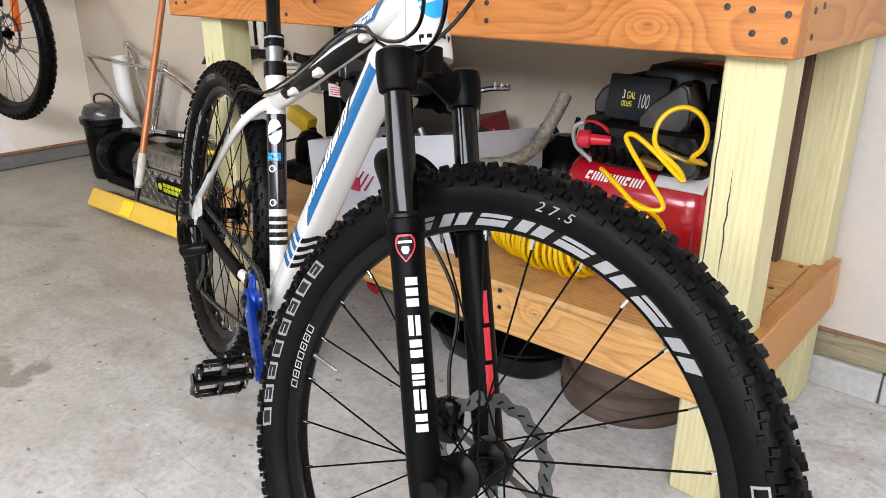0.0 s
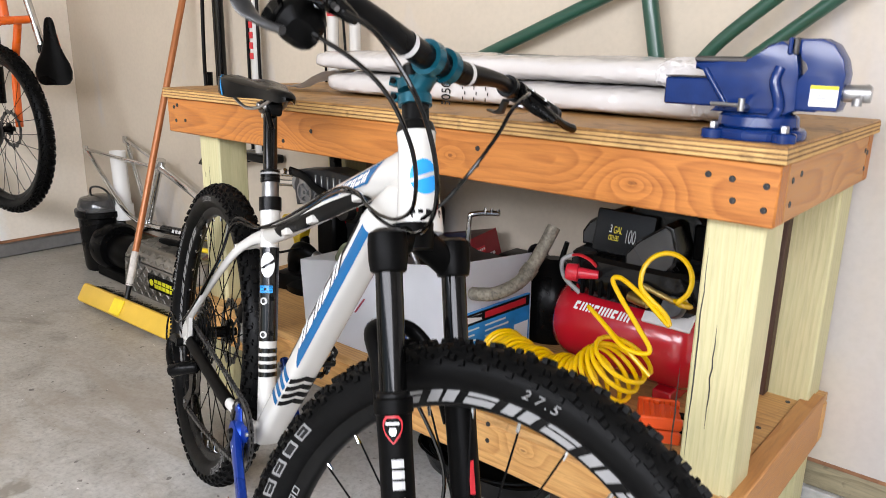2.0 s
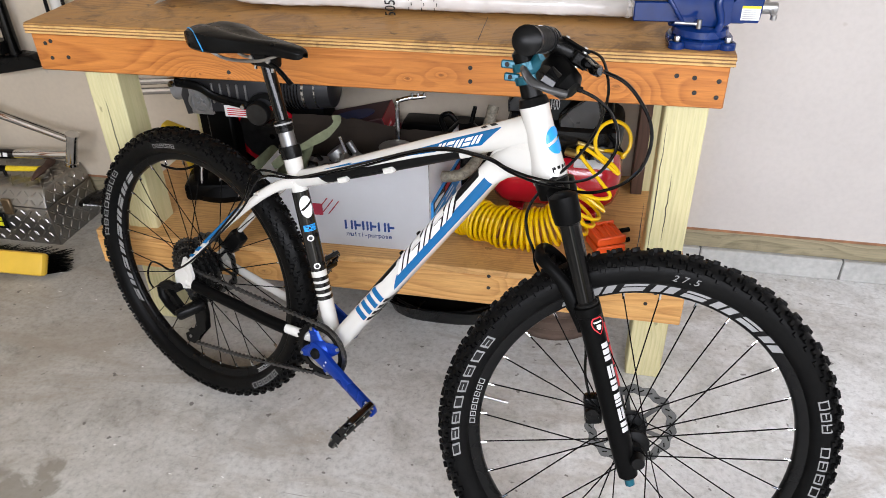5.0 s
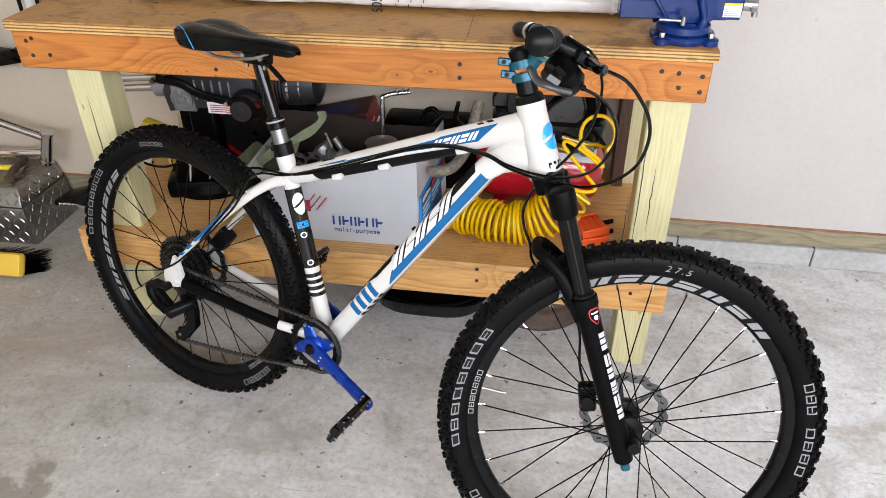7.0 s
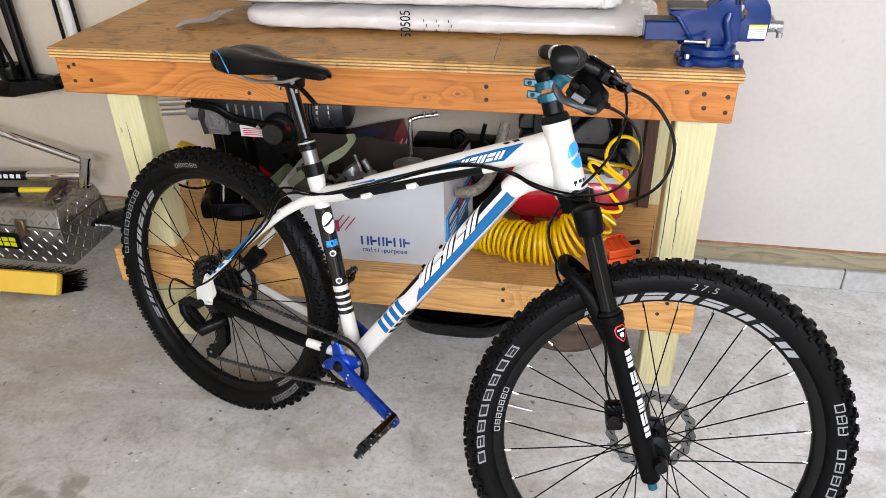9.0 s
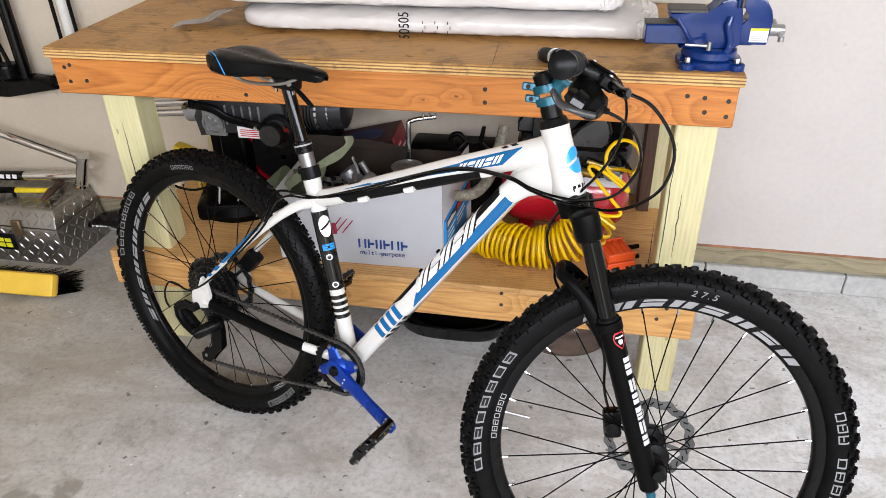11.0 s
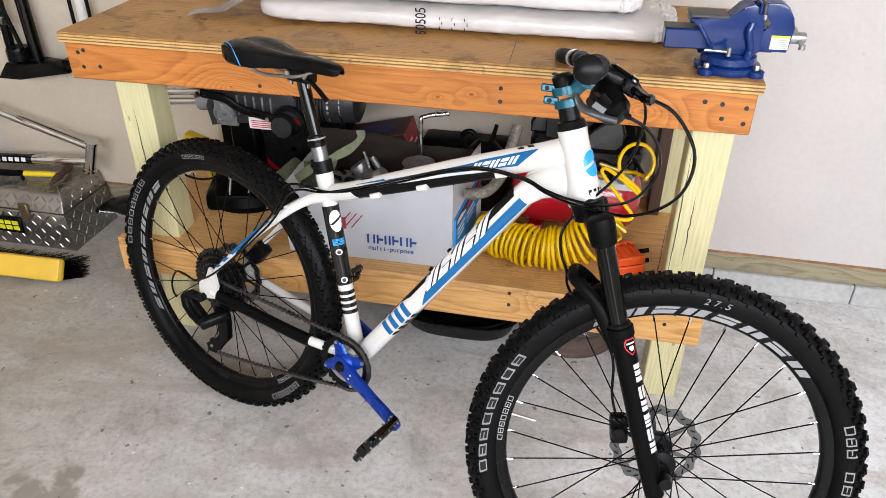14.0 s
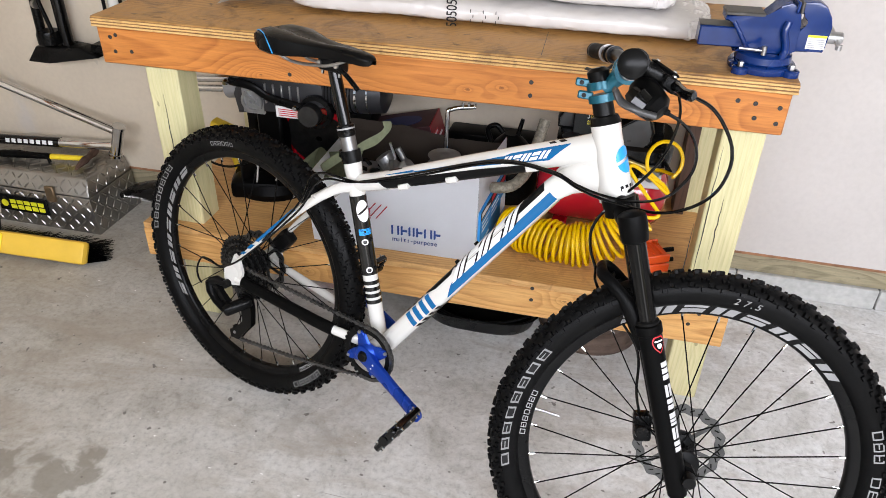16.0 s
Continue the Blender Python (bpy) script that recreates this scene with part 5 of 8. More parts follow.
# pedals
for s in (-1, 1):
    pd = new("pedal")
    pd.parent = bike
    pd.matrix_local = Matrix.Translation(BB + TIP * (1 if s < 0 else -1) + LEFT * s * 0.148) @ Matrix.Rotation(radians(-60), 4, "Y")
    pd["label"] = "black platform pedal with silver pins"
    bm = bmesh.new()
    for y0, y1 in ((-0.048, -0.036), (0.036, 0.048)):
        box(-0.040, 0.040, y0, y1, -0.007, 0.007, 0.003, bm=bm)
    for x0, x1 in ((-0.050, -0.040), (0.040, 0.050)):
        box(x0, x1, -0.040, 0.040, -0.007, 0.007, 0.003, bm=bm)
    box(-0.041, 0.041, -0.006, 0.006, -0.006, 0.006, 0.002, bm=bm)
    tube([(0, -0.05, 0), (0, 0.05, 0)], 0.0115, 14, bm)
    part("platform", bm, M_GLOSSBLACK, pd)
    part("spindle", tube([(0, -s * 0.078, 0), (0, -s * 0.04, 0)], 0.0065, 12), M_STEEL, pd)
    pin = bpy.data.meshes.new("pin")
    b2 = rod((0, 0, 0), (0, 0, 0.0045), 0.0021, 8)
    b2.to_mesh(pin)
    b2.free()
    pin.materials.append(M_CHROME)
    for sgn in (1, -1):
        for px, py in ((-0.045, -0.03), (-0.045, 0.0), (-0.045, 0.03), (0.045, -0.03), (0.045, 0.0), (0.045, 0.03), (-0.02, -0.042), (0.02, -0.042), (-0.02, 0.042), (0.02, 0.042)):
            o = new("pin", pin)
            o.parent = pd
            o.matrix_local = Matrix.Translation((px, py, sgn * 0.007)) @ (Matrix.Identity(4) if sgn > 0 else Matrix.Rotation(math.pi, 4, "X"))
# cassette
M_SPROCKET = plain("black_sprocket_steel", grey(0.02), 0.3, 0.85, 0.3, 60, 0.05)
M_SPROCKETWORN = plain("worn_sprocket_steel", grey(0.07), 0.25, 0.9, 0.4, 80, 0.05)
cas = new("cassette")
cas.parent = bike
cas.matrix_local = Matrix.Translation(REAR)
cas["label"] = "black toothed cassette"
for k, (r, y) in enumerate(((0.085, -0.017), (0.076, -0.0205), (0.068, -0.024), (0.060, -0.0275), (0.053, -0.031), (0.046, -0.0345), (0.040, -0.038), (0.034, -0.0415), (0.029, -0.045), (0.024, -0.0485))):
    bm = bmesh.new()
    T = int(r * 2 * math.pi / 0.0127) + 1
    ring = []
    for q in range(T * 4):
        a = 2 * math.pi * q / (T * 4)
        ro = r + (-0.004, 0.0, 0.0012, 0.0)[q % 4]
        ring.append([bm.verts.new(Vector((rr * math.cos(a), y + yy, rr * math.sin(a)))) for rr, yy in ((r - 0.0105, -0.0009), (ro, -0.0009), (ro, 0.0009), (r - 0.0105, 0.0009))])
    for a, b in zip(ring, ring[1:] + ring[:1]):
        for i in range(4):
            bm.faces.new((a[i], b[i], b[(i + 1) % 4], a[(i + 1) % 4]))
    for q in range(5):
        a = 2 * math.pi * q / 5 + k * 0.3
        box(0.012, r - 0.009, -0.004, 0.004, -0.0008, 0.0008, bm=bm, m=Matrix.Translation((0, y, 0)) @ Matrix.Rotation(-a, 4, "Y") @ Matrix.Rotation(radians(90), 4, "X"))
    part("sprocket", bm, M_SPROCKET if k % 2 else M_SPROCKETWORN, cas)
part("lock_ring", lathe([(0.010, -0.056), (0.016, -0.056), (0.017, -0.052), (0.012, -0.050)], 20, LATHE_Y, closed=True), M_STEEL, cas)


def chain_run(a, b, sag=0.0):
    a, b = Vector(a), Vector(b)
    n = max(2, int((b - a).length / 0.0127))
    bm = bmesh.new()
    for k in range(n):
        t = (k + 0.5) / n
        p = a + (b - a) * t - Vector((0, 0, sag * 4 * t * (1 - t)))
        d = (b - a).normalized()
        m = Matrix.Translation(p) @ d.to_track_quat("X", "Z").to_matrix().to_4x4()
        w = 0.0032 if k % 2 else 0.0022
        for sg in (-1, 1):
            box(-0.0063, 0.0063, sg * w - 0.0006, sg * w + 0.0006, -0.0024, 0.0024, 0.0, bm=bm, m=m)
        tube([m @ Vector((-0.0063, -0.0042, 0)), m @ Vector((-0.0063, 0.0042, 0))], 0.0043, 8, bm)
    return bm


M_CHAIN = plain("oiled_chain_steel", grey(0.11), 0.3, 0.9, 0.4, 90, 0.1)
CH0, RW = BB, REAR
bm = chain_run(CH0 + Vector((-0.008, -0.050, 0.0655)), RW + Vector((0.0, -0.0495, 0.0245)))
lowp = Vector((-1.008, -0.045, 0.082))
b2 = chain_run(CH0 + Vector((-0.012, -0.050, -0.0655)), lowp, 0.006)
part("chain_run", bm, M_CHAIN, bike, "dark oiled bicycle chain")
part("chain_run", b2, M_CHAIN, bike)
b3 = chain_run(RW + Vector((-0.018, -0.0490, -0.018)), Vector((-0.994, -0.045, 0.202)))
part("chain_run", b3, M_CHAIN, bike)
bm = bmesh.new()
for k in range(18):  # over the front of the ring
    a = radians(88 - 10.8 * k)
    p = CH0 + Vector((0.0655 * math.cos(a), -0.050, 0.0655 * math.sin(a)))
    m = Matrix.Translation(p) @ Matrix.Rotation(-(a - math.pi / 2), 4, "Y")
    w = 0.0032 if k % 2 else 0.0022
    for sg in (-1, 1):
        box(-0.0078, 0.0078, sg * w - 0.0006, sg * w + 0.0006, -0.0040, 0.0040, 0.0, bm=bm, m=m)
    tube([m @ Vector((0, -0.004, 0)), m @ Vector((0, 0.004, 0))], 0.0036, 8, bm)
part("chain_run", bm, M_CHAIN, bike)
# rear derailleur
der = new("rear_derailleur")
der.parent = bike
der.matrix_local = Matrix.Translation(REAR + Vector((0.004, 0, 0))) @ Matrix.Scale(0.92, 4)
der["label"] = "black rear derailleur"
part("hanger", box(-0.016, 0.002, -0.074, -0.066, -0.034, 0.0, 0.002), M_BLACK, der)
bm = tube([(-0.006, -0.068, -0.024), (-0.006, -0.092, -0.024)], 0.011, 14)
tube([(-0.006, -0.084, -0.024), (-0.035, -0.087, -0.022), (-0.058, -0.089, -0.036)], [(0.009, 0.010), (0.010, 0.013), (0.010, 0.014)], 12, bm, (0, 1, 0))
part("mount_knuckle", bm, M_BLACK, der)
bm = tube([(-0.062, -0.090, -0.034), (-0.055, -0.092, -0.058), (-0.032, -0.094, -0.078), (-0.004, -0.094, -0.092)], [(0.012, 0.013), (0.013, 0.014), (0.013, 0.013), (0.012, 0.015)], 12, None, (0, 1, 0))
part("parallelogram", bm, M_MATTBLACK, der)
part("outer_link", extrude([(-0.052, -0.028), (-0.062, -0.052), (-0.036, -0.086), (0.0, -0.100), (0.016, -0.076), (-0.016, -0.050), (-0.030, -0.030)], 0.016, Matrix.Translation((0, -0.088, 0)) @ Matrix.Rotation(radians(90), 4, "X"), None, 0.003), M_BLACK, der)
part("barrel_adjuster", tube([(-0.075, -0.088, -0.036), (-0.062, -0.089, -0.046)], [0.004, 0.006], 10), M_BLACK, der)
bm = tube([(0.004, -0.104, -0.095), (0.007, -0.100, -0.093), (0.042, -0.050, -0.073), (0.044, -0.046, -0.072)], [0.013, 0.017, 0.017, 0.013], 20)
part("clutch_housing", bm, M_BLACK, der)
cage_out = [(0.012, -0.058), (0.046, -0.056), (0.054, -0.100), (0.053, -0.146), (0.020, -0.186), (0.006, -0.206), (-0.022, -0.206), (-0.026, -0.184), (-0.004, -0.170), (0.023, -0.140), (0.018, -0.100)]
for yy in (-0.057, -0.039):
    part("cage_plate", extrude(cage_out, 0.002, Matrix.Translation((0, yy, 0)) @ Matrix.Rotation(radians(90), 4, "X")), M_BLACK, der)
for px, pz in ((0.031, -0.072), (-0.006, -0.186)):
    bm = bmesh.new()
    ring = []
    for q in range(44):
        a = 2 * math.pi * q / 44
        ro = 0.0195 + (-0.003, 0.0, 0.001, 0.0)[q % 4]
        ring.append([bm.verts.new((px + rr * math.cos(a), -0.048 + yy, pz + rr * math.sin(a))) for rr, yy in ((0.005, -0.003), (ro, -0.0014), (ro, 0.0014), (0.005, 0.003))])
    for a, b in zip(ring, ring[1:] + ring[:1]):
        for i in range(4):
            bm.faces.new((a[i], b[i], b[(i + 1) % 4], a[(i + 1) % 4]))
    part("jockey_wheel", bm, M_BLACK, der)
    part("jockey_bolt", tube([(px, -0.0605, pz), (px, -0.056, pz)], 0.0045, 10), M_STEEL, der)
# rear brake caliper on the left stays
bm = box(-0.02, 0.02, 0.036, 0.066, -0.03, 0.03, 0.007, 2, m=Matrix.Translation(REAR + Vector((0.068, 0, 0.075))) @ Matrix.Rotation(radians(40), 4, "Y"))
part("brake_caliper", bm, M_BLACK, bike)
# hoses and cables
hose_r = smooth_path([(-0.010, -0.188, 0.946), (0.015, -0.170, 0.933), (0.034, -0.152, 0.909), (0.048, -0.130, 0.875), (0.048, -0.108, 0.836), (0.033, -0.086, 0.792), (-0.001, -0.067, 0.754), (-0.047, -0.055, 0.729), (-0.097, -0.050, 0.723), (-0.144, -0.047, 0.722), (-0.190, -0.043, 0.727), (-0.246, -0.034, 0.737), (-0.36, -0.020, 0.722), (-0.55, -0.018, 0.640), (-0.66, -0.030, 0.602), (-0.76, -0.050, 0.598), (-0.80, -0.058, 0.52), (-0.9, -0.066, 0.40)], 8)
part("brake_hose", tube(hose_r, 0.0026, 8), M_GLOSSBLACK, bike, "black rear brake hose")
shift = smooth_path([(-0.033, -0.206, 0.922), (-0.016, -0.170, 0.904), (-0.004, -0.140, 0.880), (0.002, -0.115, 0.846), (-0.007, -0.092, 0.808), (-0.038, -0.070, 0.762), (-0.086, -0.060, 0.738), (-0.142, -0.054, 0.731), (-0.19, -0.051, 0.735), (-0.243, -0.044, 0.744), (-0.36, -0.025, 0.727), (-0.55, -0.022, 0.646), (-0.67, -0.034, 0.600), (-0.74, -0.058, 0.59), (-0.80, -0.066, 0.50), (-0.95, -0.076, 0.345), (-1.02, -0.081, 0.298), (-1.055, -0.085, 0.304), (-1.083, -0.086, 0.302), (-1.100, -0.087, 0.272), (-1.098, -0.088, 0.245), (-1.085, -0.089, 0.232)], 8)
part("shift_cable", tube(shift, 0.0024, 8), M_GLOSSBLACK, bike, "black shift cable housing")
fh = smooth_path([(-0.175, 0.165, 0.905), (-0.12, 0.125, 0.905), (-0.086, 0.078, 0.882), (-0.073, 0.052, 0.848), (-0.077, 0.022, 0.798), (-0.098, 0.002, 0.755), (-0.136, -0.032, 0.703), (-0.152, -0.040, 0.663), (-0.148, -0.040, 0.627), (-0.134, -0.036, 0.594), tuple(FM @ fk(0.330, -0.100, 0.030)), tuple(FM @ fk(0.20, -0.05, 0.055)), tuple(FM @ fk(0.11, -0.062, 0.05)), tuple(FM @ fk(0.055, -0.062, 0.045))], 8)
part("brake_hose", tube(fh, 0.0026, 8), M_GLOSSBLACK, bike, "black front brake hose")

# ---- screws in the bench ----
def bench_pt(x, y, z):
    """A place on the bench, in its own axes; the bench stands level."""
    return bench_m.inverted() @ Vector((x + 0.007, y, z + 0.0025 + 0.0073 * (x + 0.755)))


scr = bpy.data.meshes.new("screw")
b2 = lathe([(0, 0.0008), (0.0018, 0.0004), (0.0022, 0.0012), (0.0045, 0.0012), (0.0052, -0.0005)], 12, Matrix.Rotation(radians(90), 4, "X"))
b2.to_mesh(scr)
b2.free()
scr.materials.append(M_SCREW)
for x, z in ((-1.514, 0.85), (-1.498, 0.856), (-1.507, 0.815), (-1.462, 0.818), (-0.061, 0.839), (-0.026, 0.836), (0.022, 0.831), (-0.022, 0.805), (0.022, 0.797), (-0.485, 0.836), (-0.485, 0.806), (-0.95, 0.83), (-1.05, 0.80),
             (-0.438, 0.298), (-0.438, 0.262), (-0.09, 0.298), (-0.05, 0.262), (-1.48, 0.30), (-1.45, 0.26), (-0.03, 0.296)):
    o = new("screw", scr)
    o.parent = bench
    o.matrix_local = Matrix.Translation(bench_pt(x, -0.0002, z))
for y, z in ((0.06, -0.055), (0.06, -0.09), (0.1, -0.05), (0.52, -0.055), (0.54, -0.06), (0.53, -0.09)):
    o = new("screw", scr)
    o.parent = bench
    o.matrix_local = Matrix.Translation((hl + 0.0002, y, z)) @ Matrix.Rotation(radians(90), 4, "Z")
for x, y in ((-0.02, 0.30), (-0.01, 0.45), (-0.03, 0.56), (-0.2, 0.05), (-1.0, 0.04)):
    o = new("screw", scr)
    o.parent = bench
    o.matrix_local = Matrix.Translation(bench_pt(x, y, 0.3205)) @ Matrix.Rotation(radians(-90), 4, "X")
part("shelf_side_board", box(hl - 0.038, hl, 0.0385, BD - 0.0465, SH - 0.107, SH + 0.006, 0.003), M_SIDE, bench, "pale fir board")
part("shelf_side_board", box(-hl, -hl + 0.038, 0.0385, BD - 0.0465, SH - 0.107, SH - 0.0185, 0.003), M_SIDE, bench)
# dark plies along the edge of the plywood
for k, z in enumerate((-0.0045, -0.0080, -0.0115, -0.0150, -0.0185, -0.0222)):
    e = 0.0012 * (k % 3)
    part("ply_layer", box(-hl - 0.0045, hl + 0.0065 + e * 0.4, -0.0088 - e * 0.4, BD, z - (0.0010 if k % 2 == 0 else 0.0022), z + (0.0010 if k % 2 == 0 else 0.0022)), M_PLYEDGE if k % 2 == 0 else M_PLYPALE, bench)
# drying cracks in the posts
for px, z0, z1, seed in ((-0.061, 0.36, 0.72, 1), (-0.085, 0.30, 0.52, 2), (-0.034, 0.42, 0.60, 3), (-1.425, 0.44, 0.70, 4), (-1.452, 0.36, 0.50, 5)):
    pts = [bench_pt(px + 0.0025 * noise.noise(Vector((seed, k * 0.9, 0))), 0.0383, z0 + (z1 - z0) * k / 10) for k in range(11)]
    part("crack", tube(pts, [0.0002 + 0.0011 * math.sin(math.pi * k / 10) for k in range(11)], 6), M_SCREW, bench)


# a dark brown board stands on the shelf beside the back post
solid("dark_board", box(-0.086, -0.0535, 0.462, 0.548, SH + BT + 0.0005, 0.778, 0.002), wood("dark_stained_board", (0.085, 0.042, 0.026), (0.04, 0.02, 0.012), 2, 0.006, 0.6), "dark brown board standing on the shelf beside a post", "board")

# ---- bench vise ----
M_VISE = plain("vise_blue_enamel", (0.002, 0.021, 0.12), 0.22, 0.0, 0.15, 45, 0.15, 0.0)
M_VISEGREY = plain("worn_grey_iron", (0.085, 0.08, 0.075), 0.5, 0.5, 0.25, 40, 0.1)
vise = thing("bench_vise", Matrix.Translation((-0.016, 0.072, 0.898)) @ Matrix.Rotation(radians(3), 4, "Z") @ Matrix.Diagonal((0.88, 0.88, 0.955, 1)), "blue enamelled bench vise bolted to the bench corner", "vise")
bm = lathe([(0, 0), (0.074, 0), (0.0755, 0.003), (0.0755, 0.011), (0.072, 0.015), (0.060, 0.017), (0, 0.017)], 40)
for a in (-45, 225, 90):
    lathe([(0, 0), (0.019, 0), (0.019, 0.012), (0.016, 0.014), (0, 0.014)], 18, Matrix.Translation((0.078 * math.cos(radians(a)), 0.078 * math.sin(radians(a)), 0)), bm)
part("base", bm, M_VISE, vise)
bm = lathe([(0, 0.017), (0.062, 0.017), (0.064, 0.020), (0.062, 0.033), (0.055, 0.037), (0, 0.037)], 40)
part("swivel_plate", bm, M_VISE, vise)
for a in (-45, 225, 90):
    b2 = lathe([(0, 0.024), (0.006, 0.024), (0.007, 0.022), (0.007, 0.014), (0.011, 0.014), (0.011, 0.012)], 6, Matrix.Translation((0.078 * math.cos(radians(a)), 0.078 * math.sin(radians(a)), 0)))
    part("bolt", b2, M_STEEL, vise, "galvanised bolt")
out = [(-0.075, 0.037), (0.045, 0.037), (0.060, 0.045), (0.058, 0.10), (0.050, 0.132), (0.028, 0.143), (0.006, 0.136), (-0.018, 0.112), (-0.105, 0.112), (-0.105, 0.100), (-0.082, 0.098), (-0.052, 0.050)]
bm = extrude(out, 0.060, Matrix.Rotation(radians(90), 4, "X"), None, 0.004)
part("body", bm, M_VISE, vise)
part("rib", tube(smooth_path([(-0.086, -0.030, 0.099), (-0.062, -0.0325, 0.068), (-0.045, -0.031, 0.044)], 4), 0.005, 10), M_VISE, vise)
part("rib", tube(smooth_path([(0.030, -0.030, 0.105), (0.026, -0.036, 0.085), (0.034, -0.037, 0.062), (0.036, -0.036, 0.045), (0.028, -0.046, 0.030)], 4), 0.0085, 12), M_VISE, vise)
part("slide_bar", box(-0.156, 0.09, -0.026, 0.026, 0.044, 0.086, 0.003), M_VISE, vise)
part("slide_top", box(-0.157, -0.07, -0.024, 0.024, 0.0865, 0.0885, 0.001), M_VISEGREY, vise, "bare grey slide top")
part("anvil", box(-0.107, -0.020, -0.031, 0.031, 0.110, 0.119, 0.003), M_VISEGREY, vise, "bare grey anvil face")
bm = extrude([(0.038, 0.046), (0.099, 0.046), (0.102, 0.055), (0.105, 0.098), (0.099, 0.118), (0.084, 0.139), (0.066, 0.147), (0.034, 0.146), (0.034, 0.124), (0.042, 0.122), (0.052, 0.114), (0.055, 0.104), (0.050, 0.094), (0.036, 0.092)], 0.060, Matrix.Translation((0.019, 0.001, 0)) @ Matrix.Rotation(radians(90), 4, "X"), None, 0.004)
part("moving_jaw", bm, M_VISE, vise)
for x in (0.042, 0.0505):
    part("jaw_plate", box(x - 0.0035, x + 0.0035, -0.037, 0.037, 0.124, 0.1475, 0.002), M_VISEGREY if x > 0.05 else M_VISE, vise, "steel jaw plate")
bm = lathe([(0, -0.002), (0.012, -0.002), (0.0125, 0.0), (0.0125, 0.034), (0.011, 0.037), (0, 0.037)], 22, Matrix.Translation((0.122, 0, 0.072)) @ Matrix.Rotation(radians(90), 4, "Y"))
part("screw_end", bm, M_STEEL, vise, "bright steel screw end")
bm = rod((0.146, -0.035, 0.062), (0.146, 0.05, 0.08), 0.0045, 10)
lathe([(0, -0.006), (0.007, -0.005), (0.007, 0.005), (0, 0.006)], 12, Matrix.Translation((0.146, -0.036, 0.062)), bm)
part("handle", bm, M_STEEL, vise)
bm = rod((-0.066, -0.050, 0.050), (-0.014, -0.058, 0.050), 0.003, 8)
tube([(-0.014, -0.060, 0.042), (-0.014, -0.060, 0.060)], 0.0055, 10, bm)
tube([(-0.014, -0.06, 0.048), (-0.014, -0.03, 0.045)], 0.006, 10, bm)
part("lock_lever", bm, M_STEEL, vise, "silver swivel lock lever")
part("label_plate", box(0.078, 0.118, -0.0302, -0.0290, 0.053, 0.082), M_DECAL, vise, "white instruction label with a yellow band")
part("label_band", box(0.078, 0.118, -0.0306, -0.0300, 0.077, 0.082), plain("yellow_print", (0.75, 0.62, 0.02), 0.5, bumps=0), vise)
for k in range(5):
    part("label_line", box(0.081, 0.115, -0.0306, -0.0300, 0.056 + 0.004 * k, 0.0572 + 0.004 * k), M_GREYDECAL, vise)

# ---- long plastic bags on the bench ----
M_FILM = plain("milky_plastic_film", (0.607, 0.582, 0.562), 0.16, 0.0, 0.05, 18, 0.6, 0.0)
M_CLEAR = plain("clear_bag", (0.66, 0.64, 0.63), 0.12, 0, 0.1, 20, 0.2, spec=0.5)
M_INK = plain("marker_ink", grey(0.02), 0.5, bumps=0)


def roll(z0, hgt, x0, x1, y0, y1, seed, crease=0.0):
    bm = bmesh.new()
    rnd = random.Random(seed)
    n = 110
    rings = []
    for i in range(n + 1):
        t = i / n
        x = x0 + (x1 - x0) * t
        e = min(t, 1 - t) * (x1 - x0)
        f = min(1, math.sqrt(max(0.0, 1 - (1 - min(1, e / 0.10)) ** 2)) + 0.02)
        row = []
        for j in range(40):
            a = 2 * math.pi * j / 40
            c, s = math.cos(a), math.sin(a)
            yy = (y0 + y1) / 2 + (y1 - y0) / 2 * f ** 0.5 * (abs(c) ** 0.7) * (1 if c > 0 else -1)
            zz = z0 + hgt / 2 + hgt / 2 * f ** 0.35 * (abs(s) ** 0.6) * (1 if s > 0 else -1)
            k = 0.004 * noise.noise(Vector((x * 9, math.cos(a) * 1.5, math.sin(a) * 1.5 + seed))) + 0.0026 * noise.noise(Vector((x * 55, math.cos(a) * 5, math.sin(a) * 5 + seed))) + crease * abs(noise.noise(Vector((x * 70, math.cos(a) * 9, math.sin(a) * 9 + seed))))
            row.append(bm.verts.new((x, yy + k * c, max(z0, zz + k * s))))
        rings.append(row)
    for a, b in zip(rings, rings[1:]):
        for j in range(40):
            bm.faces.new((a[j], a[(j + 1) % 40], b[(j + 1) % 40], b[j]))
    bm.faces.new(rings[0][::-1])
    bm.faces.new(rings[-1])
    return bm


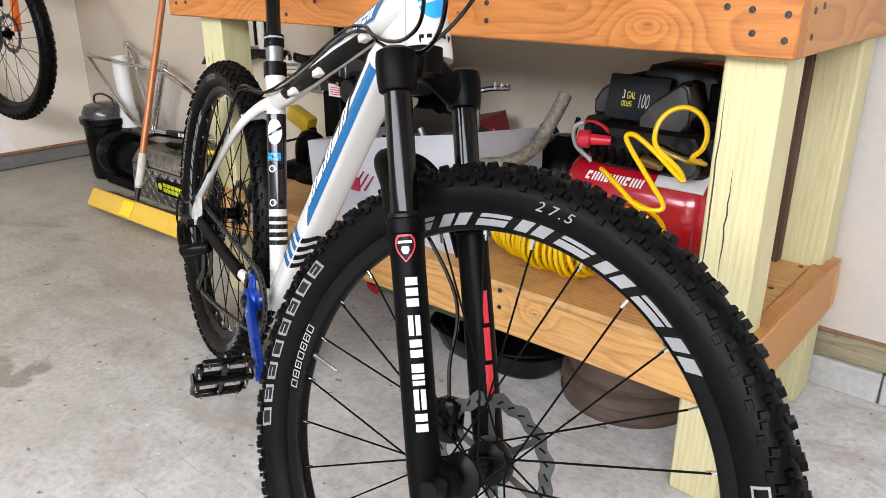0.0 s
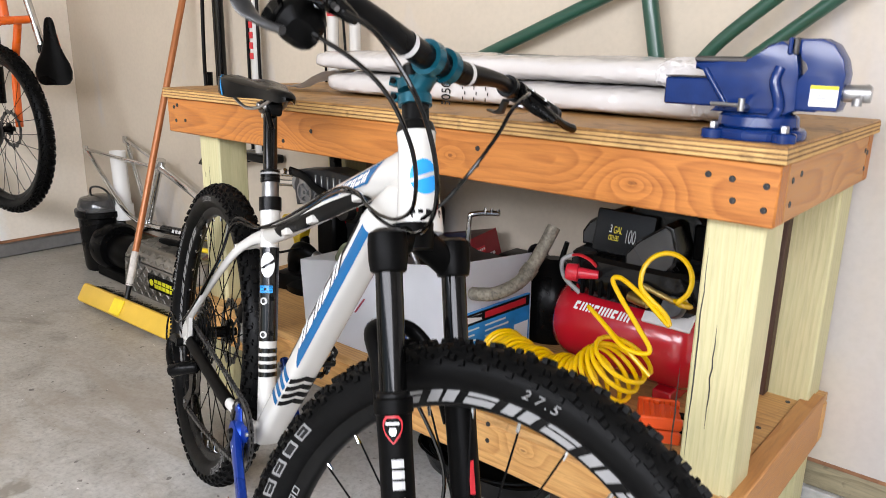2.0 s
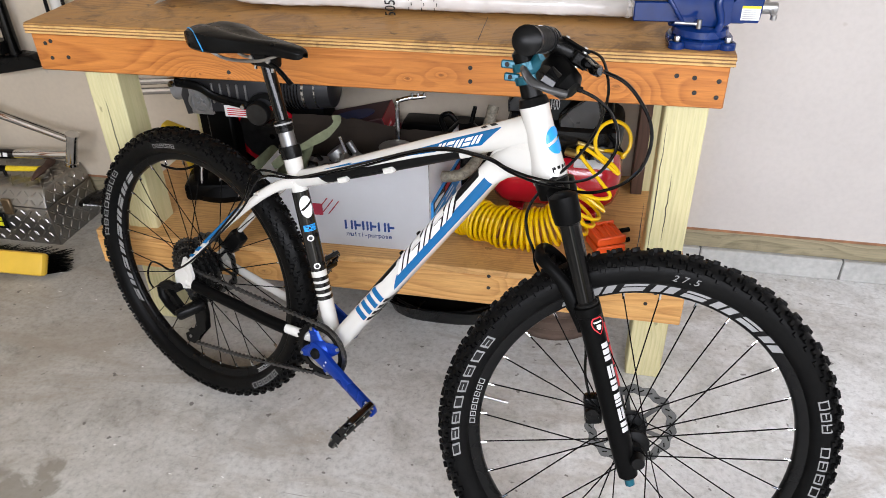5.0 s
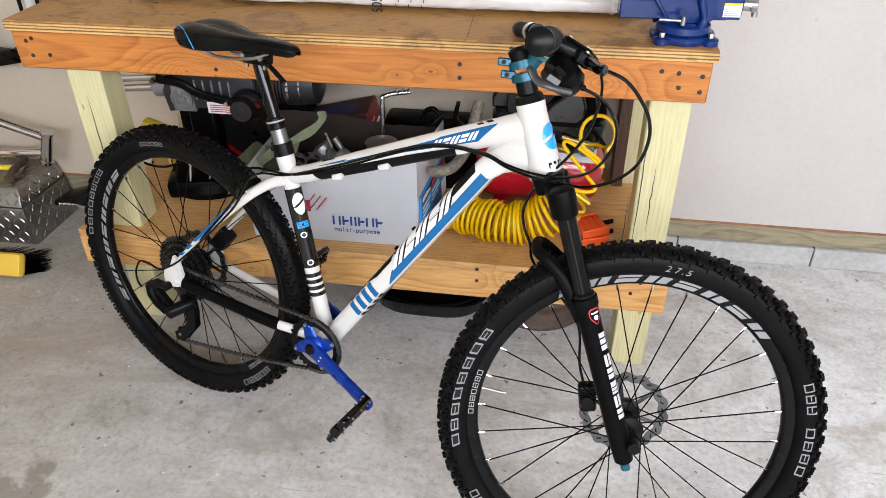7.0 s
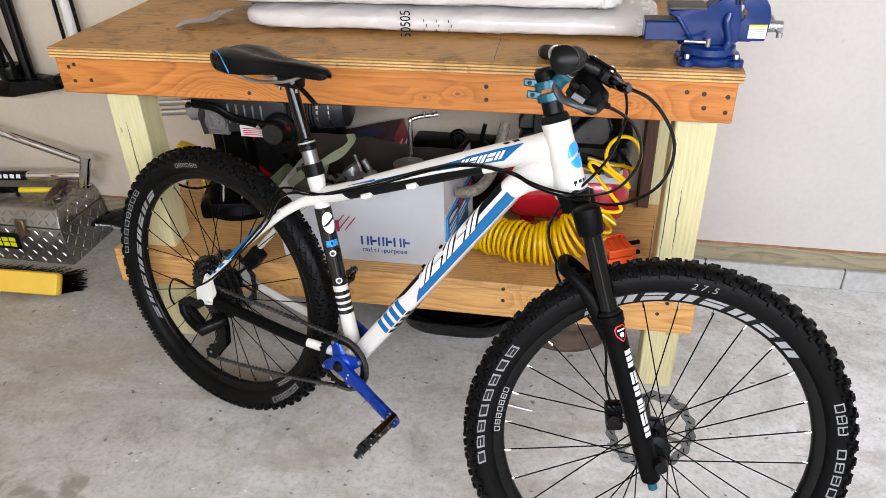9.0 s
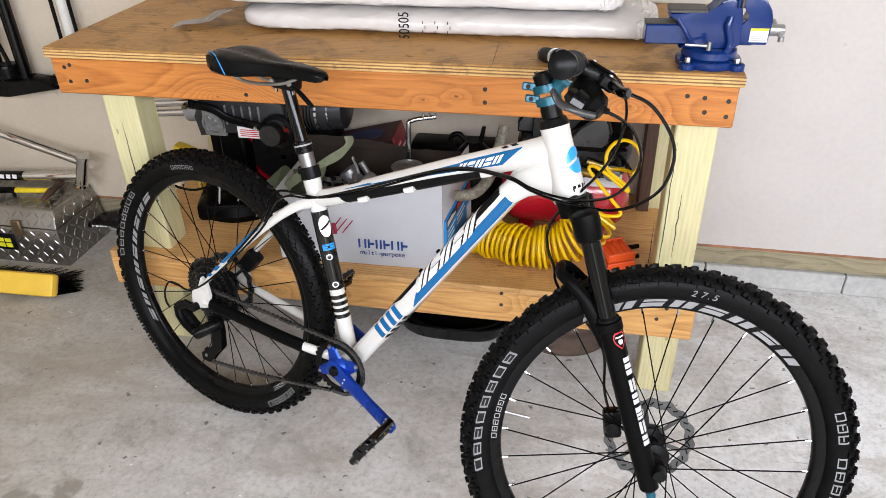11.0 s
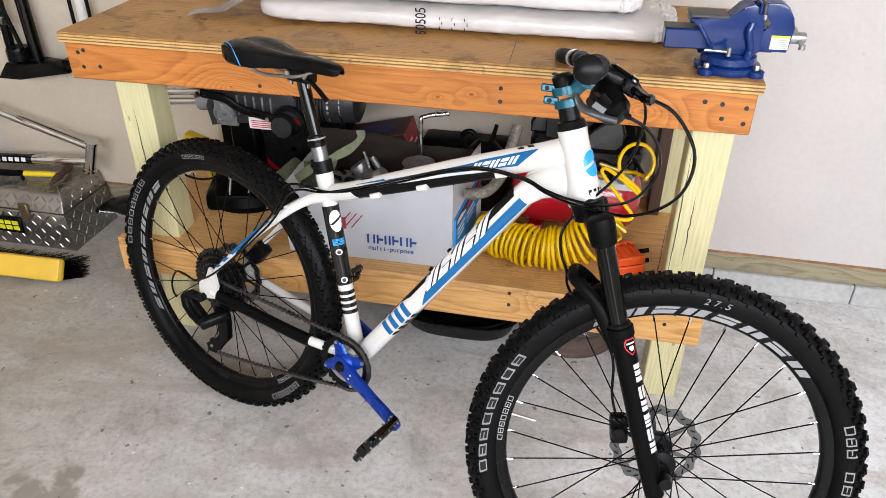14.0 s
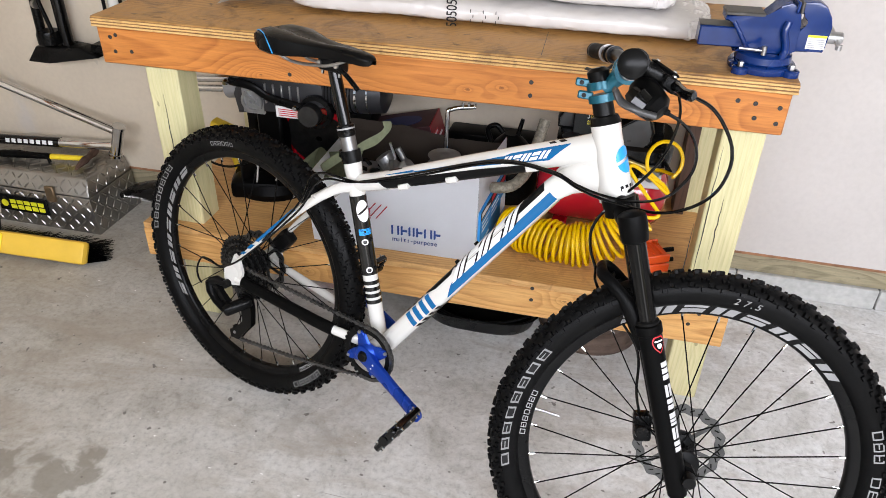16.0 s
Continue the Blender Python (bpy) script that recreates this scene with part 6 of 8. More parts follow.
for z0, h, a, b, y0 in ((0.9005, 0.054, -1.135, -0.118, 0.172), (0.9555, 0.050, -1.215, -0.20, 0.20)):
    bag = thing("plastic_roll", Matrix.Translation((0.004, 0, 0.0035)), "long milky plastic bag of foam rolled flat on the bench", "plastic roll", "rolls on the bench")
    part("film", roll(z0 - 0.0055, h, a, b, y0, y0 + 0.27, int(z0 * 100)), M_FILM, bag)
    part("gathered_end", roll(z0 - 0.0055, h, b - 0.085, b + 0.004, y0 - 0.001, y0 + 0.271, 3, 0.009), M_CLEAR, bag, "crinkled clear film at the end", False)
    if z0 < 0.95:
        for k, ch in enumerate("50505"):
            text("marker_digit", ch, 0.036, Matrix.Translation((-0.70, y0 - 0.0035, z0 - 0.004 + 0.0132 * k)) @ Matrix.Rotation(radians(90), 4, "X") @ Matrix.Rotation(radians(90), 4, "Z") @ Matrix.Diagonal((0.75, 1, 1, 1)), M_INK, bag)
        for k in range(3):
            for q in range(3):
                part("marker_note", box(-0.657 + 0.03 * k + 0.006 * (q % 2), -0.6555 + 0.03 * k + 0.006 * (q % 2), y0 - 0.004, y0 - 0.0025, z0 + 0.006 + 0.011 * q, z0 + 0.013 + 0.011 * q), M_INK, bag)
bm = bmesh.new()
g = [[bm.verts.new((-1.30 + 0.20 * i / 6, 0.16 + 0.10 * j / 4 + 0.05 * i / 6, 0.9035 + 0.055 * (i / 6) ** 1.5 + 0.006 * math.sin(i * 1.7 + j))) for j in range(5)] for i in range(7)]
for i in range(6):
    for j in range(4):
        bm.faces.new((g[i][j], g[i + 1][j], g[i + 1][j + 1], g[i][j + 1]))
bmesh.ops.solidify(bm, geom=bm.faces[:], thickness=0.002)
solid("plastic_sleeve", bm, M_CLEAR, "clear plastic sleeve with printed paper on the bench", "plastic sleeve")

# ---- paper box with engine parts on the shelf ----
M_CARD = plain("white_card", (0.84, 0.85, 0.88), 0.7, 0, 0.04, 10, 0.03)
# brown card, darkened below its own tone to carry the box's inner shade
M_KRAFT_SHADED = plain("brown_card", (0.050, 0.037, 0.028), 0.85, 0, 0.15, 18, 0.1)
M_NAVY = plain("navy_print", (0.01, 0.05, 0.22), 0.6, bumps=0)
M_SKY = plain("blue_label_print", (0.02, 0.22, 0.55), 0.5, 0, 0.25, 30, 0)
M_CAST = plain("cast_aluminium", grey(0.36), 0.42, 0.85, 0.25, 40, 0.2)
pb = thing("paper_box", Matrix.Translation((-1.04, 0.047, 0.3205)) @ Matrix.Rotation(radians(1.0), 4, "Z"), "open white copy paper box holding greasy engine parts", "cardboard box")
L, D, HH, TK = 0.447, 0.29, 0.205, 0.004


def panel(bm, p):
    """A card panel of real thickness from four corners."""
    vs = [bm.verts.new(Vector(q)) for q in p]
    f = bm.faces.new(vs)
    bmesh.ops.solidify(bm, geom=[f], thickness=TK)
    return bm


part("front_panel", panel(bmesh.new(), [(0, 0, 0), (L, 0, 0), (L + 0.003, -0.004, 0.263), (-0.012, -0.0028, HH - 0.020)]), M_CARD, pb, "white panel with a red cube mark")
part("side_panel", panel(bmesh.new(), [(L, 0.001, 0), (L + 0.03, D, 0), (L + 0.026, D, 0.236), (L + 0.003, 0, 0.263)]), M_CARD, pb)
part("side_panel", panel(bmesh.new(), [(0, D, 0), (0, 0.001, 0), (-0.012, 0, HH - 0.02), (-0.02, D, HH - 0.03)]), M_CARD, pb)
part("back_panel", panel(bmesh.new(), [(L + 0.028, D, 0), (0, D, 0), (-0.02, D + 0.004, HH), (L + 0.024, D + 0.004, HH)]), M_KRAFT_SHADED, pb)
# torn upper edge of the back, standing a little over the walls
bm = bmesh.new()
torn = random.Random(31)
low, high = [], []
for k in range(25):
    u = k / 24
    x = -0.018 + (L + 0.042) * u
    rise = 0.028 if u < 0.32 else 0.028 - 0.026 * min(1, (u - 0.32) / 0.36)
    z = HH + rise + torn.uniform(-0.0015, 0.0015) - (0.006 if k == 8 else 0)
    low.append(bm.verts.new((x, D + 0.0085, HH - 0.01)))
    high.append(bm.verts.new((x, D + 0.010 + 0.2 * (z - HH), z)))
fs = [bm.faces.new((low[k], low[k + 1], high[k + 1], high[k])) for k in range(24)]
bmesh.ops.solidify(bm, geom=fs, thickness=TK)
part("back_flap", bm, M_KRAFT_SHADED, pb, "raised torn brown inner flap")
part("bottom", box(0, L, 0, D, 0.0, 0.004), M_KRAFT_SHADED, pb)
# printing on the front
x = 0.222
for k, wd in enumerate((0.026, 0.021, 0.021, 0.021, 0.026, 0.022)):
    y0, z0, z1 = -0.0045, 0.054, 0.079
    bm = box(x, x + 0.0042, y0 - 0.001, y0 + 0.0035, z0, z1)
    if k % 2:
        box(x + 0.0042, x + wd - 0.005, y0 - 0.001, y0 + 0.0035, (z0 + z1) / 2 - 0.002, (z0 + z1) / 2 + 0.002, bm=bm)
    else:
        box(x + wd - 0.0095, x + wd - 0.0055, y0 - 0.001, y0 + 0.0035, z0, z1, bm=bm)
    part("print_block", bm, M_NAVY, pb)
    x += wd
for k, ch in enumerate("multi-purpose"):
    text("print_letter", ch, 0.019, Matrix.Translation((0.231 + 0.0093 * k, -0.0058, 0.040)) @ Matrix.Rotation(radians(90), 4, "X"), M_NAVY, pb)
bm = box(0.125, 0.165, -0.0062, -0.001, 0.090, 0.122)
for k in range(3):
    box(0.148 + 0.018 * k, 0.1505 + 0.018 * k, -0.0062, -0.001, 0.105 - 0.006 * k, 0.150 - 0.004 * k, bm=bm, m=Matrix.Translation((0.15 + 0.018 * k, 0, 0.1)) @ Matrix.Rotation(radians(38), 4, "Y") @ Matrix.Translation((-0.15 - 0.018 * k, 0, -0.1)))
part("red_mark", bm, plain("box_red_print", (0.35, 0.02, 0.05), 0.6, bumps=0), pb, "dark red cube mark with lines")
def side_print(y0, y1, z0, z1, off):
    """A printed patch lying on the leaning end of the box."""
    b2 = bmesh.new()
    vs = []
    for o in (-0.002, off):
        for y, z in ((y0, z0), (y1, z0), (y1, z1), (y0, z1)):
            vs.append(b2.verts.new((L + 0.0114 * z * (1 - y / D) + (0.03 - 0.017 * z) * y / D + o, y, z)))
    for f in ((0, 1, 2, 3), (7, 6, 5, 4), (0, 4, 5, 1), (1, 5, 6, 2), (2, 6, 7, 3), (3, 7, 4, 0)):
        b2.faces.new([vs[k] for k in f])
    bmesh.ops.recalc_face_normals(b2, faces=b2.faces)
    return b2


part("side_label", side_print(0.012, 0.278, 0.018, 0.140, 0.0062), M_SKY, pb, "blue printed label")
for k, (y0, y1, z0, z1, mm) in enumerate(((0.014, 0.276, 0.112, 0.138, M_BLACKDECAL), (0.022, 0.108, 0.118, 0.133, M_DECAL), (0.118, 0.262, 0.118, 0.133, M_REDDECAL), (0.222, 0.272, 0.026, 0.075, M_DECAL), (0.03, 0.10, 0.099, 0.103, M_DECAL), (0.03, 0.085, 0.086, 0.090, M_DECAL), (0.03, 0.09, 0.073, 0.077, M_DECAL), (0.12, 0.19, 0.099, 0.103, M_DECAL), (0.12, 0.20, 0.086, 0.090, M_DECAL), (0.12, 0.18, 0.073, 0.077, M_DECAL), (0.03, 0.10, 0.040, 0.045, M_DECAL))):
    part("label_block", side_print(y0, y1, z0, z1, 0.0068 + 0.0001 * k), mm, pb)
# greasy castings
def casting(m, label):
    th = thing("engine_part", m, label, "engine part", "engine parts in the box")
    return th


th = casting(Matrix.Translation((-0.96, 0.17, 0.335)) @ Matrix.Rotation(radians(25), 4, "Y"), "dull grey cast aluminium engine cover with cooling slots")
bm = lathe([(0.025, 0.16), (0.05, 0.165), (0.07, 0.15), (0.075, 0.12), (0.07, 0.0), (0.02, 0.0)], 24)
part("cover", bm, M_CAST, th)
for k in range(7):
    a = 2 * math.pi * k / 7
    part("slot", box(0.034, 0.060, -0.007, 0.007, 0.150, 0.1685, 0.002, m=Matrix.Rotation(a, 4, "Z")), M_BLACK, th)
th = casting(Matrix.Translation((-0.80, 0.20, 0.40)) @ Matrix.Rotation(radians(-35), 4, "Y"), "bright grey carburettor casting")
bm = tube([(0, 0, 0), (0, 0, 0.15)], [0.028, 0.024], 18)
tube([(0.0, -0.02, 0.09), (0.05, -0.03, 0.10)], 0.016, 14, bm)
tube([(0.02, 0.03, 0.03), (0.03, 0.035, 0.14)], 0.009, 12, bm)
part("body", bm, M_CAST, th)
part("nipple", tube([(0.03, -0.02, 0.11), (0.05, -0.02, 0.175)], [0.006, 0.004], 10), M_CHROME, th)
th = casting(Matrix.Translation((-0.72, 0.22, 0.38)), "ribbed grey cylinder casting")
bm = lathe([(0.0, 0.0)] + [(0.045 if k % 2 else 0.034, 0.012 * k) for k in range(14)] + [(0.0, 0.165)], 20)
part("cylinder", bm, M_CAST, th)
th = casting(Matrix.Translation((-0.905, 0.135, 0.43)) @ Matrix.Rotation(radians(62), 4, "X") @ Matrix.Rotation(radians(15), 4, "Y"), "dull grey gear cover with round holes")
bm = lathe([(0.022, 0.012), (0.026, 0.016), (0.055, 0.016), (0.060, 0.010), (0.060, -0.012), (0.022, -0.012)], 30, None, None, True)
for k in range(6):
    a = 2 * math.pi * k / 6 + 0.3
    lathe([(0, 0.022), (0.007, 0.022), (0.010, 0.018), (0.011, -0.012), (0, -0.012)], 12, Matrix.Translation((0.058 * math.cos(a), 0.058 * math.sin(a), 0)), bm)
part("cover", bm, M_CAST, th)
for k in range(6):
    a = 2 * math.pi * k / 6
    part("hole", lathe([(0, 0.0166), (0.008, 0.0166), (0.008, 0.0)], 12, Matrix.Translation((0.040 * math.cos(a), 0.040 * math.sin(a), 0))), M_BLACK, th)
th = casting(Matrix.Translation((-0.845, 0.16, 0.475)) @ Matrix.Rotation(radians(40), 4, "Y") @ Matrix.Rotation(radians(20), 4, "Z"), "ribbed grey gearbox casting with bolts")
bm = box(-0.035, 0.035, -0.026, 0.026, -0.045, 0.045, 0.008, 2)
for k in range(4):
    box(-0.038, 0.038, -0.029, 0.029, -0.034 + 0.020 * k, -0.030 + 0.020 * k, 0.001, bm=bm)
tube([(0.0, 0, 0.04), (0.0, 0, 0.07)], [0.020, 0.017], 14, bm)
part("housing", bm, M_CAST, th)
for sx in (-1, 1):
    for sz in (-1, 1):
        part("bolt", lathe([(0, 0.005), (0.005, 0.005), (0.006, 0)], 8, Matrix.Translation((sx * 0.026, -0.027, sz * 0.036)) @ Matrix.Rotation(radians(90), 4, "X")), M_STEEL, th)
th = thing("exhaust_pipe", Matrix.Identity(4), "crusty grey exhaust pipe curving up beside the box", "exhaust pipe")
pp = smooth_path([(-0.568, 0.118, 0.512), (-0.543, 0.112, 0.518), (-0.512, 0.130, 0.524), (-0.488, 0.180, 0.546), (-0.474, 0.225, 0.60), (-0.463, 0.256, 0.652)], 6)
M_CRUST = plain("crusty_pipe", (0.20, 0.18, 0.14), 0.65, 0.3, 0.7, 130, 0.6)
part("pipe", tube(pp, [0.0145] * 31, 16), M_CRUST, th)
part("collar", tube([pp[19], pp[21]], 0.0172, 16), M_CRUST, th)
th = thing("breaker_handle", Matrix.Identity(4), "chrome L-shaped handle standing in the box", "handle")
part("shaft", tube(smooth_path([(-0.735, 0.30, 0.38), (-0.735, 0.31, 0.60), (-0.725, 0.318, 0.628), (-0.66, 0.33, 0.638)], 5), 0.0065, 10), M_CHROME, th)
for k in range(3):
    part("notch", tube([(-0.695 + 0.016 * k, 0.321 + 0.0035 * k, 0.632), (-0.695 + 0.016 * k, 0.3215 + 0.0035 * k, 0.648)], 0.004, 8), M_CHROME, th)
rc = thing("red_carton", Matrix.Translation((-0.81, 0.412, 0.530)) @ Matrix.Rotation(radians(-14), 4, "Y") @ Matrix.Rotation(radians(6), 4, "X"), "dark red parts carton tilted on the shelf behind the paper box", "carton")
part("body", box(-0.26, -0.002, 0, 0.116, -0.150, 0, 0.002), plain("dark_maroon_card", (0.035, 0.010, 0.012), 0.45), rc)
part("end_panel", box(-0.003, 0.001, 0, 0.116, -0.150, 0.0006, 0.0005), plain("dark_red_card", (0.22, 0.010, 0.016), 0.5), rc, "red printed end")
part("label_block", box(-0.001, 0.0016, 0.006, 0.052, -0.046, -0.030), M_REDDECAL, rc)
for k in range(5):
    part("print_block", box(0, 0.0020, 0.011 + 0.008 * k, 0.0165 + 0.008 * k, -0.041, -0.035), M_DECAL, rc)
for k in range(3):
    part("print_block", box(0, 0.0018, 0.050 + 0.014 * k, 0.061 + 0.014 * k, -0.064, -0.056), M_DECAL, rc)
bm = lathe([(0, 0.0012), (1.0, 0.0012), (1.0, -0.001)], 32, Matrix.Translation((-0.115, 0.052, 0)) @ Matrix.Diagonal((0.075, 0.036, 1, 1)))
part("oval_print", bm, plain("deep_blue_print", (0.006, 0.014, 0.07), 0.35, bumps=0), rc, "deep blue oval print")
# black block added to darken the low wall behind the paper box
solid("parts_bin", box(-0.78, -0.50, 0.49, 0.58, 0.3205, 0.485, 0.012, 2), M_MATTBLACK, "black filler block added to deepen the shade behind the paper box", "bin")
th = thing("dark_casting", Matrix.Identity(4), "black oily engine casting in the shelf's shade", "engine part")
bm = lathe([(0, 0), (0.075, 0), (0.085, 0.03), (0.085, 0.12), (0.05, 0.17), (0.02, 0.20), (0, 0.2)], 20, Matrix.Translation((-0.575, 0.45, 0.3205)))
tube(smooth_path([(-0.63, 0.45, 0.48), (-0.645, 0.45, 0.525), (-0.62, 0.45, 0.54), (-0.60, 0.45, 0.52)], 5), 0.008, 10, bm)
tube([(-0.56, 0.45, 0.50), (-0.545, 0.455, 0.565)], [0.008, 0.006], 10, bm)
box(-0.70, -0.55, 0.38, 0.5, 0.321, 0.43, 0.012, bm=bm)
part("body", bm, M_BLACK, th)

# ---- air compressor ----
M_RED = plain("red_enamel", (0.425, 0.0068, 0.017), 0.22, 0, 0.06, 18, 0, 0.6)
comp = thing("air_compressor", Matrix.Translation((-0.30, 0.345, 0.3205)), "red air compressor with a black plastic shroud on the shelf", "air compressor")
AXX = Matrix.Rotation(radians(90), 4, "Y")
bm = lathe([(0, -0.178), (0.05, -0.174), (0.08, -0.158), (0.094, -0.135), (0.098, -0.115), (0.098, 0.115), (0.094, 0.135), (0.08, 0.158), (0.05, 0.174), (0, 0.178)], 40, Matrix.Translation((0, 0, 0.118)) @ AXX)
part("tank", bm, M_RED, comp, "glossy red air tank")
for x in (-0.1, 0.1):
    part("foot", box(x - 0.02, x + 0.02, -0.07, 0.07, 0.0, 0.03, 0.003), M_RED, comp)
    for y in (-0.06, 0.06):
        part("rubber_foot", box(x - 0.018, x + 0.018, y - 0.012, y + 0.012, -0.0002, 0.008, 0.003), M_MATTBLACK, comp)
bm = bmesh.new()
rows = []
for z, x0, x1, y0, y1 in ((0.196, -0.112, 0.155, -0.080, 0.10), (0.222, -0.124, 0.166, -0.098, 0.11), (0.256, -0.132, 0.170, -0.104, 0.11), (0.280, -0.132, 0.170, -0.102, 0.11), (0.288, -0.124, 0.165, -0.092, 0.105)):
    row = []
    for k in range(32):
        a = 2 * math.pi * k / 32
        c, s = math.cos(a), math.sin(a)
        row.append(bm.verts.new(((x0 + x1) / 2 + (x1 - x0) / 2 * c * square_up(a, 5), (y0 + y1) / 2 + (y1 - y0) / 2 * s * square_up(a, 5), z)))
    rows.append(row)
for a, b in zip(rows, rows[1:]):
    for k in range(32):
        bm.faces.new((a[k], a[(k + 1) % 32], b[(k + 1) % 32], b[k]))
bm.faces.new(rows[0][::-1])
bm.faces.new(rows[-1])
M_SHROUD = plain("shroud_plastic", grey(0.005), 0.22, 0, 0.2, 40, 0.03, spec=0.3)
M_PANEL = plain("grey_plastic", grey(0.05), 0.32, spec=0.4)
UPX = Matrix.Rotation(radians(90), 4, "X")
part("shroud", bm, M_SHROUD, comp, "glossy black plastic shroud")
# a fin at one end, a leaning panel with the lettering, and the tall hood over the motor
part("fin", extrude([(-0.136, 0.286), (-0.137, 0.316), (-0.122, 0.340), (-0.086, 0.364), (-0.052, 0.377), (-0.043, 0.374), (-0.040, 0.286)], 0.10, Matrix.Translation((0, 0.035, 0)) @ UPX, None, 0.006), M_SHROUD, comp, "black end fin")
# paler grey plate paints the lit facet onto the black fin
part("fin_face", extrude([(-0.131, 0.292), (-0.131, 0.314), (-0.118, 0.334), (-0.094, 0.351), (-0.094, 0.292)], 0.004, Matrix.Translation((0, -0.0155, 0)) @ UPX, None, 0.002), M_PANEL, comp, "fin face coloured paler grey as its lit facet")
part("lettered_panel", box(-0.094, 0.04, -0.006, 0.006, 0.0, 0.094, 0.003, m=Matrix.Translation((0, -0.046, 0.284)) @ Matrix.Rotation(radians(-14), 4, "X")), M_SHROUD, comp, "black panel with white and yellow lettering")
hood_line = [(0.002, 0.286), (0.0, 0.310), (-0.026, 0.330), (-0.030, 0.376), (-0.018, 0.396), (0.004, 0.402), (0.084, 0.400), (0.112, 0.392), (0.128, 0.370), (0.140, 0.325), (0.142, 0.286)]
part("hood", extrude(hood_line, 0.125, Matrix.Translation((0, 0.047, 0)) @ UPX, None, 0.010), M_SHROUD, comp, "tall black motor hood")
part("hood_front", extrude([(0.003, 0.274), (0.002, 0.306), (0.030, 0.338), (0.082, 0.378), (0.098, 0.372), (0.112, 0.330), (0.110, 0.300), (0.088, 0.276)], 0.075, Matrix.Translation((0, -0.050, 0)) @ UPX, None, 0.005), M_SHROUD, comp)
part("grey_panel", extrude([(0.009, 0.279), (0.008, 0.305), (0.034, 0.335), (0.083, 0.371), (0.093, 0.366), (0.105, 0.329), (0.103, 0.302), (0.085, 0.281)], 0.005, Matrix.Translation((0, -0.0885, 0)) @ UPX, None, 0.002), M_PANEL, comp, "grey side panel")
part("recess", box(0.112, 0.136, -0.022, -0.010, 0.300, 0.372, 0.004), M_MATTBLACK, comp)
part("top_label", box(0.07, 0.13, 0.03, 0.09, 0.4005, 0.4015), M_REDDECAL, comp)
part("dial_plate", lathe([(0, 0.004), (0.020, 0.004), (0.024, 0.0)], 24, Matrix.Translation((-0.094, -0.072, 0.288))), M_DARKSTEEL, comp)
for k in range(4):
    part("vent_slat", box(-0.066 + 0.014 * k, -0.058 + 0.014 * k, -0.090, -0.058, 0.287, 0.2915, 0.001), M_MATTBLACK, comp)
for k in range(12):
    part("vent_slat", box(-0.105 + 0.021 * k, -0.097 + 0.021 * k, -0.1045, -0.094, 0.206, 0.243, 0.001, m=Matrix.Translation((0, 0.001, 0))), M_MATTBLACK, comp)
tm = Matrix.Translation((-0.045, -0.0395, 0.336)) @ Matrix.Rotation(radians(76), 4, "X")
text("shroud_text", "3", 0.024, tm @ Matrix.Translation((-0.011, 0.001, 0.0)), M_DECAL, comp, 0.6)
M_YLETTER = plain("yellow_letter", (0.75, 0.6, 0.02), 0.5, bumps=0)
text("shroud_text", "GAL", 0.021, tm @ Matrix.Translation((0.005, 0, 0.0)), M_YLETTER, comp, 0.5)
text("shroud_text", "OILLESS", 0.016, tm @ Matrix.Translation((-0.002, -0.017, 0.0)), M_YLETTER, comp, 0.42)
text("shroud_text", "100", 0.040, tm @ Matrix.Translation((0.034, -0.010, 0.0)), plain("grey_letter", grey(0.4), 0.4, bumps=0), comp, 0.42)
part("knob", lathe([(0, 0.026), (0.015, 0.026), (0.0175, 0.022), (0.0185, 0.002), (0.012, 0.0), (0.009, -0.04), (0, -0.04)], 18, Matrix.Translation((-0.080, -0.118, 0.254)) @ Matrix.Rotation(radians(-90), 4, "Y") @ Matrix.Rotation(radians(20), 4, "X")), plain("red_knob_plastic", (0.6, 0.02, 0.04), 0.35), comp, "red regulator knob")
part("red_arrow", tube(smooth_path([(-0.105, -0.101, 0.284), (-0.085, -0.106, 0.288), (-0.062, -0.106, 0.282), (-0.048, -0.104, 0.270)], 4), [(0.003, 0.006)] * 12 + [(0.001, 0.008)], 10, None, (0, 0, 1)), M_REDDECAL, comp, "red arrow band")
part("grey_lead", tube(smooth_path([(-0.105, -0.10, 0.285), (-0.124, -0.112, 0.270), (-0.118, -0.110, 0.235), (-0.085, -0.100, 0.205)], 6), 0.005, 10), plain("pale_rubber", grey(0.3), 0.5), comp, "pale rubber lead")
part("brass_fitting", tube([(0.03, -0.10, 0.225), (0.06, -0.115, 0.225), (0.075, -0.12, 0.222)], [0.012, 0.010, 0.007], 10), plain("brass", (0.45, 0.33, 0.12), 0.35, 0.9), comp)
bm = bmesh.new()
for k in range(9):
    x0 = -0.105 + 0.0145 * k
    strokes = [(x0, x0 + 0.0042, 27, 38), (x0 + 0.0072, x0 + 0.0114, 27, 38)] if k % 3 else [(x0, x0 + 0.0042, 27, 38), (x0 + 0.0042, x0 + 0.0105, 34, 38), (x0 + 0.0042, x0 + 0.0095, 27, 30)]
    for xa, xb, a0, a1 in strokes:
        rows = []
        for i in range(4):
            an = radians(a0 + (a1 - a0) * i / 3)
            sl = 0.004 * (math.degrees(an) - 27) / 11
            rows.append([bm.verts.new((xx + sl, -0.0988 * math.cos(an), 0.118 + 0.0988 * math.sin(an))) for xx in (xa, xb)])
        for p, q in zip(rows, rows[1:]):
            bm.faces.new((p[0], p[1], q[1], q[0]))
part("tank_print", bm, M_DECAL, comp, "white lettering blocks on the tank")
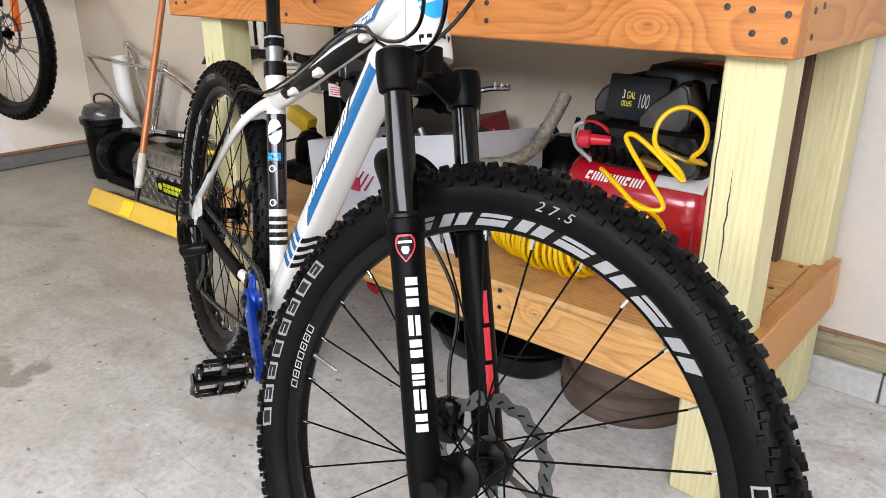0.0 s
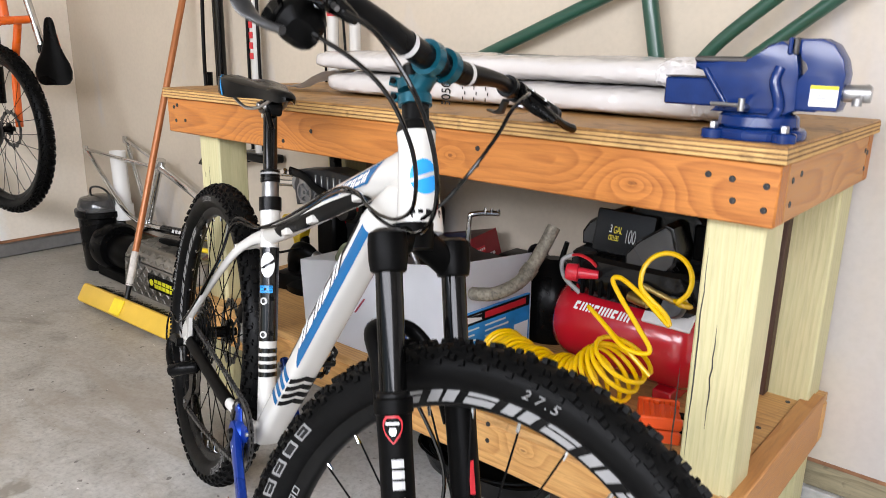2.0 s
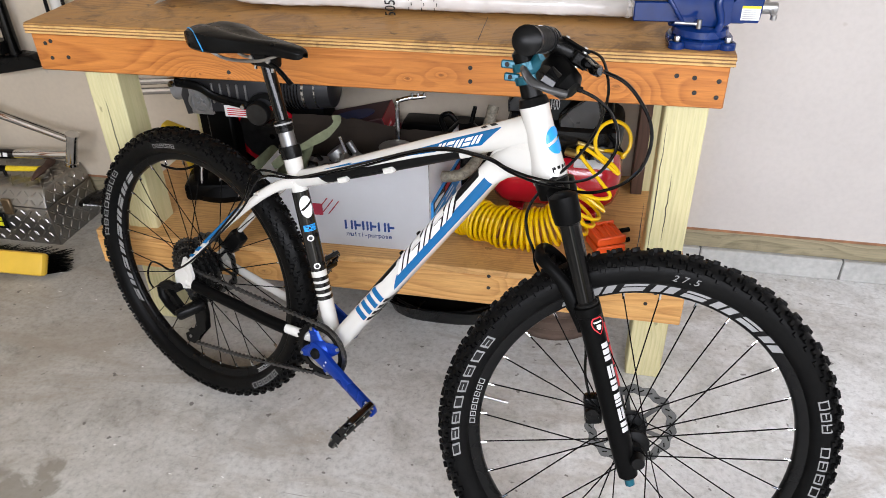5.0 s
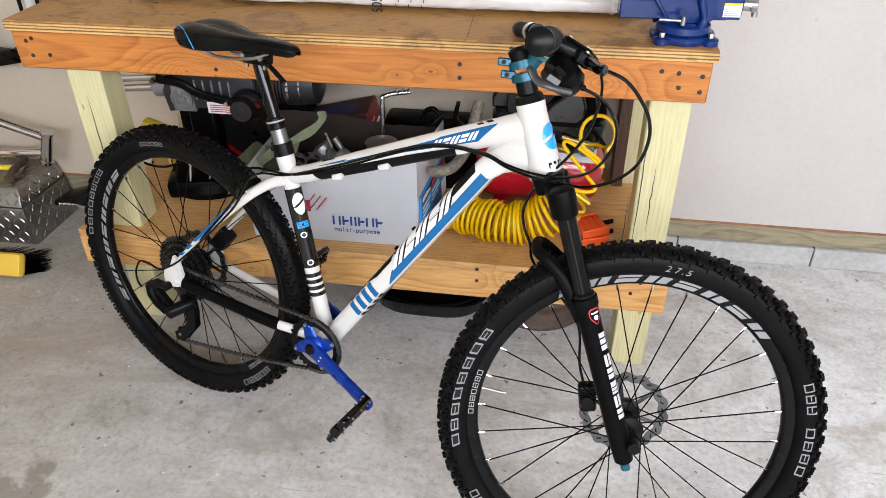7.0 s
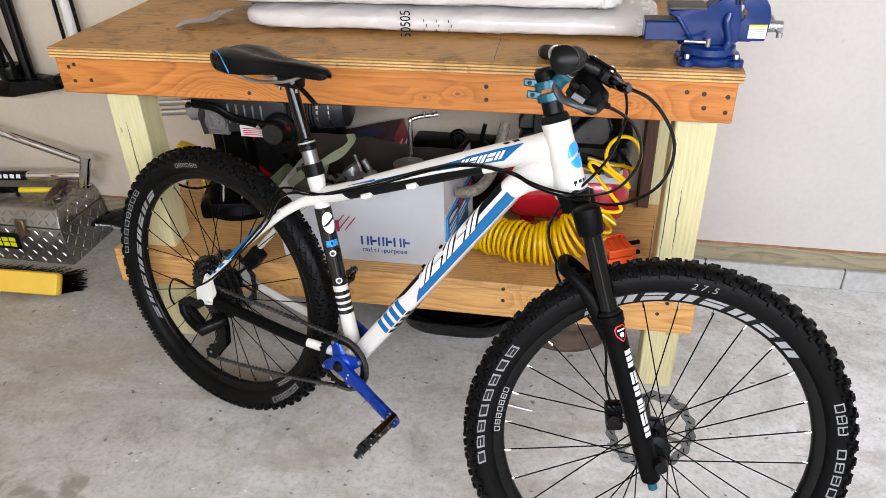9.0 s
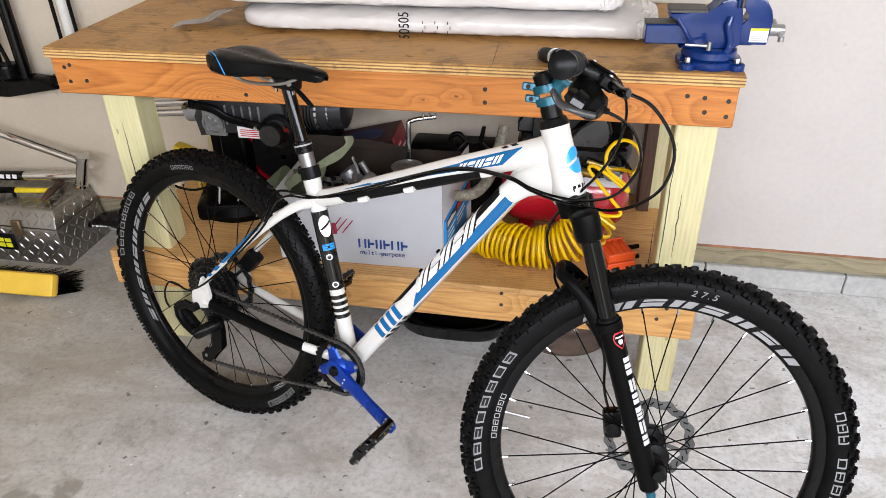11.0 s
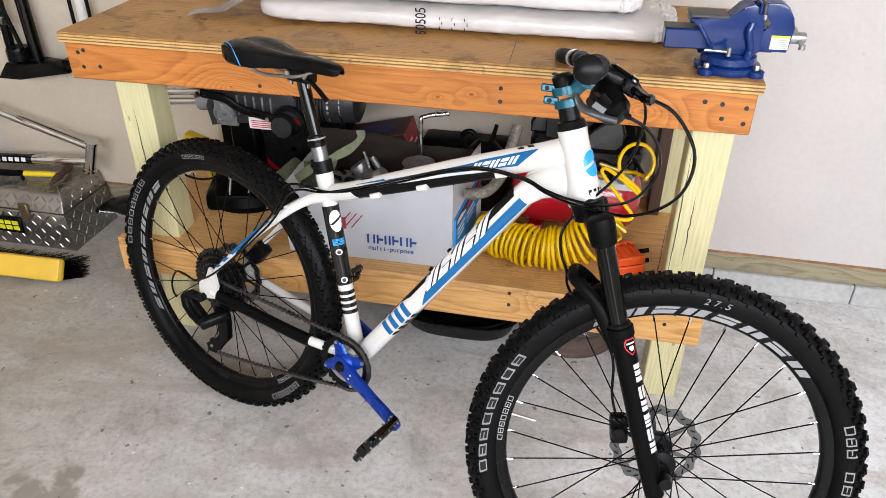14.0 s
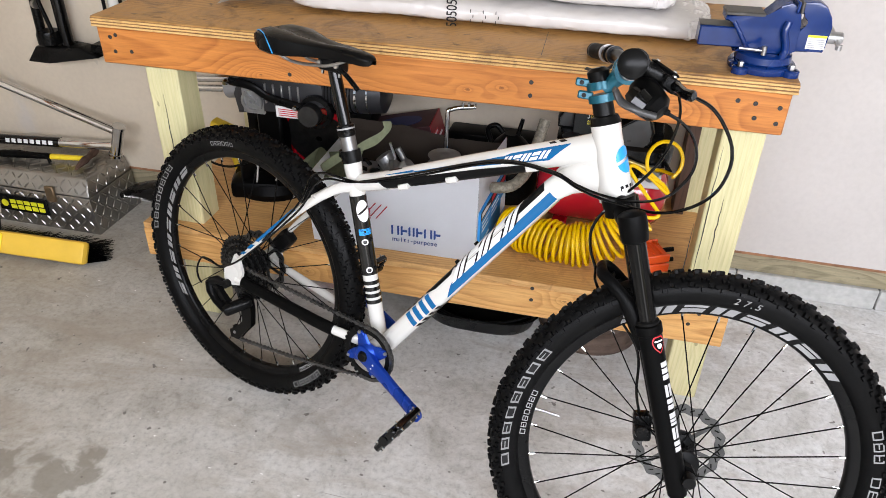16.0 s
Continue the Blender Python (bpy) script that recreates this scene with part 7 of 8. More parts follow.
part("warning_label", box(0.05, 0.15, -0.004, 0.004, -0.022, 0.022, 0.002, m=Matrix.Translation((0, -0.072, 0.190)) @ Matrix.Rotation(radians(-45), 4, "X")), M_DECAL, comp, "white warning label")
part("gauge", lathe([(0, 0.012), (0.02, 0.012), (0.022, 0.006), (0.022, -0.01), (0, -0.01)], 20, Matrix.Translation((0.12, -0.105, 0.225)) @ Matrix.Rotation(radians(70), 4, "X")), M_DARKSTEEL, comp, "pressure gauge")
for k in range(4):
    th2 = smooth_path([(0.06 + 0.01 * k, -0.06, 0.30), (0.14 + 0.008 * k, -0.10, 0.27 - 0.01 * k), (0.155, -0.09, 0.235), (0.12, -0.07, 0.21)], 5)
    part("power_cord", tube(th2, 0.0035, 8), M_BLACK, comp)

# ---- yellow coiled air hose ----
M_YEL = plain("yellow_hose", (0.765, 0.476, 0), 0.3, 0, 0.06, 20, 0)
hose = thing("air_hose", Matrix.Identity(4), "bright yellow coiled air hose lying on the shelf", "air hose")
axis = smooth_path([(-0.530, 0.175, 0.373), (-0.46, 0.140, 0.376), (-0.385, 0.115, 0.378), (-0.33, 0.112, 0.384), (-0.278, 0.112, 0.404), (-0.235, 0.114, 0.440), (-0.212, 0.116, 0.478)], 10)
pts = []
for i in range(601):
    t = i / 600
    # turns crowd together at the start and spread towards the compressor
    f = min(0.999, t ** 2.6 * 0.55 + t * 0.45) * (len(axis) - 1)
    j = int(f)
    p = axis[j].lerp(axis[min(j + 1, len(axis) - 1)], f - j)
    d = (axis[min(j + 1, len(axis) - 1)] - axis[max(j - 1, 0)]).normalized()
    s1, w1, _ = frame_of(d)
    r = 0.048 + 0.004 * math.sin(t * 31) + 0.010 * t * t
    a = 2 * math.pi * 26.75 * t
    v = p + s1 * r * math.cos(a) + w1 * r * math.sin(a)
    v.z = max(v.z, 0.3262)
    pts.append(v)
# one round loop near the fitting
loop_n = Vector((0.18, -0.90, 0.33)).normalized()
la = Vector((0, 0, 1)).cross(loop_n).normalized()
lb = loop_n.cross(la)
loop = [Vector((-0.160, 0.145, 0.628)) + la * 0.043 * math.cos(radians(a)) + lb * 0.047 * math.sin(radians(a)) + loop_n * (a - 85) * 0.00005 for a in range(215, -56, -30)]
# the last turns are pulled out in wide swings up to the compressor
pts += smooth_path([pts[-1], (-0.296, 0.132, 0.542), (-0.255, 0.110, 0.528), (-0.205, 0.090, 0.505), (-0.165, 0.088, 0.503), (-0.155, 0.092, 0.514), (-0.180, 0.094, 0.545), (-0.222, 0.096, 0.595), (-0.240, 0.100, 0.620), (-0.228, 0.112, 0.622), (-0.190, 0.125, 0.592), (-0.152, 0.128, 0.560), (-0.139, 0.128, 0.552), (-0.152, 0.132, 0.570)] + loop + [(-0.128, 0.190, 0.572), (-0.155, 0.222, 0.566), (-0.180, 0.235, 0.560)], 5)[1:]
part("coil", tube(pts, 0.0046, 8), M_YEL, hose)
part("spring_guard", tube(smooth_path([(-0.150, 0.225, 0.566), (-0.180, 0.235, 0.560), (-0.245, 0.232, 0.578)], 5), [0.0065 if k % 2 else 0.0055 for k in range(11)], 10), plain("brass_spring", (0.5, 0.38, 0.14), 0.4, 0.8), hose)

# ---- orange pedals ----
M_ORANGE = plain("orange_plastic", (0.75, 0.09, 0.015), 0.3, 0, 0.06, 20, 0)
for k, (x, y, z, rz) in enumerate(((-0.150, 0.155, 0.3375, 24), (-0.152, 0.158, 0.3640, 27))):
    pd = thing("loose_pedal", Matrix.Translation((x, y, z)) @ Matrix.Rotation(radians(rz), 4, "Z") @ Matrix.Rotation(radians(2 if k else 0), 4, "X"), "translucent orange plastic platform pedal lying on the shelf", "pedal", "loose orange pedals")
    for y0, y1 in ((-0.039, -0.031), (0.031, 0.039)):
        part("side_rail", box(-0.039, 0.039, y0, y1, -0.0125, 0.0125, 0.003), M_ORANGE, pd)
    for x0 in (-0.039, -0.019, 0.0, 0.019):
        part("cross_bar", box(x0, x0 + 0.010, -0.032, 0.032, -0.0105, 0.0105, 0.002), M_ORANGE, pd)
    bm = box(-0.037, 0.037, -0.028, 0.028, -0.0065, 0.0065, 0.002)
    part("platform", bm, M_ORANGE, pd)
    part("spindle", tube([(0.02, 0, 0), (0.066, 0, 0)], 0.0065, 10), M_BLACK, pd)

# ---- things at the far end of the shelf ----
saw = thing("mitre_saw", Matrix.Translation((-1.28, 0.33, 0.3205)), "grey mitre saw with a red-rimmed blade on the shelf", "saw")
M_GREYAL = plain("grey_cast_body", (0.035, 0.035, 0.038), 0.38, 0.5, 0.2, 35, 0.12)
part("base", lathe([(0, 0), (0.13, 0), (0.135, 0.02), (0.12, 0.045), (0, 0.05)], 30), M_MATTBLACK, saw)
part("motor", tube([(0.10, 0.02, 0.275), (0.13, 0.02, 0.28), (0.24, 0.02, 0.285), (0.29, 0.02, 0.287), (0.30, 0.02, 0.287)], [0.048, 0.058, 0.060, 0.055, 0.035], 26), M_GREYAL, saw, "ribbed grey motor housing")
part("motor_band", tube([(0.215, 0.02, 0.284), (0.222, 0.02, 0.284)], 0.0612, 26), M_CHROME, saw)
bm = extrude([(-0.14, 0.20), (-0.06, 0.215), (0.06, 0.22), (0.14, 0.25), (0.12, 0.31), (0.0, 0.32), (-0.13, 0.305), (-0.15, 0.26)], 0.07, Matrix.Rotation(radians(90), 4, "X"), None, 0.006)
part("arm", bm, M_GREYAL, saw)
part("belt_arm", tube(smooth_path([(-0.15, -0.045, 0.30), (-0.08, -0.05, 0.292), (-0.03, -0.05, 0.265), (0.08, -0.055, 0.245)], 5), [(0.006, 0.013)] * 16, 12), M_BLACK, saw)
part("pulley", lathe([(0, 0.014), (0.03, 0.014), (0.033, 0.010), (0.033, -0.012), (0, -0.012)], 26, Matrix.Translation((0.090, -0.055, 0.228)) @ Matrix.Rotation(radians(90), 4, "X")), M_DARKSTEEL, saw)
part("pulley_guard", lathe([(0.036, 0.004), (0.048, 0.002), (0.048, -0.02), (0.036, -0.02)], 26, Matrix.Translation((0.105, -0.048, 0.235)) @ Matrix.Rotation(radians(90), 4, "X"), closed=True), M_BLACK, saw)
bm = bmesh.new()
for r0, r1 in ((0.006, 0.012), (0.026, 0.032)):
    lathe([(r0, 0.006), (r1, 0.006), (r1, -0.006), (r0, -0.006)], 22, Matrix.Translation((-0.09, -0.04, 0.245)) @ Matrix.Rotation(radians(90), 4, "X"), bm, True)
for k in range(4):
    box(0.01, 0.034, -0.003, 0.003, -0.005, 0.005, bm=bm, m=Matrix.Translation((-0.09, -0.04, 0.245)) @ Matrix.Rotation(radians(45 + 90 * k), 4, "Y"))
box(-0.125, -0.055, -0.036, -0.03, 0.205, 0.285, 0.004, bm=bm)
part("bracket", bm, M_CAST, saw, "pale cast bracket with a ring")
part("label_plate", box(-0.02, 0.075, -0.0385, -0.036, 0.205, 0.238), M_DECAL, saw, "white warning label")
for k in range(4):
    part("label_line", box(-0.012, 0.066, -0.0392, -0.038, 0.210 + 0.006 * k, 0.2125 + 0.006 * k), M_REDDECAL, saw)
for x, z in ((-0.155, 0.30), (0.05, 0.247), (0.085, 0.24)):
    part("bolt", lathe([(0, 0.006), (0.006, 0.006), (0.009, 0.0), (0.009, -0.004)], 10, Matrix.Translation((x, -0.062, z)) @ Matrix.Rotation(radians(90), 4, "X")), M_CHROME, saw)
bl = Matrix.Translation((0.13, 0.05, 0.14)) @ Matrix.Rotation(radians(90), 4, "X") @ Matrix.Rotation(radians(15), 4, "X")
part("blade", lathe([(0.01, 0.0012), (0.115, 0.0012), (0.115, -0.0012), (0.01, -0.0012)], 50, bl, closed=True), M_DARKSTEEL, saw)
part("blade_rim", lathe([(0.104, 0.002), (0.121, 0.002), (0.121, -0.002), (0.104, -0.002)], 50, bl, closed=True), M_RED, saw, "red blade rim")
for z in (0.255, 0.285):
    part("guide_rod", tube([(-0.32, 0.03, z - 0.02), (-0.10, 0.03, z)], 0.011, 12), M_CHROME, saw, "bright steel guide rod")
part("rod_clamp", tube([(-0.20, 0.03, 0.25), (-0.14, 0.03, 0.26)], 0.032, 14), plain("pale_grey_plastic", grey(0.22), 0.5), saw)
part("motor_band", tube([(0.250, 0.02, 0.2855), (0.254, 0.02, 0.2856)], 0.0602, 26), M_CHROME, saw)
for k in range(9):
    part("cooling_fin", tube([(0.13 + 0.009 * k, 0.02, 0.28), (0.133 + 0.009 * k, 0.02, 0.28)], 0.0620, 26), M_BLACK, saw)
for k in range(5):
    part("casting_rib", box(-0.05 + 0.025 * k, -0.045 + 0.025 * k, -0.040, -0.034, 0.242, 0.300, 0.001), M_CAST, saw)
# the head stands up and forward on its column
part("column", box(-0.04, 0.04, -0.01, 0.05, 0.045, 0.25, 0.008), M_MATTBLACK, saw)
for ob in saw.children:
    if ob.name.split(".")[0] not in ("base", "column", "blade", "blade_rim"):
        ob.matrix_basis = Matrix.Translation((0.075, -0.025, 0.043))
# black case added as filler, to darken the bright wall behind the saw
case = thing("tool_case", Matrix.Identity(4), "black case-shaped filler added to darken the space behind the saw", "tool case")
part("shell", box(-1.42, -1.00, 0.44, 0.54, 0.3205, 0.575, 0.012, 2), M_MATTBLACK, case)
part("latch", box(-1.25, -1.20, 0.432, 0.441, 0.50, 0.54, 0.003), M_BLACK, case)
for k in range(5):
    part("print_block", box(-1.13 + 0.018 * k, -1.117 + 0.018 * k, 0.4385, 0.4405, 0.47, 0.492), M_GREYDECAL, case)
# green canvas bag
M_CANVAS = plain("green_canvas", (0.19, 0.21, 0.125), 0.85, 0, 0.25, 60, 0.4)
bm = bmesh.new()
g = []
for i in range(37):
    row = []
    for j in range(25):
        u, v = i / 36, j / 24
        fold = 0.022 * math.sin(15 * u + 4 * v + 2.5 * noise.noise(Vector((u * 3, v * 3, 7)))) + 0.02 * noise.noise(Vector((u * 5, v * 7, 2)))
        x = -1.17 + 0.19 * u + 0.05 * v * u
        z = 0.3225 + 0.19 * v * (0.65 + 0.5 * u) + 0.012 * math.sin(9 * u + 5 * v) * v
        y = 0.22 + 0.05 * math.sin(3.1 * u + 1) - 0.09 * math.sin(math.pi * v) * (0.5 + 0.5 * u) + fold * (0.3 + 0.7 * v)
        row.append(bm.verts.new((x, y, z)))
    g.append(row)
for i in range(36):
    for j in range(24):
        bm.faces.new((g[i][j], g[i + 1][j], g[i + 1][j + 1], g[i][j + 1]))
bmesh.ops.solidify(bm, geom=bm.faces[:], thickness=0.004)
bag = thing("canvas_bag", Matrix.Identity(4), "crumpled olive green canvas bag between saw and box", "canvas bag")
part("cloth", bm, M_CANVAS, bag)
pp = smooth_path([(-1.05, 0.16, 0.48), (-0.99, 0.14, 0.53), (-0.94, 0.17, 0.552), (-0.905, 0.21, 0.565), (-0.885, 0.235, 0.585), (-0.89, 0.25, 0.60)], 6)
part("strap", tube(pp, [(0.003, 0.011 + 0.002 * math.sin(k * 0.5)) for k in range(31)], 10), M_CANVAS, bag, "green strap with a curled end")
# black power tool with a yellow clamp
tool = thing("drill_case", Matrix.Identity(4), "black plastic tool lying on the shelf with yellow trim", "power tool")
bm = box(-0.075, 0.075, -0.045, 0.045, 0.0, 0.055, 0.014, 2, m=Matrix.Translation((-1.30, 0.25, 0.3205)) @ Matrix.Rotation(radians(12), 4, "Z"))
part("body", bm, M_MATTBLACK, tool)
bm = tube(smooth_path([(-1.33, 0.24, 0.37), (-1.315, 0.235, 0.42), (-1.28, 0.235, 0.445), (-1.23, 0.24, 0.435)], 5), [(0.016, 0.02), (0.017, 0.02), (0.017, 0.021), (0.018, 0.022), (0.018, 0.023), (0.019, 0.024), (0.02, 0.025), (0.021, 0.026), (0.022, 0.027), (0.022, 0.027), (0.022, 0.027), (0.022, 0.026), (0.021, 0.025), (0.02, 0.023), (0.018, 0.02), (0.012, 0.014)], 14)
part("grip", bm, M_MATTBLACK, tool)
part("collar", tube([(-1.232, 0.24, 0.436), (-1.215, 0.242, 0.431)], 0.017, 14), M_STEEL, tool)
bm = box(-0.05, 0.05, -0.02, 0.02, -0.025, 0.025, 0.008, 2, m=Matrix.Translation((-1.43, 0.33, 0.47)) @ Matrix.Rotation(radians(20), 4, "Y"))
tube([(-1.43, 0.33, 0.47), (-1.40, 0.33, 0.325)], 0.012, 10, bm)
yc = thing("yellow_clamp", Matrix.Identity(4), "yellow and black hand clamp standing on the shelf", "clamp")
part("jaw", bm, plain("clamp_yellow", (0.70, 0.48, 0.02), 0.4), yc)
part("trigger", box(-1.405, -1.375, 0.315, 0.345, 0.40, 0.45, 0.006), M_BLACK, yc)
part("power_cord", tube(smooth_path([(-0.20, -0.13, 0.20), (-0.14, -0.17, 0.15), (-0.06, -0.16, 0.12), (0.02, -0.11, 0.14)], 6), 0.0035, 8), M_BLACK, saw)
post = solid("black_post", box(-1.395, -1.365, 0.44, 0.47, 0.3205, 0.76, 0.004), M_BLACK, "black steel bar standing on the shelf", "steel bar")

# ---- on the floor under the bench ----
M_DRUM = plain("rusty_iron", (0.105, 0.072, 0.055), 0.7, 0.4, 0.45, 25, 0.3)
for k, (x, y, z) in enumerate(((-0.275, 0.29, 0.0), (-0.265, 0.30, 0.072))):
    dr = thing("brake_drum", Matrix.Translation((x, y, z)), "rusty brown iron brake drum stacked on the floor", "brake drum", "stacked brake drums")
    bm = lathe([(0.05, 0.03), (0.052, 0.0), (0.148, 0.0), (0.152, 0.012), (0.146, 0.018), (0.146, 0.034), (0.152, 0.040), (0.150, 0.062), (0.138, 0.0705), (0.12, 0.0705), (0.115, 0.03)], 48, None, None, True)
    part("drum", bm, M_DRUM, dr)
    part("hub_plate", lathe([(0.02, 0.028), (0.118, 0.028), (0.118, 0.034), (0.02, 0.034)], 40, closed=True), M_DARKSTEEL, dr)
tray = thing("drain_pan", Matrix.Translation((-0.60, 0.29, 0)), "black plastic drain pan on the floor under the bench", "pan")
bm = bmesh.new()
rows = []
for z, sx, sy in ((0.0, 0.155, 0.13), (0.012, 0.165, 0.14), (0.060, 0.182, 0.155), (0.068, 0.192, 0.165), (0.070, 0.186, 0.16), (0.058, 0.174, 0.148), (0.014, 0.155, 0.13)):
    rows.append([bm.verts.new((sx * (abs(math.cos(a)) ** 0.6) * (1 if math.cos(a) > 0 else -1), sy * (abs(math.sin(a)) ** 0.6) * (1 if math.sin(a) > 0 else -1), z)) for a in (2 * math.pi * k / 36 for k in range(36))])
for a, b in zip(rows, rows[1:]):
    for k in range(36):
        bm.faces.new((a[k], a[(k + 1) % 36], b[(k + 1) % 36], b[k]))
bm.faces.new(rows[0][::-1])
bm.faces.new(rows[-1])
part("pan", bm, M_BLACK, tray)
part("lip", tube([(0.19 * math.cos(a), 0.163 * math.sin(a), 0.066) for a in (2 * math.pi * k / 40 for k in range(41))], 0.004, 8), M_BLACK, tray)
cst = thing("dolly_wheel", Matrix.Translation((-1.10, 0.30, 0.0)), "small red caster wheel on a black bracket", "caster")
part("wheel", lathe([(0.008, -0.012), (0.028, -0.012), (0.032, -0.008), (0.032, 0.008), (0.028, 0.012), (0.008, 0.012)], 24, Matrix.Translation((0, 0, 0.032)) @ LATHE_Y, closed=True), M_RED, cst)
part("bracket", box(-0.012, 0.012, -0.02, 0.02, 0.03, 0.075, 0.003), M_BLACK, cst)
part("cover", box(-0.05, 0.05, -0.03, 0.03, 0.07, 0.085, 0.004), M_RED, cst)
solid("floor_mat", box(-1.0, -0.62, 0.2, 0.45, 0.072, 0.10, 0.01, 2), plain("green_turf", (0.07, 0.10, 0.05), 0.95, 0, 0.4, 120, 0.8), "folded green turf mat on the pan", "mat")

# ---- toolbox, frame and hammer at the wall ----
M_PLATE = plain("diamond_plate", (0.33, 0.32, 0.30), 0.36, 1.0, 0.12, 30, 0.05)
tb = thing("toolbox", Matrix.Translation((-2.302, 0.464, 0)), "diamond plate aluminium toolbox on the floor", "toolbox")


def prism(z0, z1, x0, x1, y0, y1, X0, X1, Y0, Y1, bevel=0.004):
    bm = bmesh.new()
    lo = [bm.verts.new(p) for p in ((x0, y0, z0), (x1, y0, z0), (x1, y1, z0), (x0, y1, z0))]
    hi = [bm.verts.new(p) for p in ((X0, Y0, z1), (X1, Y0, z1), (X1, Y1, z1), (X0, Y1, z1))]
    bm.faces.new(lo[::-1])
    bm.faces.new(hi)
    for i in range(4):
        bm.faces.new((lo[i], lo[(i + 1) % 4], hi[(i + 1) % 4], hi[i]))
    bmesh.ops.bevel(bm, geom=bm.edges[:], offset=bevel, segments=2, affect="EDGES", profile=0.5)
    return bm


part("body", prism(0, 0.140, -0.300, 0.306, -0.125, 0.126, -0.290, 0.292, -0.120, 0.126), M_PLATE, tb)
part("lid", prism(0.143, 0.203, -0.294, 0.296, -0.123, 0.126, -0.278, 0.276, -0.090, 0.126, 0.008), M_PLATE, tb)
bm = bmesh.new()


def lozenge(bm, c, u, v, n, a):
    """One raised bar of the diamond plate, with a flat crest."""
    c, u, v, n = Vector(c), Vector(u), Vector(v), Vector(n).normalized()
    d, e = (u * math.cos(a) + v * math.sin(a)), (v * math.cos(a) - u * math.sin(a))
    ring = [bm.verts.new(c + d * x + e * y) for x, y in ((0.0135, 0), (0.006, 0.0036), (-0.006, 0.0036), (-0.0135, 0), (-0.006, -0.0036), (0.006, -0.0036))]
    top = [bm.verts.new(c + d * x + n * 0.0026) for x in (0.0085, -0.0085)]
    bm.faces.new((ring[0], ring[1], top[0]))
    bm.faces.new((ring[1], ring[2], top[1], top[0]))
    bm.faces.new((ring[2], ring[3], top[1]))
    bm.faces.new((ring[3], ring[4], top[1]))
    bm.faces.new((ring[4], ring[5], top[0], top[1]))
    bm.faces.new((ring[5], ring[0], top[0]))


def spread(p00, du, dv, nu, nv, n):
    p00, du, dv = Vector(p00), Vector(du), Vector(dv)
    for i in range(nu):
        for j in range(nv):
            c = p00 + du * ((i + 0.5) / nu) + dv * ((j + 0.5) / nv)
            lozenge(bm, c, du.normalized(), dv.normalized(), n, radians(48 if (i + j) % 2 else 132))


spread((-0.290, -0.1255, 0.004), (0.585, 0, 0), (0, 0.0045, 0.132), 20, 5, (0, -1, 0.04))
spread((-0.275, -0.088, 0.2032), (0.55, 0, 0), (0, 0.21, 0), 19, 7, (0, 0, 1))
spread((-0.285, -0.1215, 0.147), (0.57, 0, 0), (0, 0.028, 0.050), 20, 2, (0, -0.9, 0.5))
spread((0.3065, -0.118, 0.004), (0, 0.236, 0), (-0.0135, 0.0, 0.132), 8, 5, (1, 0, 0.1))
spread((0.2955, -0.110, 0.147), (0, 0.22, 0), (-0.018, 0.0, 0.050), 8, 2, (1, 0, 0.35))
part("tread_relief", bm, M_PLATE, tb, "", False)["kind"] = "stuff"
part("latch", box(0.125, 0.160, -0.131, -0.119, 0.112, 0.172, 0.003), plain("old_brass", (0.20, 0.14, 0.08), 0.5, 0.8), tb)
part("latch", box(-0.200, -0.165, -0.131, -0.119, 0.112, 0.172, 0.003), M_STEEL, tb)
part("label_plate", box(-0.085, 0.118, -0.1315, -0.1245, 0.052, 0.115, 0.002), M_BLACKDECAL, tb, "black label with yellow lettering blocks")
M_LABELYEL = plain("label_yellow", (0.75, 0.72, 0.02), 0.5, bumps=0)
for k in range(5):
    bm = box(-0.034 + 0.029 * k, -0.011 + 0.029 * k, -0.133, -0.130, 0.064, 0.080)
    box(-0.034 + 0.029 * k, -0.011 + 0.029 * k, -0.133, -0.130, 0.085, 0.100, bm=bm)
    part("label_block", bm, M_LABELYEL, tb)
part("label_mark", lathe([(0, 0.002), (0.014, 0.002), (0.014, -0.001)], 12, Matrix.Translation((-0.058, -0.131, 0.082)) @ Matrix.Rotation(radians(90), 4, "X")), M_LABELYEL, tb)
part("handle", tube(smooth_path([(-0.10, -0.02, 0.205), (-0.08, -0.02, 0.230), (0.06, -0.02, 0.230), (0.08, -0.02, 0.205)], 5), 0.006, 10), M_BLACK, tb)

bf = thing("bicycle_frame", Matrix.Translation((0.020, 0.045, 0.004)), "bare chrome small bicycle frame lying on the toolbox", "bicycle frame")
H1, H0 = Vector((-1.942, 0.425, 0.368)), Vector((-1.983, 0.425, 0.252))
SB, BBX = Vector((-2.545, 0.455, 0.504)), Vector((-2.675, 0.445, 0.232))
hx = (H1 - H0).normalized()
bm = tube([H0, H0 + hx * 0.010, H0 + hx * 0.011, H1 - hx * 0.011, H1 - hx * 0.010, H1], [0.0225, 0.0225, 0.019, 0.019, 0.0225, 0.0225], 22)
tube([H1 - hx * 0.025, SB], 0.0145, 16, bm)
tube([H0 + hx * 0.04, BBX], 0.0165, 16, bm)
tube([BBX, SB + (SB - BBX) * 0.05], 0.0145, 16, bm)
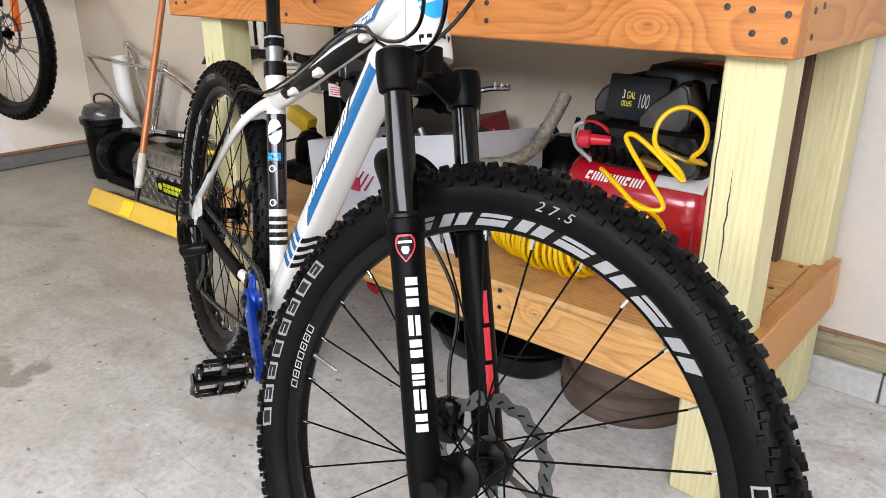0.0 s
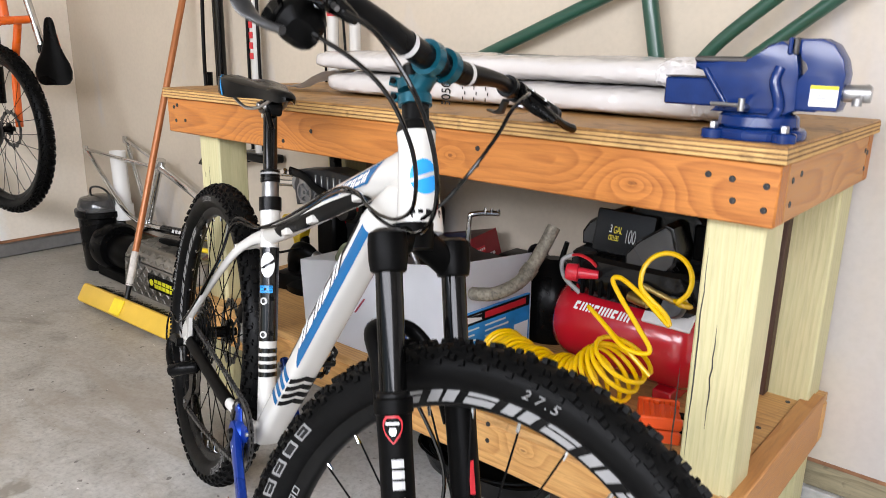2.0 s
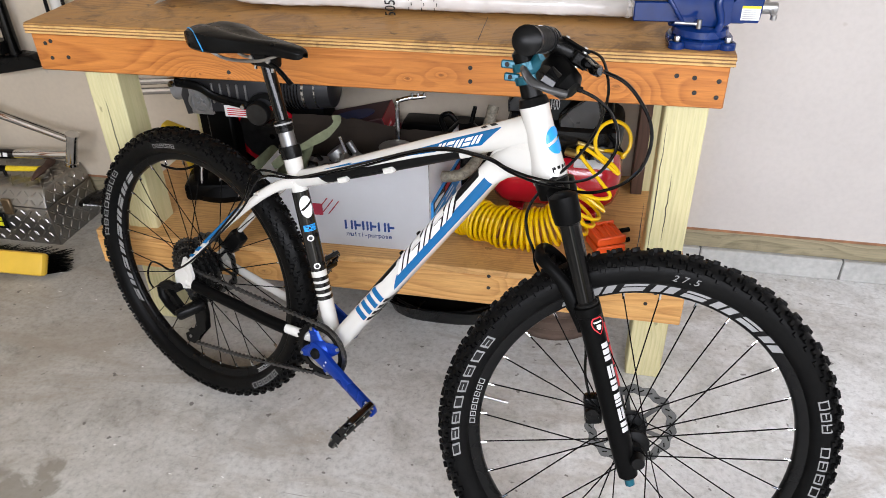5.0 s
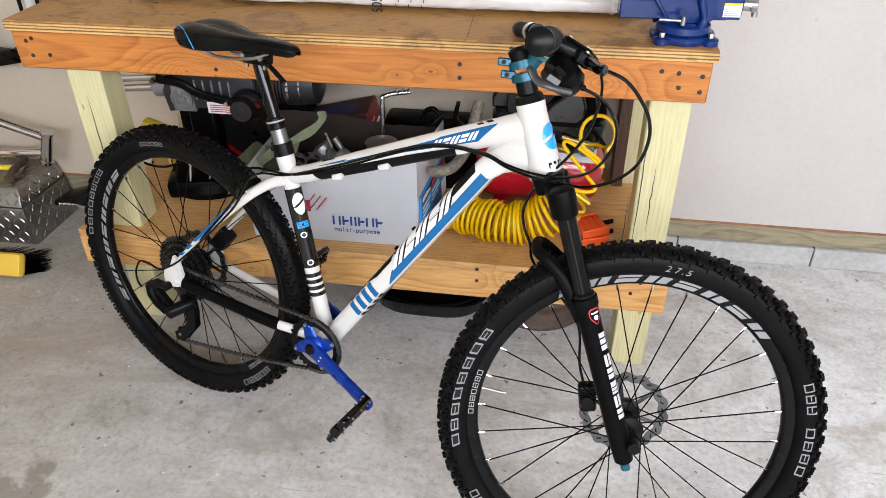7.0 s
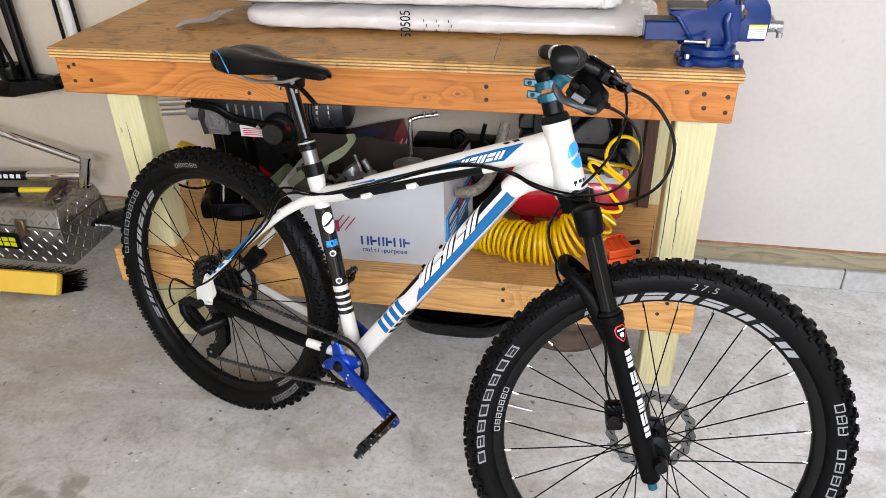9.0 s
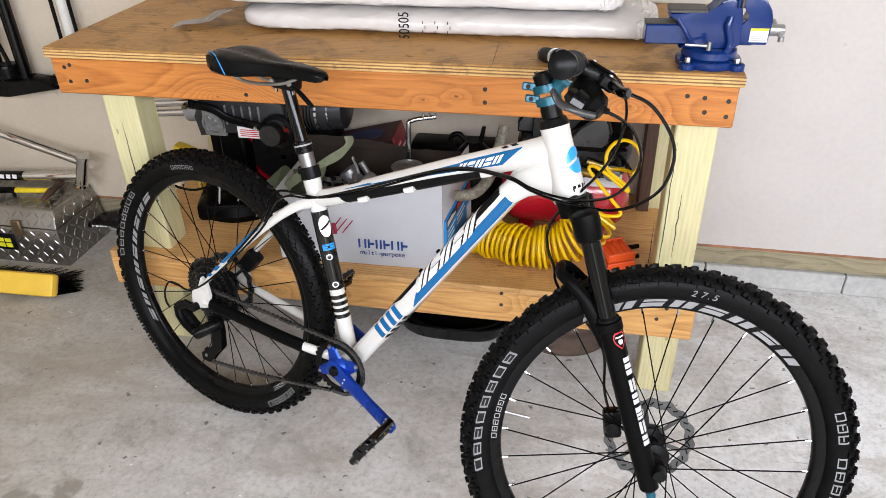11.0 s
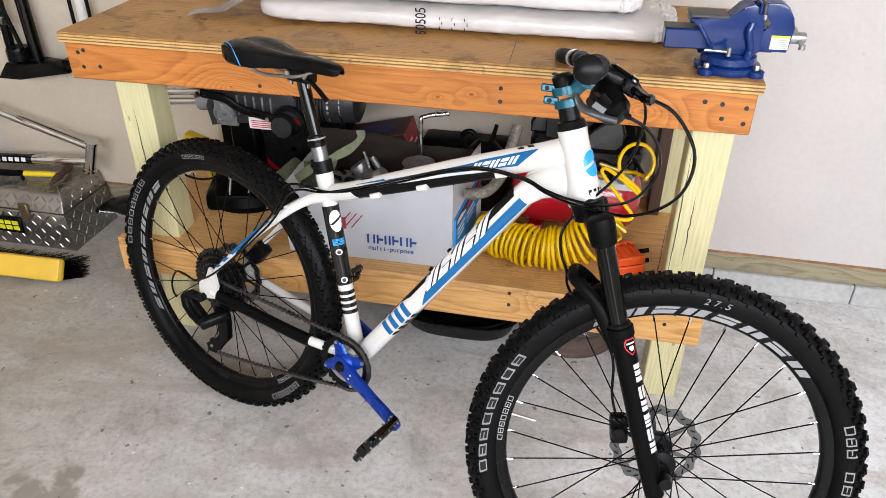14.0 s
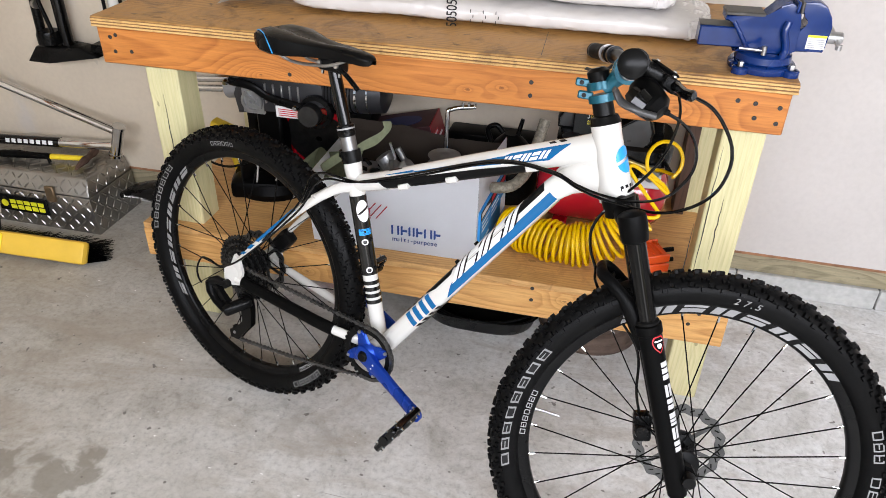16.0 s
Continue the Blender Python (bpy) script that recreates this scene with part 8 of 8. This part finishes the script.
for s, dpt in ((-1, Vector((-3.070, 0.395, 0.531))), (1, Vector((-2.935, 0.515, 0.576)))):
    tube(smooth_path([BBX + Vector((-0.02, s * 0.02, 0.01)), BBX.lerp(dpt, 0.35) + Vector((0, s * 0.02, -0.03)), dpt], 6), 0.010, 12, bm)
    tube(smooth_path([SB + Vector((0, s * 0.012, 0)), SB.lerp(dpt, 0.5) + Vector((0, s * 0.012, 0)), dpt], 6), 0.008, 12, bm)
    box(-0.03, 0.012, -0.003, 0.003, -0.016, 0.016, 0.002, bm=bm, m=Matrix.Translation(dpt))
tube([BBX - Vector((0, 0.036, 0)), BBX + Vector((0, 0.036, 0))], 0.022, 18, bm)
part("welded_frame", bm, M_CHROME, bf, "polished chrome tubing")
dn = (H0 + hx * 0.04)
part("sleeve", tube([dn.lerp(BBX, 0.33), dn.lerp(BBX, 0.80)], 0.0178, 18), M_GLOSSBLACK, bf, "black sleeve with white lettering blocks")
for k in range(8):
    t0 = 0.36 + 0.038 * k
    a, b = dn.lerp(BBX, t0), dn.lerp(BBX, t0 + 0.027)
    bm = box(-0.0085, 0.0085, -0.0005, 0.0005, -0.007, 0.007, m=Matrix.Translation((a + b) / 2 + Vector((0, -0.0172, 0.0045))) @ Matrix.Rotation(radians(-15), 4, "X"))
    part("print_block", bm, M_DECAL, bf)
part("seat_clamp", tube([SB + (SB - BBX) * 0.0, SB + (SB - BBX) * 0.12], 0.018, 16), M_CHROME, bf)
hm = thing("claw_hammer", Matrix.Translation((-2.10, 0.470, 0.2085)) @ Matrix.Rotation(radians(8), 4, "Z"), "claw hammer with a black and yellow handle on the toolbox", "hammer")
part("grip", tube([(-0.33, 0, 0.018), (-0.30, 0, 0.018), (-0.12, 0, 0.018)], [(0.012, 0.009), (0.017, 0.013), (0.013, 0.010)], 14, None, (0, 1, 0)), M_MATTBLACK, hm)
part("shaft", tube([(-0.12, 0, 0.018), (0.0, 0, 0.018)], [(0.012, 0.010), (0.010, 0.009)], 14, None, (0, 1, 0)), plain("hammer_yellow", (0.78, 0.58, 0.02), 0.4), hm, "yellow shaft")
bm = tube(smooth_path([(0.012, -0.075, 0.014), (0.012, -0.03, 0.018), (0.014, 0.0, 0.019), (0.012, 0.04, 0.019), (0.005, 0.075, 0.017)], 4), [(0.006, 0.004), (0.008, 0.006), (0.010, 0.008), (0.011, 0.010), (0.012, 0.012), (0.013, 0.013), (0.014, 0.014), (0.013, 0.013), (0.011, 0.012), (0.010, 0.011), (0.011, 0.011), (0.013, 0.013), (0.014, 0.014), (0.0145, 0.0145), (0.0145, 0.0145), (0.0145, 0.0145), (0.012, 0.012)], 14)
part("head", bm, plain("rusty_hammer_head", (0.10, 0.06, 0.045), 0.6, 0.6, 0.4), hm, "rusty brown hammer head")
sd2 = thing("loose_saddle", Matrix.Translation((-1.83, 0.46, 0.115)) @ Matrix.Rotation(radians(-12), 4, "Y"), "black slim saddle leaning at the toolbox", "saddle")
part("cover", tube(smooth_path([(-0.13, 0, 0.02), (-0.06, 0, 0.035), (0.03, 0, 0.025), (0.12, 0.0, 0.0)], 5), [(0.02 + 0.05 * min(1, k / 10), 0.012 + 0.012 * min(1, k / 8)) for k in range(16)], 16, None, (0, 1, 0)), M_BLACK, sd2)
part("post", tube([(0.02, 0, 0.01), (0.03, 0.02, -0.115)], 0.013, 12), M_BLACK, sd2)
for k in range(5):
    part("print_block", box(-0.10 + 0.022 * k, -0.084 + 0.022 * k, -0.0005, 0.0005, -0.006, 0.006, m=Matrix.Translation((0, -0.031 - 0.006 * k, 0.030)) @ Matrix.Rotation(radians(-35), 4, "X")), M_DECAL, sd2)

# ---- push broom ----
br = thing("push_broom", Matrix.Identity(4), "yellow push broom with a copper-coloured handle leaning on the wall", "broom")
M_YWOOD = plain("yellow_block", (0.714, 0.456, 0.0473), 0.4, 0, 0.12, 12, 0.05, wear=0.08)
BH = Matrix.Translation((-2.222, 0.160, 0.042)) @ Matrix.Rotation(radians(2.0), 4, "Z") @ Matrix.Rotation(radians(58), 4, "X") @ Matrix.Translation((0, 0, -0.066))
bm = box(-0.312, 0.312, -0.038, 0.038, 0.062, 0.098, 0.012, 2, m=BH)
part("block", bm, M_YWOOD, br, "yellow broom block")
bm = bmesh.new()
rnd = random.Random(11)
for i in range(2600):
    x, y = rnd.uniform(-0.312, 0.312), rnd.uniform(-0.034, 0.034)
    p0 = Vector((x, y, 0.066))
    q0 = p0 + Vector((0.04 * x + rnd.uniform(-0.012, 0.012) + (0.024 if x > 0.26 else 0), y * 0.4 + rnd.uniform(-0.012, 0.012), -0.066))
    p, q = BH @ p0, BH @ q0
    q.z = max(0.0015, q.z)
    a = [bm.verts.new(p + Vector((dx, dy, 0))) for dx, dy in ((0.0018, 0), (-0.0009, 0.0015), (-0.0009, -0.0015))]
    b = [bm.verts.new(q + Vector((dx, dy, 0))) for dx, dy in ((0.0018, 0), (-0.0009, 0.0015), (-0.0009, -0.0015))]
    for k in range(3):
        bm.faces.new((a[k], a[(k + 1) % 3], b[(k + 1) % 3], b[k]))
part("bristles", bm, M_MATTBLACK, br, "black bristles", False)["kind"] = "stuff"
b0, b1 = Vector((-2.252, 0.172, 0.072)), Vector((-2.335, 0.584, 1.30))
part("handle", tube([b0.lerp(b1, 0.10), b1], 0.0125, 16), plain("copper_handle", (0.42, 0.15, 0.05), 0.35, 0.25, 0.1, 20, 0.03), br, "copper-coloured handle")
part("ferrule", tube([b0, b0.lerp(b1, 0.04), b0.lerp(b1, 0.05)], [0.009, 0.010, 0.014], 14), M_DARKSTEEL, br)
part("paper_tag", tube([b0.lerp(b1, 0.045), b0.lerp(b1, 0.145)], 0.0135, 14), plain("tag_paper", (0.62, 0.58, 0.52), 0.6, 0, 0.3, 60), br, "white and red paper sleeve")
part("socket", box(-0.06, 0.01, -0.03, 0.03, 0.097, 0.104, 0.003, m=BH), plain("bright_yellow_paint", (0.85, 0.65, 0.02), 0.4), br)

# ---- pool pump in the corner ----
pp_ = thing("pool_pump", Matrix.Translation((-2.97, 0.44, 0)), "black pool pump with a clear strainer lid and a white pipe", "pump")
part("strainer", lathe([(0, 0), (0.085, 0), (0.09, 0.02), (0.10, 0.24), (0.112, 0.25), (0.112, 0.275), (0, 0.275)], 30), M_BLACK, pp_)
gm, gt, gb, gn, gl = nodes_of("smoky_lid")
gb.inputs["Base Color"].default_value = (0.25, 0.25, 0.26, 1)
gb.inputs["Transmission Weight"].default_value = 0.8
gb.inputs["Roughness"].default_value = 0.1
part("lid", lathe([(0.10, 0.275), (0.098, 0.30), (0.085, 0.325), (0.05, 0.335), (0, 0.337)], 30), gm, pp_, "smoky clear lid")
part("lid_handle", tube(smooth_path([(-0.09, 0, 0.30), (-0.085, 0, 0.355), (0.0, 0, 0.372), (0.085, 0, 0.355), (0.09, 0, 0.30)], 5), 0.005, 8), M_DARKSTEEL, pp_)
part("volute", lathe([(0, -0.05), (0.08, -0.05), (0.105, -0.03), (0.108, 0.03), (0.095, 0.05), (0, 0.05)], 30, Matrix.Translation((0.15, -0.02, 0.13)) @ AXX), M_BLACK, pp_)
part("motor", lathe([(0, 0.05), (0.07, 0.05), (0.075, 0.06), (0.075, 0.24), (0.06, 0.26), (0, 0.26)], 26, Matrix.Translation((0.15, -0.02, 0.12)) @ AXX), M_MATTBLACK, pp_)
part("motor_plate", lathe([(0.0765, 0.09), (0.0765, 0.16)], 10, Matrix.Translation((0.15, -0.02, 0.12)) @ AXX, arc=(math.pi * 0.35, math.pi * 0.8)), M_STEEL, pp_)
part("foot", box(0.10, 0.42, -0.09, 0.05, 0.0, 0.05, 0.008), M_MATTBLACK, pp_)
M_PVC = plain("white_pvc", (0.76, 0.75, 0.72), 0.35, 0, 0.05, 12, 0)
part("pipe", tube([(0.10, 0.06, 0.24), (0.085, 0.06, 0.54)], 0.034, 24, None, None, False), M_PVC, pp_, "white plastic pipe")
part("coupling", tube([(0.10, 0.06, 0.23), (0.097, 0.06, 0.30)], 0.041, 24), M_PVC, pp_)

# ---- things hung on the bench wall ----
fp = thing("floor_pump", Matrix.Translation((-2.105, 0.545, 0.556)), "black floor pump hung on the drywall", "bicycle pump")
bm = bmesh.new()
lo = [bm.verts.new(p) for p in ((-0.15, -0.035, -0.005), (-0.05, -0.05, 0.0), (0.13, -0.03, 0.03), (0.14, 0.03, 0.035), (0.0, 0.045, 0.0), (-0.14, 0.045, -0.005))]
hi = [bm.verts.new(p) for p in ((-0.11, -0.025, 0.05), (-0.04, -0.035, 0.055), (0.06, -0.025, 0.06), (0.07, 0.025, 0.06), (0.0, 0.04, 0.06), (-0.10, 0.04, 0.05))]
bm.faces.new(lo[::-1])
bm.faces.new(hi)
for i in range(6):
    bm.faces.new((lo[i], lo[(i + 1) % 6], hi[(i + 1) % 6], hi[i]))
bmesh.ops.bevel(bm, geom=bm.edges[:], offset=0.005, segments=2, affect="EDGES", profile=0.5)
part("foot", bm, M_BLACK, fp)
part("barrel", tube([(0.0, 0, 0.05), (0.0, 0, 0.85)], 0.020, 20), M_GLOSSBLACK, fp)
part("brace", tube([(-0.095, 0, 0.05), (-0.085, 0, 0.35)], 0.015, 14), M_BLACK, fp)
part("gauge", lathe([(0, 0.03), (0.035, 0.03), (0.038, 0.02), (0.038, -0.01), (0, -0.01)], 24, Matrix.Translation((-0.05, -0.02, 0.075))), M_BLACK, fp)
part("hose", tube(smooth_path([(-0.03, -0.02, 0.09), (-0.06, -0.03, 0.3), (-0.05, -0.03, 0.6), (-0.03, -0.03, 0.8)], 6), 0.007, 10), M_BLACK, fp)
part("chuck", tube([(-0.075, -0.02, 0.19), (-0.06, -0.025, 0.19)], 0.014, 14), M_STEEL, fp)
wp = thing("hand_pump", Matrix.Translation((-1.90, 0.555, 0.62)), "white floor pump with red lettering blocks on the wall", "bicycle pump")
part("barrel", tube([(0, 0, 0.0), (0, 0, 0.85)], 0.019, 20), M_WHITE, wp)
part("foot", box(-0.10, 0.10, -0.04, 0.03, -0.02, 0.01, 0.006), M_BLACK, wp)
for s in (-1, 1):
    part("hose", tube([(s * 0.032, -0.01, 0.02), (s * 0.028, -0.01, 0.85)], 0.006, 10), M_BLACK, wp)
for k in range(6):
    part("print_block", box(-0.009, 0.009, -0.0205, -0.0175, 0.34 + 0.035 * k, 0.362 + 0.035 * k), M_REDDECAL, wp)
wf = thing("suspension_fork", Matrix.Translation((-1.42, 0.535, 0.899)), "white bicycle fork standing behind the bench rolls", "bicycle fork")
for s in (-1, 1):
    part("leg", tube([(s * 0.05, 0, 0.0), (s * 0.05, 0, 0.32)], 0.018, 18), M_WHITE, wf)
    part("sticker", tube([(s * 0.05, 0, 0.20), (s * 0.05, 0, 0.26)], 0.0186, 18), M_REDDECAL if s < 0 else M_BLACKDECAL, wf)
part("hose", tube([(-0.075, -0.01, 0.0), (-0.08, -0.01, 0.35)], 0.004, 8), M_BLACK, wf)
part("hose", tube([(0.02, -0.01, 0.05), (-0.005, -0.01, 0.35)], 0.004, 8), M_BLACK, wf)
M_GREEN = plain("dark_green_paint", (0.018, 0.07, 0.045), 0.35, 0, 0.1, 25, 0, 0.3)
gf = thing("green_bicycle_frame", Matrix.Translation((0.025, -0.06, 0.015)), "dark green bicycle frame propped behind the bench rolls", "bicycle frame")
part("top_tube", tube([(-1.045, 0.60, 0.925), (-0.50, 0.60, 1.145), (-0.30, 0.60, 1.225)], 0.016, 16), M_GREEN, gf)
part("down_tube", tube([(-1.045, 0.61, 0.912), (-0.40, 0.62, 0.905)], [0.016, 0.013], 14), M_GREEN, gf)
part("head_tube", tube([(-1.05, 0.60, 0.905), (-1.04, 0.60, 0.945)], 0.02, 14), M_GREEN, gf)
part("seat_tube", tube([(-0.41, 0.61, 0.905), (-0.47, 0.60, 1.19), (-0.48, 0.6, 1.23)], 0.018, 16), M_GREEN, gf)
part("chain_stay", tube(smooth_path([(-0.39, 0.59, 0.91), (-0.33, 0.58, 0.965), (-0.25, 0.57, 1.045), (-0.05, 0.56, 1.20)], 6), 0.014, 14), M_GREEN, gf)
part("chain_stay", tube(smooth_path([(-0.37, 0.62, 0.91), (-0.27, 0.61, 0.955), (-0.16, 0.60, 1.035), (0.05, 0.59, 1.20)], 6), 0.014, 14), M_GREEN, gf)
part("crank_shell", tube([(-0.40, 0.565, 0.905), (-0.40, 0.635, 0.905)], 0.022, 16), M_GREEN, gf)

# ---- bike hung in the corner ----
hb = thing("hanging_bike", Matrix.Translation((-0.20, 0.070, -0.030)), "orange and black mountain bike hung upright on the cream wall", "bicycle")
hw = new("wheel")
hw.parent = hb
hw.matrix_local = Matrix.Translation((-2.90, 0.05, 0.672)) @ Matrix.Rotation(radians(8), 4, "Z") @ Matrix.Rotation(radians(20), 4, "Y")
hw["label"] = "black wheel with a knobby tyre"
for c in rear_wheel.children:
    if c.name.split(".")[0] in ("tyre", "tread", "rim", "hub", "spoke", "nipple", "brake_disc"):
        o = new(c.name.split(".")[0], c.data)
        o.parent = hw
        o.matrix_local = c.matrix_local.copy()
        if c.get("kind"):
            o["kind"] = c["kind"]
for k, r in enumerate((0.07, 0.055, 0.042)):
    part("sprocket", lathe([(0.01, -0.034 - 0.006 * k), (r, -0.034 - 0.006 * k), (r, -0.031 - 0.006 * k), (0.01, -0.031 - 0.006 * k)], 26, LATHE_Y, closed=True), M_DARKSTEEL, hw)
M_ORPAINT = plain("orange_paint", (0.80, 0.13, 0.01), 0.28, 0, 0.06, 18, 0, 0.4)
bm = bmesh.new()
for s in (-1, 1):
    tube(smooth_path([(-2.90, 0.05 + s * 0.07, 0.68), (-2.87, 0.06 + s * 0.06, 0.90), (-2.83, 0.09 + s * 0.045, 1.08), (-2.80, 0.11 + s * 0.02, 1.12)], 5), [(0.016, 0.011)] * 16, 12, bm)
tube([(-2.80, 0.06, 1.11), (-2.80, 0.17, 1.12)], 0.016, 12, bm)
tube([(-2.86, 0.10, 1.12), (-2.98, 0.11, 1.75)], 0.022, 16, bm)
part("frame", bm, M_ORPAINT, hb, "orange frame tubes")
part("shock_body", tube([(-2.95, 0.07, 0.78), (-2.93, 0.08, 1.25)], 0.028, 16), M_BLACK, hb)
part("seat_post", tube([(-2.85, 0.17, 1.32), (-2.775, 0.20, 1.02)], 0.0155, 16), M_CHROME, hb, "bright seat post")
sm = Matrix.Translation((-2.745, 0.225, 0.995)) @ Matrix.Rotation(radians(-20), 4, "Z") @ Matrix.Rotation(radians(-88), 4, "Y")
o = new("saddle", bpy.data.meshes["cover"])
o.parent = hb
o.matrix_local = sm
o["label"] = "black saddle with orange sides"
part("saddle_flank", tube(smooth_path([(-2.735, 0.27, 0.87), (-2.735, 0.272, 0.93), (-2.735, 0.252, 1.0), (-2.735, 0.240, 1.06)], 5), [(0.010, 0.008)] * 16, 10), M_ORPAINT, hb, "orange saddle edge")
part("clamp", box(-2.80, -2.765, 0.19, 0.225, 0.985, 1.03, 0.005), M_BLACK, hb)
M_HOOK = plain("blue_vinyl", (0.03, 0.10, 0.35), 0.4)
for x in (-3.17, -3.10):
    hk = thing("wall_hook", Matrix.Translation((x + 0.08, WALL_Y, 1.30)), "blue coated steel wall hook", "hook", "blue wall hooks")
    part("prong", tube(smooth_path([(0, -0.002, 0.06), (0, -0.004, -0.03), (0, -0.03, -0.055), (0, -0.06, -0.03)], 5), 0.008, 10), M_HOOK, hk)
